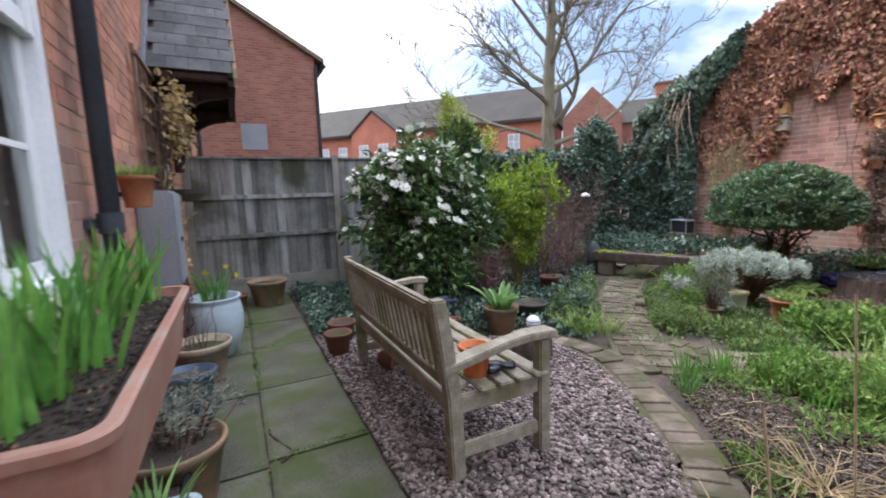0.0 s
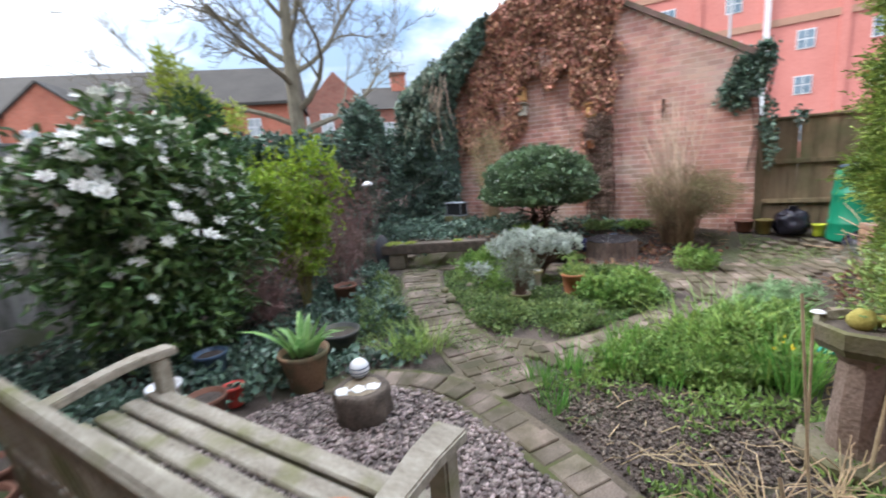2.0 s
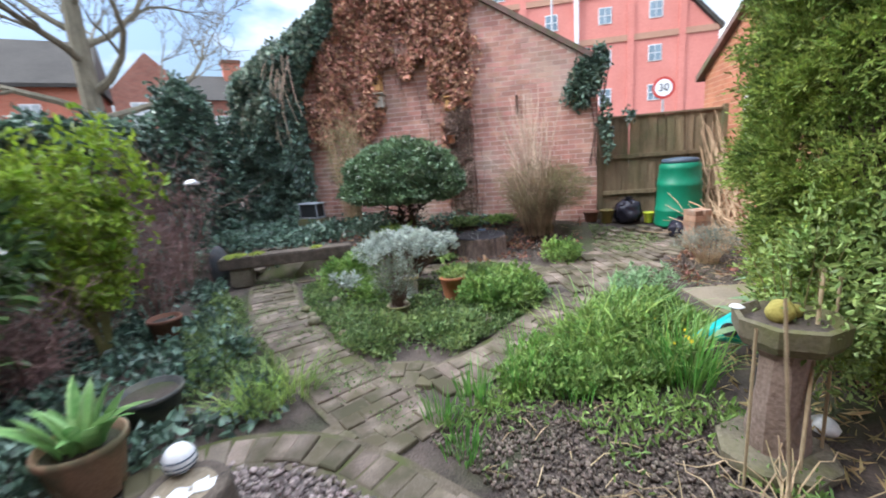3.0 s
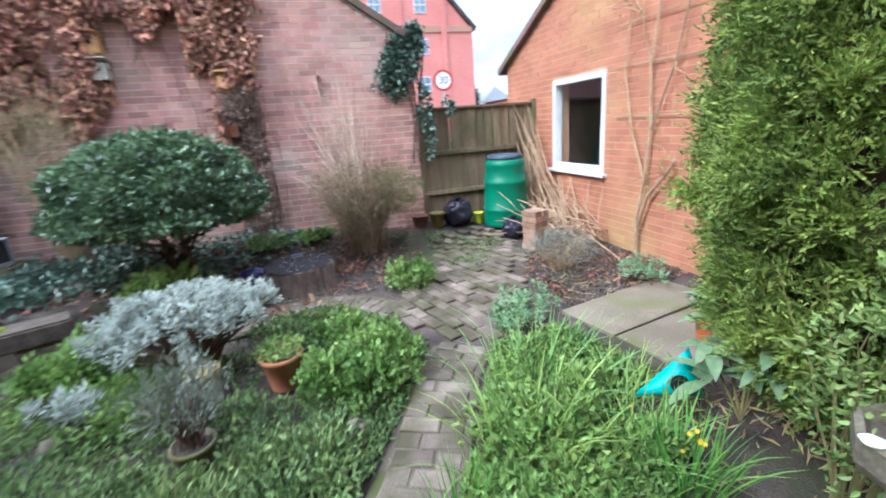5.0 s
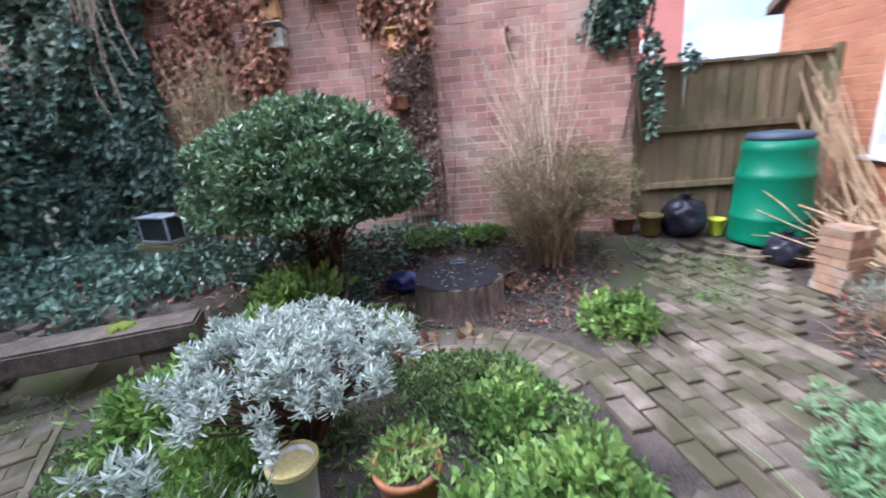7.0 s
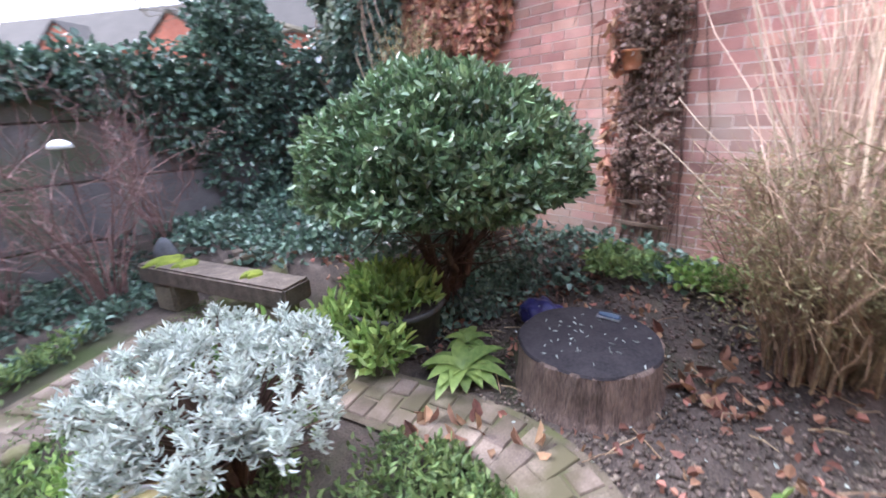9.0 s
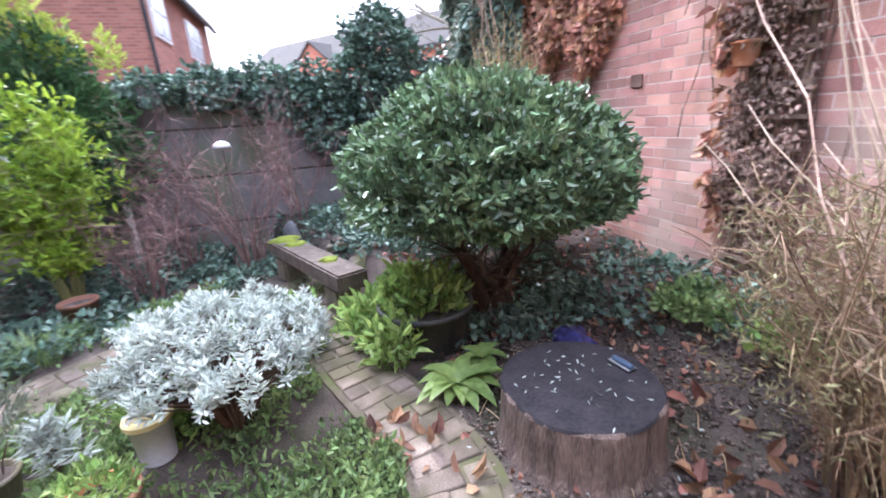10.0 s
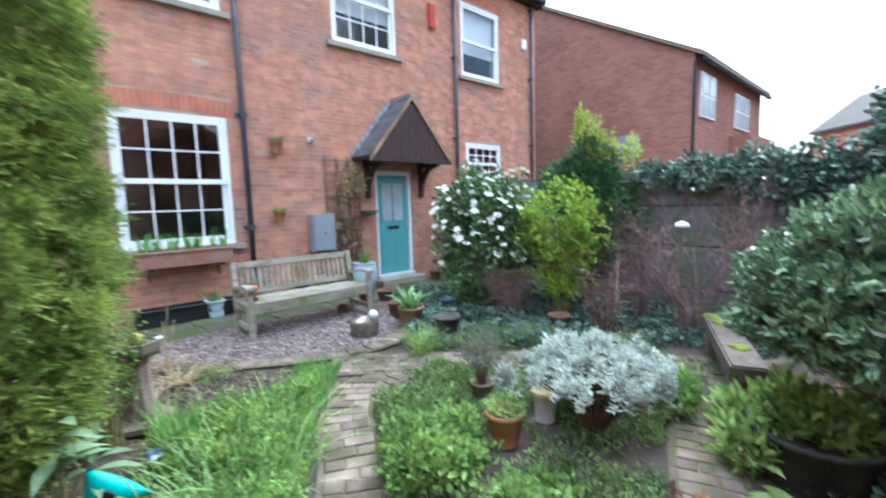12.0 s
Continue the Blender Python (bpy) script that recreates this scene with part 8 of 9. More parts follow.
def potted(name, label, x, y, r_, h, mkey, z=0.003, group="", foot=0.72, soil=True, squash=1.0):
    ob = thing(name, label, "plant pot", pose(x, y, z), group)
    prof = pot_profile(r_, h, foot=foot)
    if not soil:
        prof = prof[:-2] + [(r_ * foot - 0.014, 0.02), (0.0, 0.02)]
    body = part("pot", lathe(prof, 32, squash=squash), M[mkey], ob, smooth=True)
    if soil:
        part("soil", lathe([(r_ * 0.93 - 0.014, h * 0.86), (r_ * 0.4, h * 0.885), (0.0, h * 0.89)], 20, 0.1, squash=squash), M["soil"], ob)
    return ob


lp_ = potted("lavender_pot", "wide terracotta pot with grey lavender on the slabs", 0.5, 2.72, 0.21, 0.3, "terracotta_old")
rng = np.random.default_rng(210)
hs = [(rng.normal(0.06, 0.1), rng.normal(0.12, 0.09), 0.3 + rng.uniform(0.02, 0.16)) for _ in range(44)]
felted(lp_, rng, hs, 0.1, "lavender", 28, 0.045, 0.007)
potted("blue_pot", "dark blue glazed oval pot with dark compost", 0.47, 3.62, 0.17, 0.3, "blue_glaze", squash=0.75, foot=0.8)
bw = potted("stoneware_bowl", "broad cream stoneware bowl of bare soil and twigs", 0.53, 4.02, 0.2, 0.36, "stoneware", foot=0.62)
foliage(bw, "branchwork", [tubes([[(x + 0, y, z + 0.3, r_) for x, y, z, r_ in s] for s in fan_stems(rng, 12, 0.2, 0.4, 0.004, 0.1, kink=0.4)], 4)], M["twig"])
ur = thing("pale_urn", "pale blue glazed urn with daffodils beside the door", "plant pot", pose(0.6, 4.78, 0.003))
part("pot", lathe([(0.14, 0), (0.16, 0.01), (0.225, 0.22), (0.235, 0.36), (0.215, 0.47), (0.2, 0.5), (0.225, 0.52), (0.22, 0.535), (0.19, 0.53), (0.18, 0.47), (0.0, 0.47)], 36), M["pale_glaze"], ur, smooth=True)
part("soil", lathe([(0.18, 0.475), (0.0, 0.49)], 20), M["soil"], ur)
tuft("", "", 0, 0, 0.1, 70, 0.3, 0.01, "daffodil", 211, 0.3, 0.3, parent=ur, z=0.48)
fp = np.array([(0.12, 0.1, 0.78), (0.2, 0.16, 0.68), (-0.05, 0.1, 0.74)])
fv, ff = flower(fp, np.tile([[0.3, -0.8, 0.2]], (3, 1)), 0.035, rng)
put("flower_cluster", bulk("flower_cluster", fv, ff, M["yellow_petal"]), ur, "yellow daffodil flowers", kind="stuff")
cl = plant("bare_climber", "bare thorny climber on the trellis beside the door", "climber", 0.36, 4.62, 0.0)
ps = []
for i in range(14):
    ps.append([(0.02 + rng.normal(0, 0.03), rng.normal(0, 0.05) + 0.22 * math.sin(s * 4 + i), 0.05 + s * rng.uniform(1.3, 2.3), 0.009 * (1 - 0.6 * s)) for s in np.linspace(0, 1, 10)])
foliage(cl, "branchwork", [tubes(ps, 5), tubes(twigs_from(ps, rng, 160, 0.14, 0.003), 3)], M["twig"])
p = np.array([q_[rng.integers(4, 10)][:3] for q_ in ps for _ in range(9)]) + rng.normal(0, 0.05, (126, 3))
bp_, bw_ = blob(300, rng, (0.1, 0.26, 0.3), 0.7, 3, 0.3)
p = np.concatenate([p, np.maximum(bp_[:, 0:1] + 0.12, 0.0) * np.array([[1, 0, 0]]) + bp_ * np.array([[0, 1, 1]]) + np.array([[0, 0.1, 2.05]])])
foliage(cl, "dead_foliage", [leaves(p, np.tile([[0.3, 0, -0.5]], (len(p), 1)), 0.06, 0.04, rng)], L_["dry"])
potted("fence_pot", "weathered terracotta pot by the fence", 1.15, 6.5, 0.24, 0.32, "terracotta_old")
potted("fence_pot", "small brown pot by the fence", 0.78, 6.35, 0.12, 0.2, "terracotta_dark")
potted("small_pot", "dark brown plant pot under the bench", 1.56, 4.2, 0.12, 0.2, "terracotta_dark", group="pots behind the bench")
potted("small_pot", "dark brown plant pot behind the bench", 1.66, 4.5, 0.13, 0.2, "terracotta_dark", group="pots behind the bench")
lying = thing("fallen_pot", "small red-brown pot lying on its side in the gravel", "plant pot", pose(1.8, 3.72, 0.085, 90, 0, 35))
pot(lying, 0.085, 0.15, M["terracotta_dark"], soil=False)
tp = potted("tulip_pot", "terracotta pot of broad grey-green tulip leaves", 3.1, 3.93, 0.17, 0.27, "terracotta_old")
tuft("", "", 0, 0, 0.08, 24, 0.3, 0.08, "tulip", 212, 0.45, 0.75, parent=tp, z=0.22)
potted("grey_pot", "low dark grey pot among the ivy", 3.6, 4.1, 0.17, 0.2, "dark_pot")
potted("white_vase", "white glazed vase among the ivy", 2.42, 4.42, 0.1, 0.25, "white_glaze", foot=0.55, soil=False)
potted("red_pot", "dark red glazed pot beside the gravel", 2.5, 4.12, 0.12, 0.2, "terracotta_dark")
potted("red_pot", "small dark red pot beside the gravel", 2.72, 4.2, 0.07, 0.14, "red_paint")
potted("ivy_pot", "dark red-brown pot half hidden in the ivy", 4.62, 5.0, 0.13, 0.22, "terracotta_dark")
potted("teal_pot", "dark teal pot under the camellia", 2.9, 4.75, 0.12, 0.2, "blue_glaze")
tb = thing("teal_crate", "small teal planter of bulb leaves by the trough", "planter", pose(0.48, 2.25, 0.003))
part("crate", skin(bmesh.new(), trough_rings(-0.13, 0.13, -0.12, 0.12, 0.0, 0.25, 0.02)), M["pale_glaze"], tb)
part("soil", box(-0.11, -0.1, 0.1, 0.11, 0.1, 0.21), M["soil"], tb)
tuft("", "", 0, 0, 0.07, 30, 0.2, 0.02, "tulip", 213, 0.5, 0.7, parent=tb, z=0.21)


def wall_pot(y, z, r_, h, label, key, blade_h):
    ob = thing("wall_pot", label, "wall pot", pose(HX + 0.11, y, z))
    part("pot", lathe(pot_profile(r_, h), 28), M["terracotta"], ob, smooth=True)
    part("soil", lathe([(r_ * 0.9, h * 0.86), (0, h * 0.9)], 18), M["soil"], ob)
    rm = bmesh.new()
    box(-0.11, -0.015, h * 0.35, -r_ * 0.7, 0.015, h * 0.5, bm=rm)
    part("bracket", rm, M["black"], ob)
    tuft("", "", 0, 0, r_ * 0.9, 260, blade_h, 0.004, key, int(z * 100), 0.7, 0.6, parent=ob, z=h * 0.87)
    return ob


wall_pot(3.36, 1.36, 0.085, 0.17, "terracotta wall pot topped with bright green grass", "grass", 0.09)
wall_pot(3.38, 2.46, 0.1, 0.2, "terracotta wall pot with trailing dry plants", "herb", 0.12)
hb = thing("wire_basket", "shallow grey wire hanging basket on the wall", "hanging basket", pose(HX + 0.2, 5.02, 1.38))
part("basket", lathe([(0.02, 0.0), (0.1, 0.02), (0.16, 0.07), (0.18, 0.11), (0.172, 0.11), (0.15, 0.08), (0.0, 0.06)], 24), M["wire"], hb)
part("wall_arm", box(-0.2, -0.012, 0.09, 0.0, 0.012, 0.11), M["wire"], hb)

# ---- log, ball, stump, sleeper, birdbath ----
lg = thing("log_slice", "short cut log section on the gravel", "log", pose(2.98, 3.3, 0.004))
part("bark", lathe([(0.165, 0), (0.17, 0.03), (0.165, 0.16), (0.16, 0.19), (0.148, 0.192)], 30, 0.12), M["sleeper"], lg, smooth=True)
part("cut_face", lathe([(0.157, 0.185), (0.1, 0.194), (0.0, 0.193)], 26, 0.06), M["log_end"], lg)
ball = thing("glass_ball", "white and blue swirled glazed ball on the log", "ornament", pose(3.06, 3.38, 0.198))
q = bmesh.new()
bmesh.ops.create_uvsphere(q, u_segments=24, v_segments=14, radius=0.062, matrix=Matrix.Translation((0, 0, 0.061)))
part("sphere", q, M["white_glaze"], ball, smooth=True)
for z_ in (0.03, 0.05, 0.075):
    rr_ = math.sqrt(max(1e-4, 0.0625 ** 2 - (z_ - 0.061) ** 2))
    part("stripe", lathe([(rr_ - 0.004, z_ - 0.004), (rr_ + 0.0012, z_ - 0.003), (rr_ + 0.0012, z_ + 0.003), (rr_ - 0.004, z_ + 0.004)], 24), M["blue_glaze"], ball)
for i, (dx, dy) in enumerate(((-0.07, 0.04), (-0.01, -0.03), (0.05, -0.09))):
    st_ = thing("white_shell", "flat white scalloped shell lying on the log", "shell", pose(2.95 + dx, 3.32 + dy, 0.198, 4, -3, 40 * i), "shells on the log")
    part("shell", lathe([(0.04, 0), (0.042, 0.004), (0.028, 0.009), (0.0, 0.01)], 18, 0.5), M["white_glaze"], st_)

stp = thing("tree_stump", "broad sawn tree stump with dark wet top", "stump", pose(7.5, 2.64, -0.012) @ Matrix.Diagonal((1.06, 1.06, 1, 1)))
q = bmesh.new()
seg = 64
rows = []
for z_, k_ in ((0, 1.06), (0.05, 1.01), (0.12, 0.99), (0.2, 0.985), (0.262, 0.97), (0.272, 0.945)):
    rows.append([(math.cos(math.tau * i / seg) * 0.325 * k_ * (1 + 0.045 * noise.noise((math.cos(math.tau * i / seg) * 2, math.sin(math.tau * i / seg) * 2, 0)) + 0.03 * noise.noise((i * 0.9, z_ * 3, 5))),
                  math.sin(math.tau * i / seg) * 0.325 * k_ * (1 + 0.045 * noise.noise((math.cos(math.tau * i / seg) * 2, math.sin(math.tau * i / seg) * 2, 0)) + 0.03 * noise.noise((i * 0.9, z_ * 3, 5))), z_) for i in range(seg)])
part("bark", skin(q, rows), M["bark"], stp, "ridged brown bark")
part("cut_face", lathe([(0.318, 0.262), (0.31, 0.274), (0.2, 0.2765), (0.1, 0.277), (0.0, 0.276)], 44, 0.04), M["stump_top"], stp, "dark wet sawn top")
p = np.column_stack([rng.normal(0, 0.13, (46, 2)), np.full(46, 0.279)])
foliage(stp, "chip_scatter", [leaves(p, rng.normal(0, 1, (46, 3)) * np.array([[1, 1, 0.02]]), 0.028, 0.007, rng, tilt=0.02)], L_["silver"], "pale splinters on the sawn top")
tr_ = thing("garden_trowel", "blue-handled metal trowel lying on the stump", "trowel", pose(7.74, 2.6, 0.266, 0, 0, 100))
part("handle", lathe([(0.0, 0), (0.014, 0.005), (0.016, 0.06), (0.012, 0.11), (0.0, 0.115)], 14), M["blue_glaze"], tr_, m=pose(0, 0, 0.016, 90, 0, 90))
q = bmesh.new()
box(0, -0.028, 0.004, 0.12, 0.028, 0.01, 0.003, bm=q)
part("blade", q, M["metal"], tr_)

sl = thing("railway_sleeper", "old mossy timber sleeper raised at the path end", "sleeper", pose(6.38, 4.9, 0.235, 0, 0, -67))
part("timber", box(-0.77, -0.12, 0.0, 0.77, 0.12, 0.14, 0.015), M["sleeper"], sl)
for i, (u, r_) in enumerate(((-0.6, 0.14), (-0.35, 0.1), (0.35, 0.08))):
    part("moss_pad", lathe([(r_, 0), (r_ * 0.8, 0.02), (r_ * 0.4, 0.03), (0, 0.032)], 18, 0.5), M["moss"], sl, "bright green moss", m=pose(u, 0.02, 0.135))
for u in (-0.55, 0.55):
    sp = thing("support_block", "dark stone block under the sleeper", "block", sl.matrix_world @ pose(u, 0, -0.235), "sleeper supports")
    part("stone_block", box(-0.12, -0.1, 0, 0.12, 0.1, 0.233, 0.02), M["stone"], sp)

bbth = thing("birdbath", "mossy octagonal stone birdbath on a rough pedestal", "birdbath", pose(3.61, 0.985, 0.02, 0, 0, 10))
part("plinth", lathe([(0.22, 0), (0.22, 0.04), (0.2, 0.05), (0, 0.05)], 8, 0.06), M["stone"], bbth)
part("pedestal", lathe([(0.105, 0.05), (0.102, 0.1), (0.09, 0.3), (0.082, 0.46), (0.095, 0.5), (0, 0.5)], 9, 0.3), M["stone_pink"], bbth)
part("bowl", lathe([(0.1, 0.5), (0.165, 0.525), (0.186, 0.56), (0.19, 0.63), (0.17, 0.636), (0.152, 0.61), (0.14, 0.585), (0, 0.58)], 8), M["stone"], bbth)
part("moss_water", lathe([(0.15, 0.6), (0, 0.602)], 16), M["sleeper"], bbth, "dark wet debris in the bowl")
for i, (dx, dy, r_) in enumerate(((0.02, 0.02, 0.05), (0.07, -0.06, 0.03))):
    s_ = thing("mossy_stone", "round mossy stone sitting in the birdbath", "stone", pose(3.61 + dx, 0.985 + dy, 0.618), "stones in the birdbath")
    q = bmesh.new()
    bmesh.ops.create_icosphere(q, subdivisions=3, radius=r_, matrix=Matrix.Translation((0, 0, r_ * 0.85)))
    for v_ in q.verts:
        v_.co *= 1 + 0.15 * noise.noise(v_.co * 18)
    part("stone_body", q, M["moss_yellow"], s_, smooth=True)
wsh = thing("white_shell", "small white shell on the birdbath rim", "shell", pose(3.69, 1.135, 0.657))
part("shell", lathe([(0.026, 0), (0.028, 0.004), (0.018, 0.01), (0.0, 0.012)], 16, 0.4), M["white_glaze"], wsh)
for i, (x, y, h, lx, ly, r_) in enumerate(((3.0, 1.23, 0.95, 0.04, 0.08, 0.005), (3.42, 1.18, 0.72, -0.05, 0.03, 0.006), (3.45, 0.98, 0.85, 0.2, -0.12, 0.008), (3.6, 0.82, 0.8, 0.1, -0.05, 0.007), (2.55, 1.3, 0.55, 0.05, 0.1, 0.006))):
    ck = thing("garden_cane", "thin bamboo cane stuck upright in the bed", "cane", pose(x, y, 0), "garden canes")
    v_, f_ = tubes([[(lx * s, ly * s, -0.02 + h * s, r_) for s in np.linspace(0, 1, 6)]], 6)
    put("cane_stem", bulk("cane_stem", v_, f_, M["cane"], True), ck)
for i, (x, y, r_) in enumerate(((3.82, 0.68, 0.055), (5.0, 3.85, 0.06), (4.9, 3.6, 0.05), (5.15, 3.95, 0.045), (4.75, 3.45, 0.05), (5.3, 4.1, 0.05), (4.55, 3.15, 0.06), (5.05, 2.35, 0.06), (5.55, 3.9, 0.05), (6.19, 3.7, 0.055), (6.08, 3.93, 0.05), (6.0, 3.82, 0.045))):
    s_ = thing("edge_stone", "pale rounded stone edging the bed", "stone", pose(x, y, 0.0), "bed edging stones")
    q = bmesh.new()
    bmesh.ops.create_icosphere(q, subdivisions=2, radius=r_, matrix=Matrix.Translation((0, 0, r_ * 0.55)) @ Matrix.Diagonal((1.2, 0.95, 0.75, 1)))
    for v_ in q.verts:
        v_.co += v_.co.normalized() * 0.15 * r_ * noise.noise(v_.co * 25 + Vector((i, 0, 0)))
    part("stone_body", q, M["old_white"] if i == 0 else M["stone"], s_, smooth=True)

ss = thing("standing_stone", "grey oval stone standing on edge by the sleeper", "stone", pose(6.2, 5.72, 0.0, 0, 0, -40))
q = bmesh.new()
bmesh.ops.create_icosphere(q, subdivisions=3, radius=1.0, matrix=Matrix.Translation((0, 0, 0.24)) @ Matrix.Diagonal((0.12, 0.06, 0.26, 1)))
for v_ in q.verts:
    v_.co += v_.co.normalized() * 0.02 * noise.noise(v_.co * 9)
part("stone_body", q, M["slate"], ss, smooth=True)
bgb = thing("blue_plastic_bag", "crumpled dark blue plastic bag behind the stump", "bag", pose(7.8, 3.12, float(lie(7.8, 3.12))))
q = bmesh.new()
bmesh.ops.create_icosphere(q, subdivisions=4, radius=1.0)
for v_ in q.verts:
    v_.co *= 1 + 0.3 * noise.noise(v_.co * 2.4) + 0.16 * abs(noise.noise(v_.co * 7))
    v_.co = Vector((v_.co.x * 0.1, v_.co.y * 0.16, max(0.0, (v_.co.z * 0.5 + 0.45) * 0.2)))
part("bag_body", q, M["blue_bag"], bgb, smooth=True)

# ---- middle bed pots ----
bk = potted("white_bucket", "small old white bucket with yellowed rim in the bed", 5.68, 3.16, 0.09, 0.22, "white_glaze", foot=0.78, soil=False)
part("rim_stain", lathe([(0.0955, 0.2), (0.0985, 0.205), (0.098, 0.226), (0.08, 0.226), (0.074, 0.12), (0.06, 0.03), (0.0, 0.028)], 28), M["yellow_stain"], bk, "yellow stained inside")
ip = potted("bed_pot", "terracotta pot with variegated leaves in the middle bed", 5.67, 2.72, 0.125, 0.22, "terracotta", z=0.01)
p, w = blob(300, rng, (0.125, 0.125, 0.055), 0.5, 3, 0.4)
foliage(ip, "foliage", [leaves(p + np.array([[0, 0, 0.25]]), w * 0.6 + np.array([[0, 0, 0.5]]), 0.04, 0.018, rng)], L_["euonymus"])
potted("pale_bowl", "small weathered grey pot holding a woody lavender", 5.12, 3.1, 0.1, 0.14, "stone")
dk = potted("dark_planter", "wide dark grey planter of yellow-green leaves under the clipped bush", 7.08, 3.7, 0.3, 0.28, "dark_pot", z=0.003, foot=0.85)
sets = []
for cx, cy, cz, rx, rz, n in ((0, 0.02, 0.31, 0.26, 0.15, 560), (-0.32, 0.12, 0.15, 0.2, 0.16, 460), (-0.1, 0.05, 0.37, 0.16, 0.12, 220), (-0.26, -0.2, 0.14, 0.16, 0.14, 300)):
    p, w = blob(n, rng, (rx, rx, rz), 0.5, 3, 0.4)
    sets.append(leaves(p + np.array([[cx, cy, cz]]), w * 0.6 + np.array([[0, 0, 0.8]]), 0.085, 0.036, rng))
foliage(dk, "foliage", sets, L_["euonymus"])
sdp = potted("side_pot", "orange terracotta pot of green leaves beside the conifer", 5.05, 0.04, 0.1, 0.21, "orange_plastic", z=0.013)
p, w = blob(170, rng, (0.1, 0.1, 0.08), 0.5, 3, 0.3)
foliage(sdp, "foliage", [leaves(p + np.array([[0, 0, 0.25]]), w * 0.5 + np.array([[0, 0, 0.6]]), 0.06, 0.022, rng)], L_["bay"])
fdr = thing("mushroom_ornament", "white mushroom-shaped ornament on a thin stake", "ornament", pose(5.77, 5.5, 0))
part("stake", lathe([(0.004, 0), (0.004, 1.27), (0.0, 1.275)], 6), M["twig"], fdr)
part("cap", lathe([(0.0, 1.26), (0.06, 1.265), (0.075, 1.27), (0.06, 1.3), (0.03, 1.32), (0.0, 1.325)], 20), M["white_glaze"], fdr, smooth=True)

# teal pouch, packet
tc_ = thing("teal_pouch", "puffed teal plastic pouch with a round black opening", "bag", pose(0, 0, 0))
q = bmesh.new()
tri = [Vector((4.56, 0.62, 0.06)), Vector((4.71, 0.94, 0.06)), Vector((4.65, 0.66, 0.31))]
nseg = 10
for s in (-1, 1):
    grid = {}
    for i in range(nseg + 1):
        for j in range(nseg + 1 - i):
            k_ = nseg - i - j
            b_ = (i / nseg, j / nseg, k_ / nseg)
            p_ = tri[0] * b_[0] + tri[1] * b_[1] + tri[2] * b_[2]
            nrm = (tri[1] - tri[0]).cross(tri[2] - tri[0]).normalized()
            grid[i, j] = q.verts.new(p_ + nrm * s * 0.42 * (b_[0] * b_[1] * b_[2]) ** 0.6)
    for i in range(nseg):
        for j in range(nseg - i):
            q.faces.new((grid[i, j], grid[i + 1, j], grid[i, j + 1]))
            if i + j < nseg - 1:
                q.faces.new((grid[i + 1, j], grid[i + 1, j + 1], grid[i, j + 1]))
bmesh.ops.remove_doubles(q, verts=q.verts, dist=0.0005)
bmesh.ops.recalc_face_normals(q, faces=q.faces)
part("pouch_body", q, M["teal"], tc_, smooth=True)
nrm = (tri[1] - tri[0]).cross(tri[2] - tri[0]).normalized()
mid_ = (tri[0] + tri[1] + tri[2]) / 3
for s in (-1, 1):
    part("opening", lathe([(0.044, -0.01), (0.046, 0.002), (0.032, 0.004), (0.0, 0.003)], 24), M["black"], tc_, "round black opening", m=Matrix.Translation(mid_ + nrm * s * 0.056) @ (nrm * s).to_track_quat("Z", "Y").to_matrix().to_4x4())
bpk = thing("blue_packet", "small blue seed packet in the bed", "packet", pose(4.42, 0.98, 0.06, -45, 0, 90))
part("packet", box(-0.045, -0.006, 0, 0.045, 0.008, 0.11, 0.003), M["stone"], bpk, "soiled paper back")
part("packet_front", box(-0.044, -0.008, 0.001, 0.044, -0.0062, 0.109), M["blue_pack"], bpk, "blue printed front")
part("packet_label", box(-0.03, -0.0095, 0.04, 0.03, -0.0082, 0.07), M["white_dull"], bpk, "pale printed panel")

# ---- far corner ----
BZ = float(lie(8.5, -0.15))
cb = thing("compost_bin", "green plastic compost bin with a dark lid", "compost bin", pose(8.47, -0.14, BZ))
part("bin_body", lathe([(0.30, 0), (0.312, 0.02), (0.308, 0.05), (0.302, 0.2), (0.309, 0.215), (0.309, 0.245), (0.297, 0.26), (0.288, 0.56), (0.295, 0.575), (0.294, 0.62), (0.281, 0.635), (0.268, 0.8), (0.274, 0.815), (0.268, 0.86), (0.236, 0.9), (0, 0.9)], 44), M["bin_green"], cb, smooth=True)
part("lid", lathe([(0.24, 0.895), (0.245, 0.925), (0.225, 0.95), (0.1, 0.965), (0.0, 0.965)], 32), M["bin_lid"], cb, "dark blue-grey lid", smooth=True)
part("hatch", box(-0.32, -0.12, 0.02, -0.28, 0.12, 0.2, 0.015), M["bin_green"], cb)


def rubbish_bag(x, y, r_, h, label, seed):
    ob = thing("bin_bag", label, "bin bag", pose(x, y, float(lie(x, y))))
    q = bmesh.new()
    bmesh.ops.create_icosphere(q, subdivisions=4, radius=1.0)
    for v_ in q.verts:
        n_ = 0.22 * noise.noise(v_.co * 2.2 + Vector((seed, 0, 0))) + 0.10 * abs(noise.noise(v_.co * 6 + Vector((0, seed, 0))))
        v_.co = v_.co * (1 + n_)
        v_.co.x *= r_
        v_.co.y *= r_
        v_.co.z = max(0.0, (v_.co.z * 0.55 + 0.42) * h)
    part("bag_body", q, M["black_bag"], ob, smooth=True)
    part("knot", lathe([(0.03, h * 0.85), (0.02, h * 0.95), (0.05, h * 1.08), (0.0, h * 1.05)], 12, 0.6), M["black_bag"], ob)


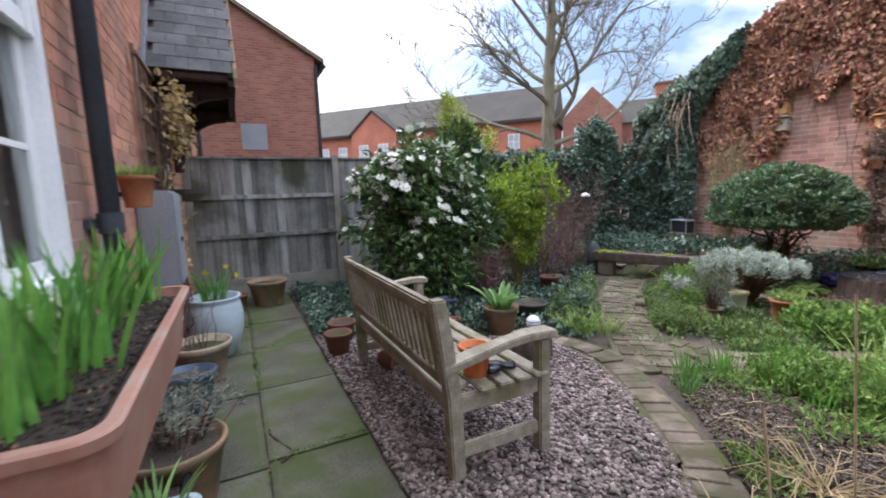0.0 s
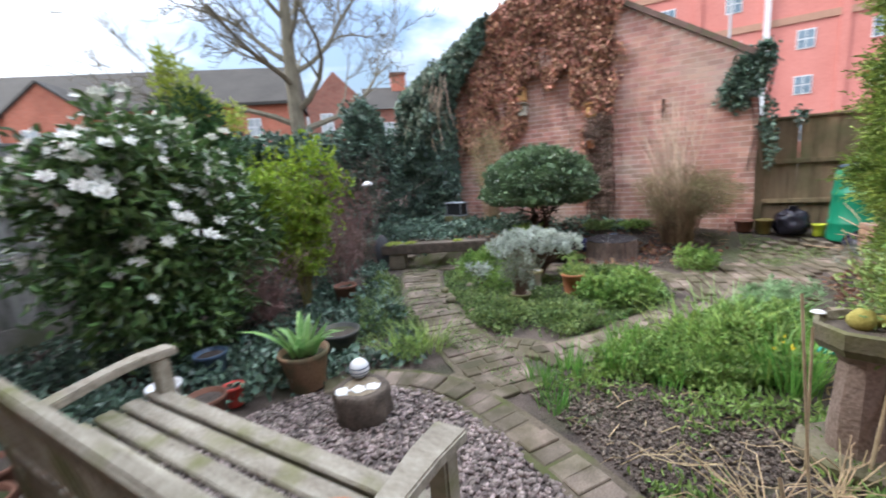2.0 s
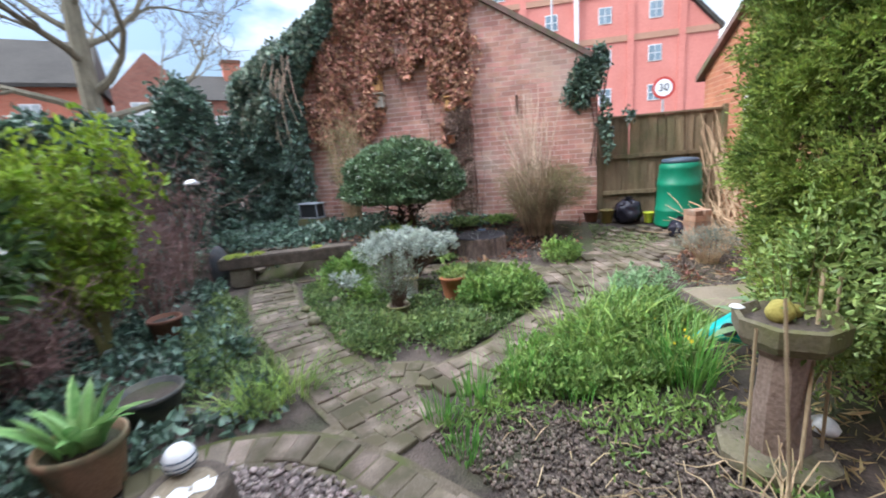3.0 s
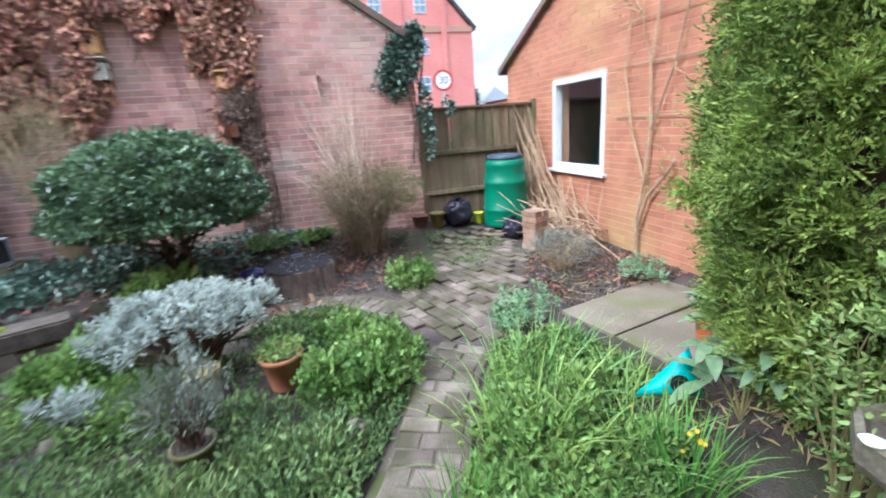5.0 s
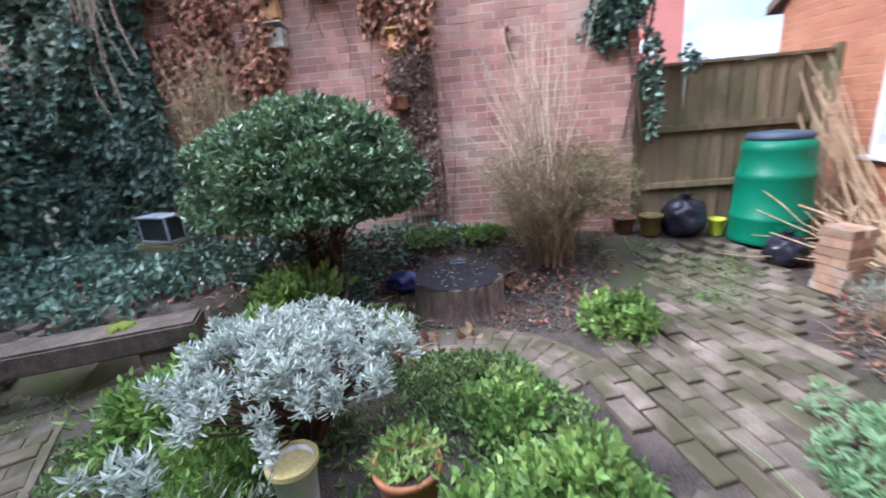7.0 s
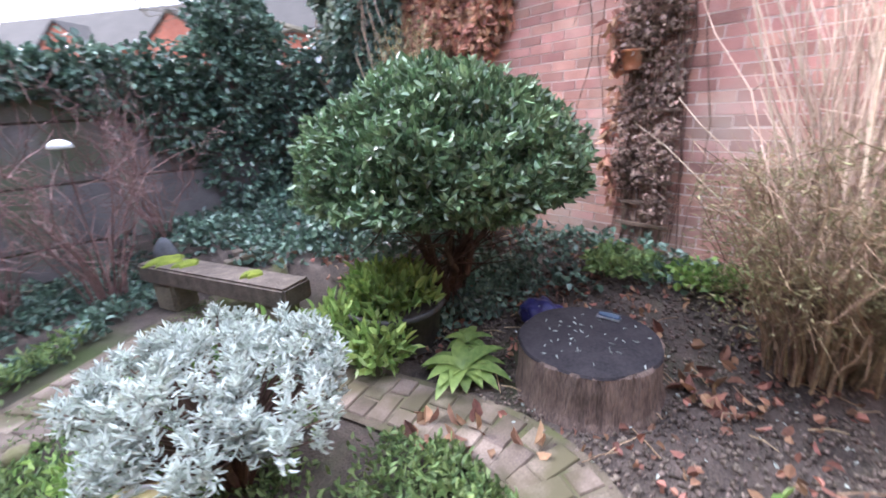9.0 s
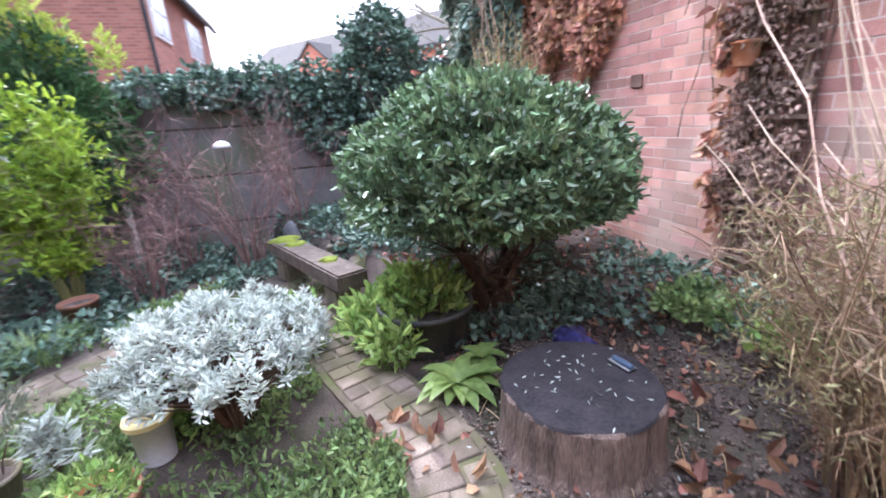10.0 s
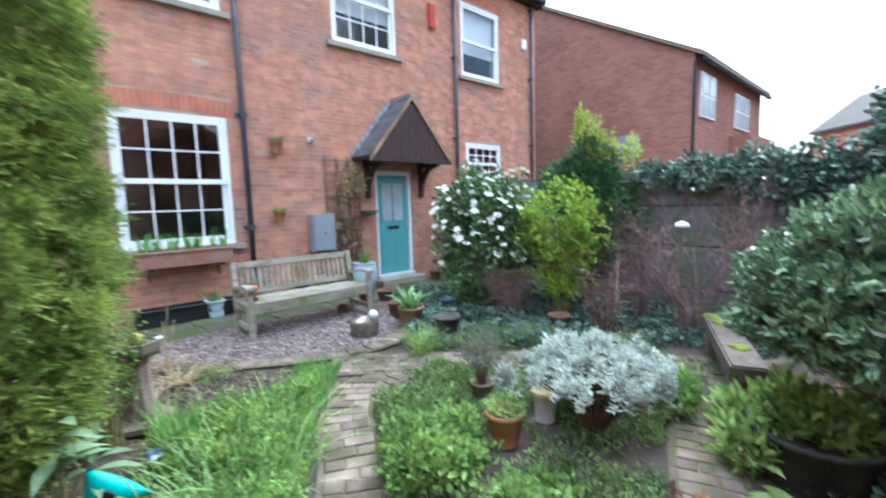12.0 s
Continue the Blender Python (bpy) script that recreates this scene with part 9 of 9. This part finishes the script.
rubbish_bag(8.68, 0.5, 0.2, 0.36, "tied black rubbish bag beside the fence", 3)
rubbish_bag(8.05, -0.05, 0.15, 0.26, "small black rubbish bag in front of the bin", 8)
potted("olive_pot", "olive brown glazed pot by the fence", 8.7, 0.8, 0.11, 0.2, "olive_glaze", z=float(lie(8.7, 0.8)))
potted("brown_pot", "dark brown pot by the fence", 8.82, 1.02, 0.12, 0.16, "terracotta_dark", z=float(lie(8.8, 1.0)))
potted("lime_pot", "bright lime yellow plastic pot by the bin", 8.62, 0.22, 0.075, 0.16, "lime", z=float(lie(8.6, 0.2)), soil=False)
rng = np.random.default_rng(230)
bs = thing("brick_stack", "loose stack of old orange bricks", "brick stack", pose(7.5, -0.05, float(lie(7.5, 0)) + 0.0, 0, 0, 20))
for lay_ in range(7):
    for k_ in range(2):
        part("brick", box(-0.108, -0.108 + k_ * 0.11, lay_ * 0.067, 0.108, -0.005 + k_ * 0.11, lay_ * 0.067 + 0.065, 0.004), M["old_brick"], bs, m=pose(rng.normal(0, 0.006), rng.normal(0, 0.006), 0, 0, 0, (90 if lay_ % 2 else 0) + rng.normal(0, 2)))
sp_ = thing("stick_pile", "heap of pruned sticks leaning in the corner", "sticks", pose(0, 0, 0))
ps = []
for i in range(125):
    a_ = rng.uniform(0, 1)
    if i < 26:
        p0 = np.array([8.05 + rng.normal(0, 0.3), -0.62 + rng.normal(0, 0.1), 0.12])
        p1 = np.array([8.85 + rng.normal(0, 0.08), -0.62 + rng.normal(0, 0.12), rng.uniform(0.9, 1.7)])
    else:
        p0 = np.array([rng.uniform(6.95, 7.9), rng.uniform(-0.8, -0.15), rng.uniform(0.04, 0.5) * rng.uniform(0.3, 1)])
        d_ = unit(np.array([rng.normal(0.7, 0.4), rng.normal(-0.1, 0.4), rng.normal(0.15, 0.25)]))
        p1 = p0 + d_ * rng.uniform(0.3, 1.0)
        p1[1] = max(p1[1], -0.88)
        p1[2] = max(p1[2], 0.08)
    ps.append([(*(p0 + (p1 - p0) * s + rng.normal(0, 0.012, 3)), rng.uniform(0.005, 0.012) * (1 - 0.5 * s)) for s in np.linspace(0, 1, 5)])
for s_ in ps:
    v_, f_ = tubes([s_], 5)
    put("stick", bulk("stick", v_, f_, M["twig_tan"], True), sp_)

# outbuilding window, its things, vine and wires
gw = thing("window_6", "white-framed fixed outbuilding window, dark inside", "window", pose(8.54, OY - 0.02, 0.80, 0, 0, FACE_PY), kind="structure")
q = bmesh.new()
WW, WH = 1.11, 1.16
box(0, -0.03, 0, 0.07, 0.08, WH, 0.006, bm=q)
box(WW - 0.07, -0.03, 0, WW, 0.08, WH, 0.006, bm=q)
box(0.07, -0.028, 0, WW - 0.07, 0.078, 0.08, 0.006, bm=q)
box(0.07, -0.028, WH - 0.07, WW - 0.07, 0.078, WH, 0.006, bm=q)
part("window_frame", q, M["old_white"], gw)
pn = part("pane", box(0.07, 0.03, 0.08, WW - 0.07, 0.036, WH - 0.07), M["glass"], gw)
pn.visible_shadow = False
part("window_sill", box(-0.06, -0.09, -0.035, WW + 0.06, 0.02, 0.0, 0.006), M["old_white"], gw)
cbx = thing("drawer_unit", "pale plastic drawer unit inside the outbuilding window", "drawer unit", pose(7.85, OY - 0.62, 0.0))
part("body", box(-0.2, -0.15, 0.0, 0.2, 0.15, 1.38, 0.01), M["white_dull"], cbx)
for k_ in range(6):
    part("drawer", box(-0.18, 0.15, 0.06 + k_ * 0.22, 0.18, 0.165, 0.25 + k_ * 0.22, 0.006), M["old_white"], cbx)
rng = np.random.default_rng(240)
vn = plant("espalier_vine", "bare trained climber on the orange wall", "climber", 6.75, OY + 0.07, 0.0)
ps = [[(0, 0, -0.02, 0.02), (0.02, 0.01, 0.35, 0.018), (-0.05, 0, 0.8, 0.016), (-0.1, 0, 1.3, 0.014), (-0.05, 0, 1.9, 0.012), (-0.15, 0, 2.6, 0.01), (-0.3, 0, 3.2, 0.006)],
      [(0.0, 0, 0.3, 0.018), (-0.12, 0.01, 0.65, 0.017), (-0.35, 0.01, 0.9, 0.016), (-0.42, 0.01, 1.0, 0.015)],
      [(-0.05, 0, 0.8, 0.012), (0.15, 0.01, 1.3, 0.01), (0.3, 0, 1.9, 0.008), (0.25, 0, 2.5, 0.005)],
      [(-0.1, 0, 1.3, 0.012), (-0.35, 0, 1.9, 0.01), (-0.5, 0, 2.6, 0.007), (-0.7, 0, 3.1, 0.004)],
      [(-0.05, 0, 1.9, 0.01), (0.1, 0, 2.4, 0.008), (0.45, 0, 2.8, 0.005)]]
foliage(vn, "branchwork", [tubes(ps, 6), tubes(twigs_from(ps, rng, 60, 0.35, 0.004, 0.3), 3)], M["twig_tan"])
p = np.array([q_[rng.integers(2, len(q_))][:3] for q_ in ps for _ in range(12)]) + rng.normal(0, 0.07, (60, 3)) * np.array([1, 0.2, 1])
foliage(vn, "bud_growth", [leaves(p, np.tile([[0, 0.3, 0.5]], (60, 1)), 0.045, 0.02, rng)], L_["lime_tip"])
for k_, z_ in enumerate((1.45, 1.95, 2.35, 2.7)):
    wr = thing("training_wire", "thin training wire stretched across the wall", "wire", pose(0, 0, 0), "training wires")
    v_, f_ = tubes([[(5.2, OY + 0.03, z_, 0.006), (6.3, OY + 0.035, z_ - 0.01, 0.006), (7.25, OY + 0.03, z_, 0.006)]], 5)
    put("wire_strand", bulk("wire_strand", v_, f_, M["twig_tan"]), wr)

# bird boxes and small things on the garage wall
def bird_box(y, z, mkey, label):
    ob = thing("bird_box", label, "bird box", pose(GX0, y, z, 0, 0, FACE_NX))
    part("box_body", box(-0.075, -0.15, 0, 0.075, -0.008, 0.17, 0.004), M[mkey], ob)
    part("lid", box(-0.09, -0.19, 0, 0.09, -0.004, 0.018, 0.003, m=pose(0, 0, 0.17, -12, 0, 0)), M[mkey], ob)
    part("entrance", lathe([(0.02, 0), (0.021, 0.003), (0.0, 0.003)], 16), M["black"], ob, "dark round entrance hole", m=pose(0, -0.15, 0.11, 90, 0, 0))
    part("backplate", box(-0.06, -0.009, -0.04, 0.06, 0.0, 0.24, 0.002), M[mkey], ob)


bird_box(3.17, 2.05, "birdbox", "honey-coloured wooden bird box on the creeper wall")
bird_box(4.36, 2.22, "birdbox_grey", "pale grey wooden bird box on the wall")
bird_box(4.38, 2.48, "birdbox", "brown wooden bird box on the wall")
hp = thing("hanging_pot", "small orange pot hung on the wall trellis", "wall pot", pose(GX0 - 0.11, 3.195, 1.54))
pot(hp, 0.075, 0.13, M["terracotta"])
part("hook", box(0.06, -0.008, 0.08, 0.11, 0.008, 0.1), M["black"], hp)
wb = thing("wall_bracket", "rusty iron bracket on the garage wall", "bracket", pose(GX0, 2.12, 1.9, 0, 0, FACE_NX))
part("plate", box(-0.02, -0.02, 0, 0.02, 0, 0.3, 0.004), M["twig"], wb)
part("arm", box(-0.012, -0.14, 0.26, 0.012, -0.01, 0.285, 0.003), M["twig"], wb)
wv = thing("wall_vent", "dark square vent in the garage wall", "vent", pose(GX0, 4.145, 1.51, 0, 0, FACE_NX))
part("vent_frame", box(-0.06, -0.012, 0, 0.06, 0.0, 0.09, 0.002), M["twig"], wv)
cfm = thing("glass_tank", "old pale-framed glass tank on the raised bed", "tank", pose(7.95, 5.36, 0.55, 0, 0, -15) @ Matrix.Diagonal((0.65, 0.7, 0.75, 1)))
for x0, y0 in ((-0.14, -0.26), (0.115, -0.26), (-0.14, 0.235), (0.115, 0.235)):
    part("corner_post", box(x0, y0, 0.0, x0 + 0.025, y0 + 0.025, 0.3, 0.004), M["lead"], cfm)
part("tank_rim", box(-0.16, -0.28, 0.3, 0.16, 0.28, 0.32, 0.005), M["lead"], cfm)
part("tank_base", box(-0.15, -0.27, 0.0, 0.15, 0.27, 0.03, 0.005), M["grey_box"], cfm)
part("tank_glass", box(-0.125, -0.245, 0.03, 0.125, 0.245, 0.29), M["black"], cfm, "dark tank glass, a solid black block")
tbk = thing("stone_plinth", "rough stone block under the old tank", "block", pose(7.95, 5.34, 0.33))
part("stone_block", box(-0.14, -0.22, 0, 0.14, 0.22, 0.218, 0.02), M["stone"], tbk)


# ---- bricks of the walls ----
def wall_bricks(parent, width, rows_to, holes, near, keys, gable=None, base=0.0, seed=1):
    """Running bond over a wall's front: those in the near window are objects, the rest one joined part."""
    rg = np.random.default_rng(seed)
    q = bmesh.new()
    e = 0.02
    vs = [q.verts.new(v) for v in ((0, -0.003, 0), (1, -0.003, 0), (1, -0.003, 1), (0, -0.003, 1), (0, 0.02, 0), (1, 0.02, 0), (1, 0.02, 1), (0, 0.02, 1))]
    q.faces.new(vs[:4])
    for i in range(4):
        j = (i + 1) % 4
        q.faces.new((vs[i], vs[4 + i], vs[4 + j], vs[j]))
    bmesh.ops.recalc_face_normals(q, faces=q.faces)
    me = bpy.data.meshes.new("wall_brick")
    q.to_mesh(me)
    q.free()
    me.materials.append(M[keys[0]])
    far = []
    v = base
    row = 0
    count = 0
    while v + 0.065 < rows_to:
        lo, hi = 0.0, width
        if gable and v + 0.065 > gable[2]:
            k_ = (v + 0.075 - gable[2]) / (gable[1] - gable[2])
            lo, hi = gable[0] * k_, width - (width - gable[0]) * k_
        spans = [(lo, hi)]
        for a_, b_, c_, d_ in holes:
            if c_ < v + 0.07 and d_ > v - 0.005:
                spans = [s for x0, x1 in spans for s in ((x0, min(x1, a_)), (max(x0, b_), x1)) if s[1] - s[0] > 0.02]
        u = -0.1125 if row % 2 else 0.0
        while u < hi:
            for x0, x1 in spans:
                a_, b_ = max(u, x0), min(u + 0.215, x1)
                if b_ - a_ > 0.025:
                    um = (a_ + b_) / 2
                    if near[0] < um < near[1] and near[2] < v < near[3] and count < 300:
                        put("brick", me, parent, m=pose(a_, rg.normal(0, 0.0008), v + rg.normal(0, 0.0012), rg.normal(0, 0.15), rg.normal(0, 0.2), 0) @ Matrix.Diagonal((b_ - a_, 1, 0.065, 1)))
                        count += 1
                    else:
                        far.append((a_, b_, v))
            u += 0.225
        v += 0.075
        row += 1
    far = np.array(far)
    n = len(far)
    fr_ = -0.003 + rg.normal(0, 0.0009, n)
    z0, z1 = far[:, 2] + rg.normal(0, 0.001, n), far[:, 2] + 0.065 + rg.normal(0, 0.001, n)
    bk_ = np.full(n, 0.012)
    a_, b_ = far[:, 0], far[:, 1]
    P = np.stack([np.stack(c, -1) for c in ((a_, fr_, z0), (b_, fr_, z0), (b_, fr_, z1), (a_, fr_, z1), (a_, bk_, z0), (b_, bk_, z0), (b_, bk_, z1), (a_, bk_, z1))], 1)
    F = np.array([(0, 1, 2, 3), (0, 4, 5, 1), (1, 5, 6, 2), (2, 6, 7, 3), (3, 7, 4, 0)])
    put("brickwork", bulk("brickwork", P.reshape(-1, 3), (F[None] + 8 * np.arange(n)[:, None, None]).reshape(-1, 4), M[keys[1]]), parent, kind="stuff")


ARCH = [(W1[0] - 0.1 - H0, W1[1] + 0.1 - H0, W1[3] - HZ0 - 0.005, W1[3] - HZ0 + 0.225)]
for o in (W3, W2):
    ARCH.append((o[0] - 0.1 - H0, o[1] + 0.1 - H0, o[3] - HZ0 - 0.005, o[3] - HZ0 + 0.225))
ARCH.append((W4[0] - 0.1 - H0, W4[1] + 0.1 - H0, W4[3] - HZ0 - 0.005, W4[3] - HZ0 + 0.225))
wall_bricks(wall_house, 13.6, 6.8, HOLES + ARCH, (2.7 - H0, 4.3 - H0, 0.3, 2.75), ("house_brick_object", "house_brick_island"), seed=1)
q = bmesh.new()
box(0, -0.006, 0, 0.065, 0.02, 0.225, bm=q)
sold = bpy.data.meshes.new("soldier_brick")
q.to_mesh(sold)
q.free()
sold.materials.append(M["soldier"])
for u0, u1, v0, v1 in ARCH:
    n = int((u1 - u0) / 0.075)
    for i in range(n):
        s = (i + 0.5) / n * 2 - 1
        put("brick", sold, wall_house, m=pose(u0 + i * (u1 - u0) / n, 0, v0 + 0.005 + 0.05 * (1 - s * s), 0, s * 7, 0))
wall_bricks(wall_garage, GAR[0], GAR[3], [], (7.07 - 4.0, 7.07 - 1.35, 0.2, 2.05), ("garage_brick_object", "garage_brick_island"), (GAR[2], GAR[3], GAR[1]), seed=2)
wall_bricks(wall_orange, ORA[0], ORA[3], [GWIN], (9.95 - 8.7, 9.95 - 5.9, 0.1, 2.2), ("orange_brick_object", "orange_brick_island"), (ORA[2], ORA[3], ORA[1]), seed=3)
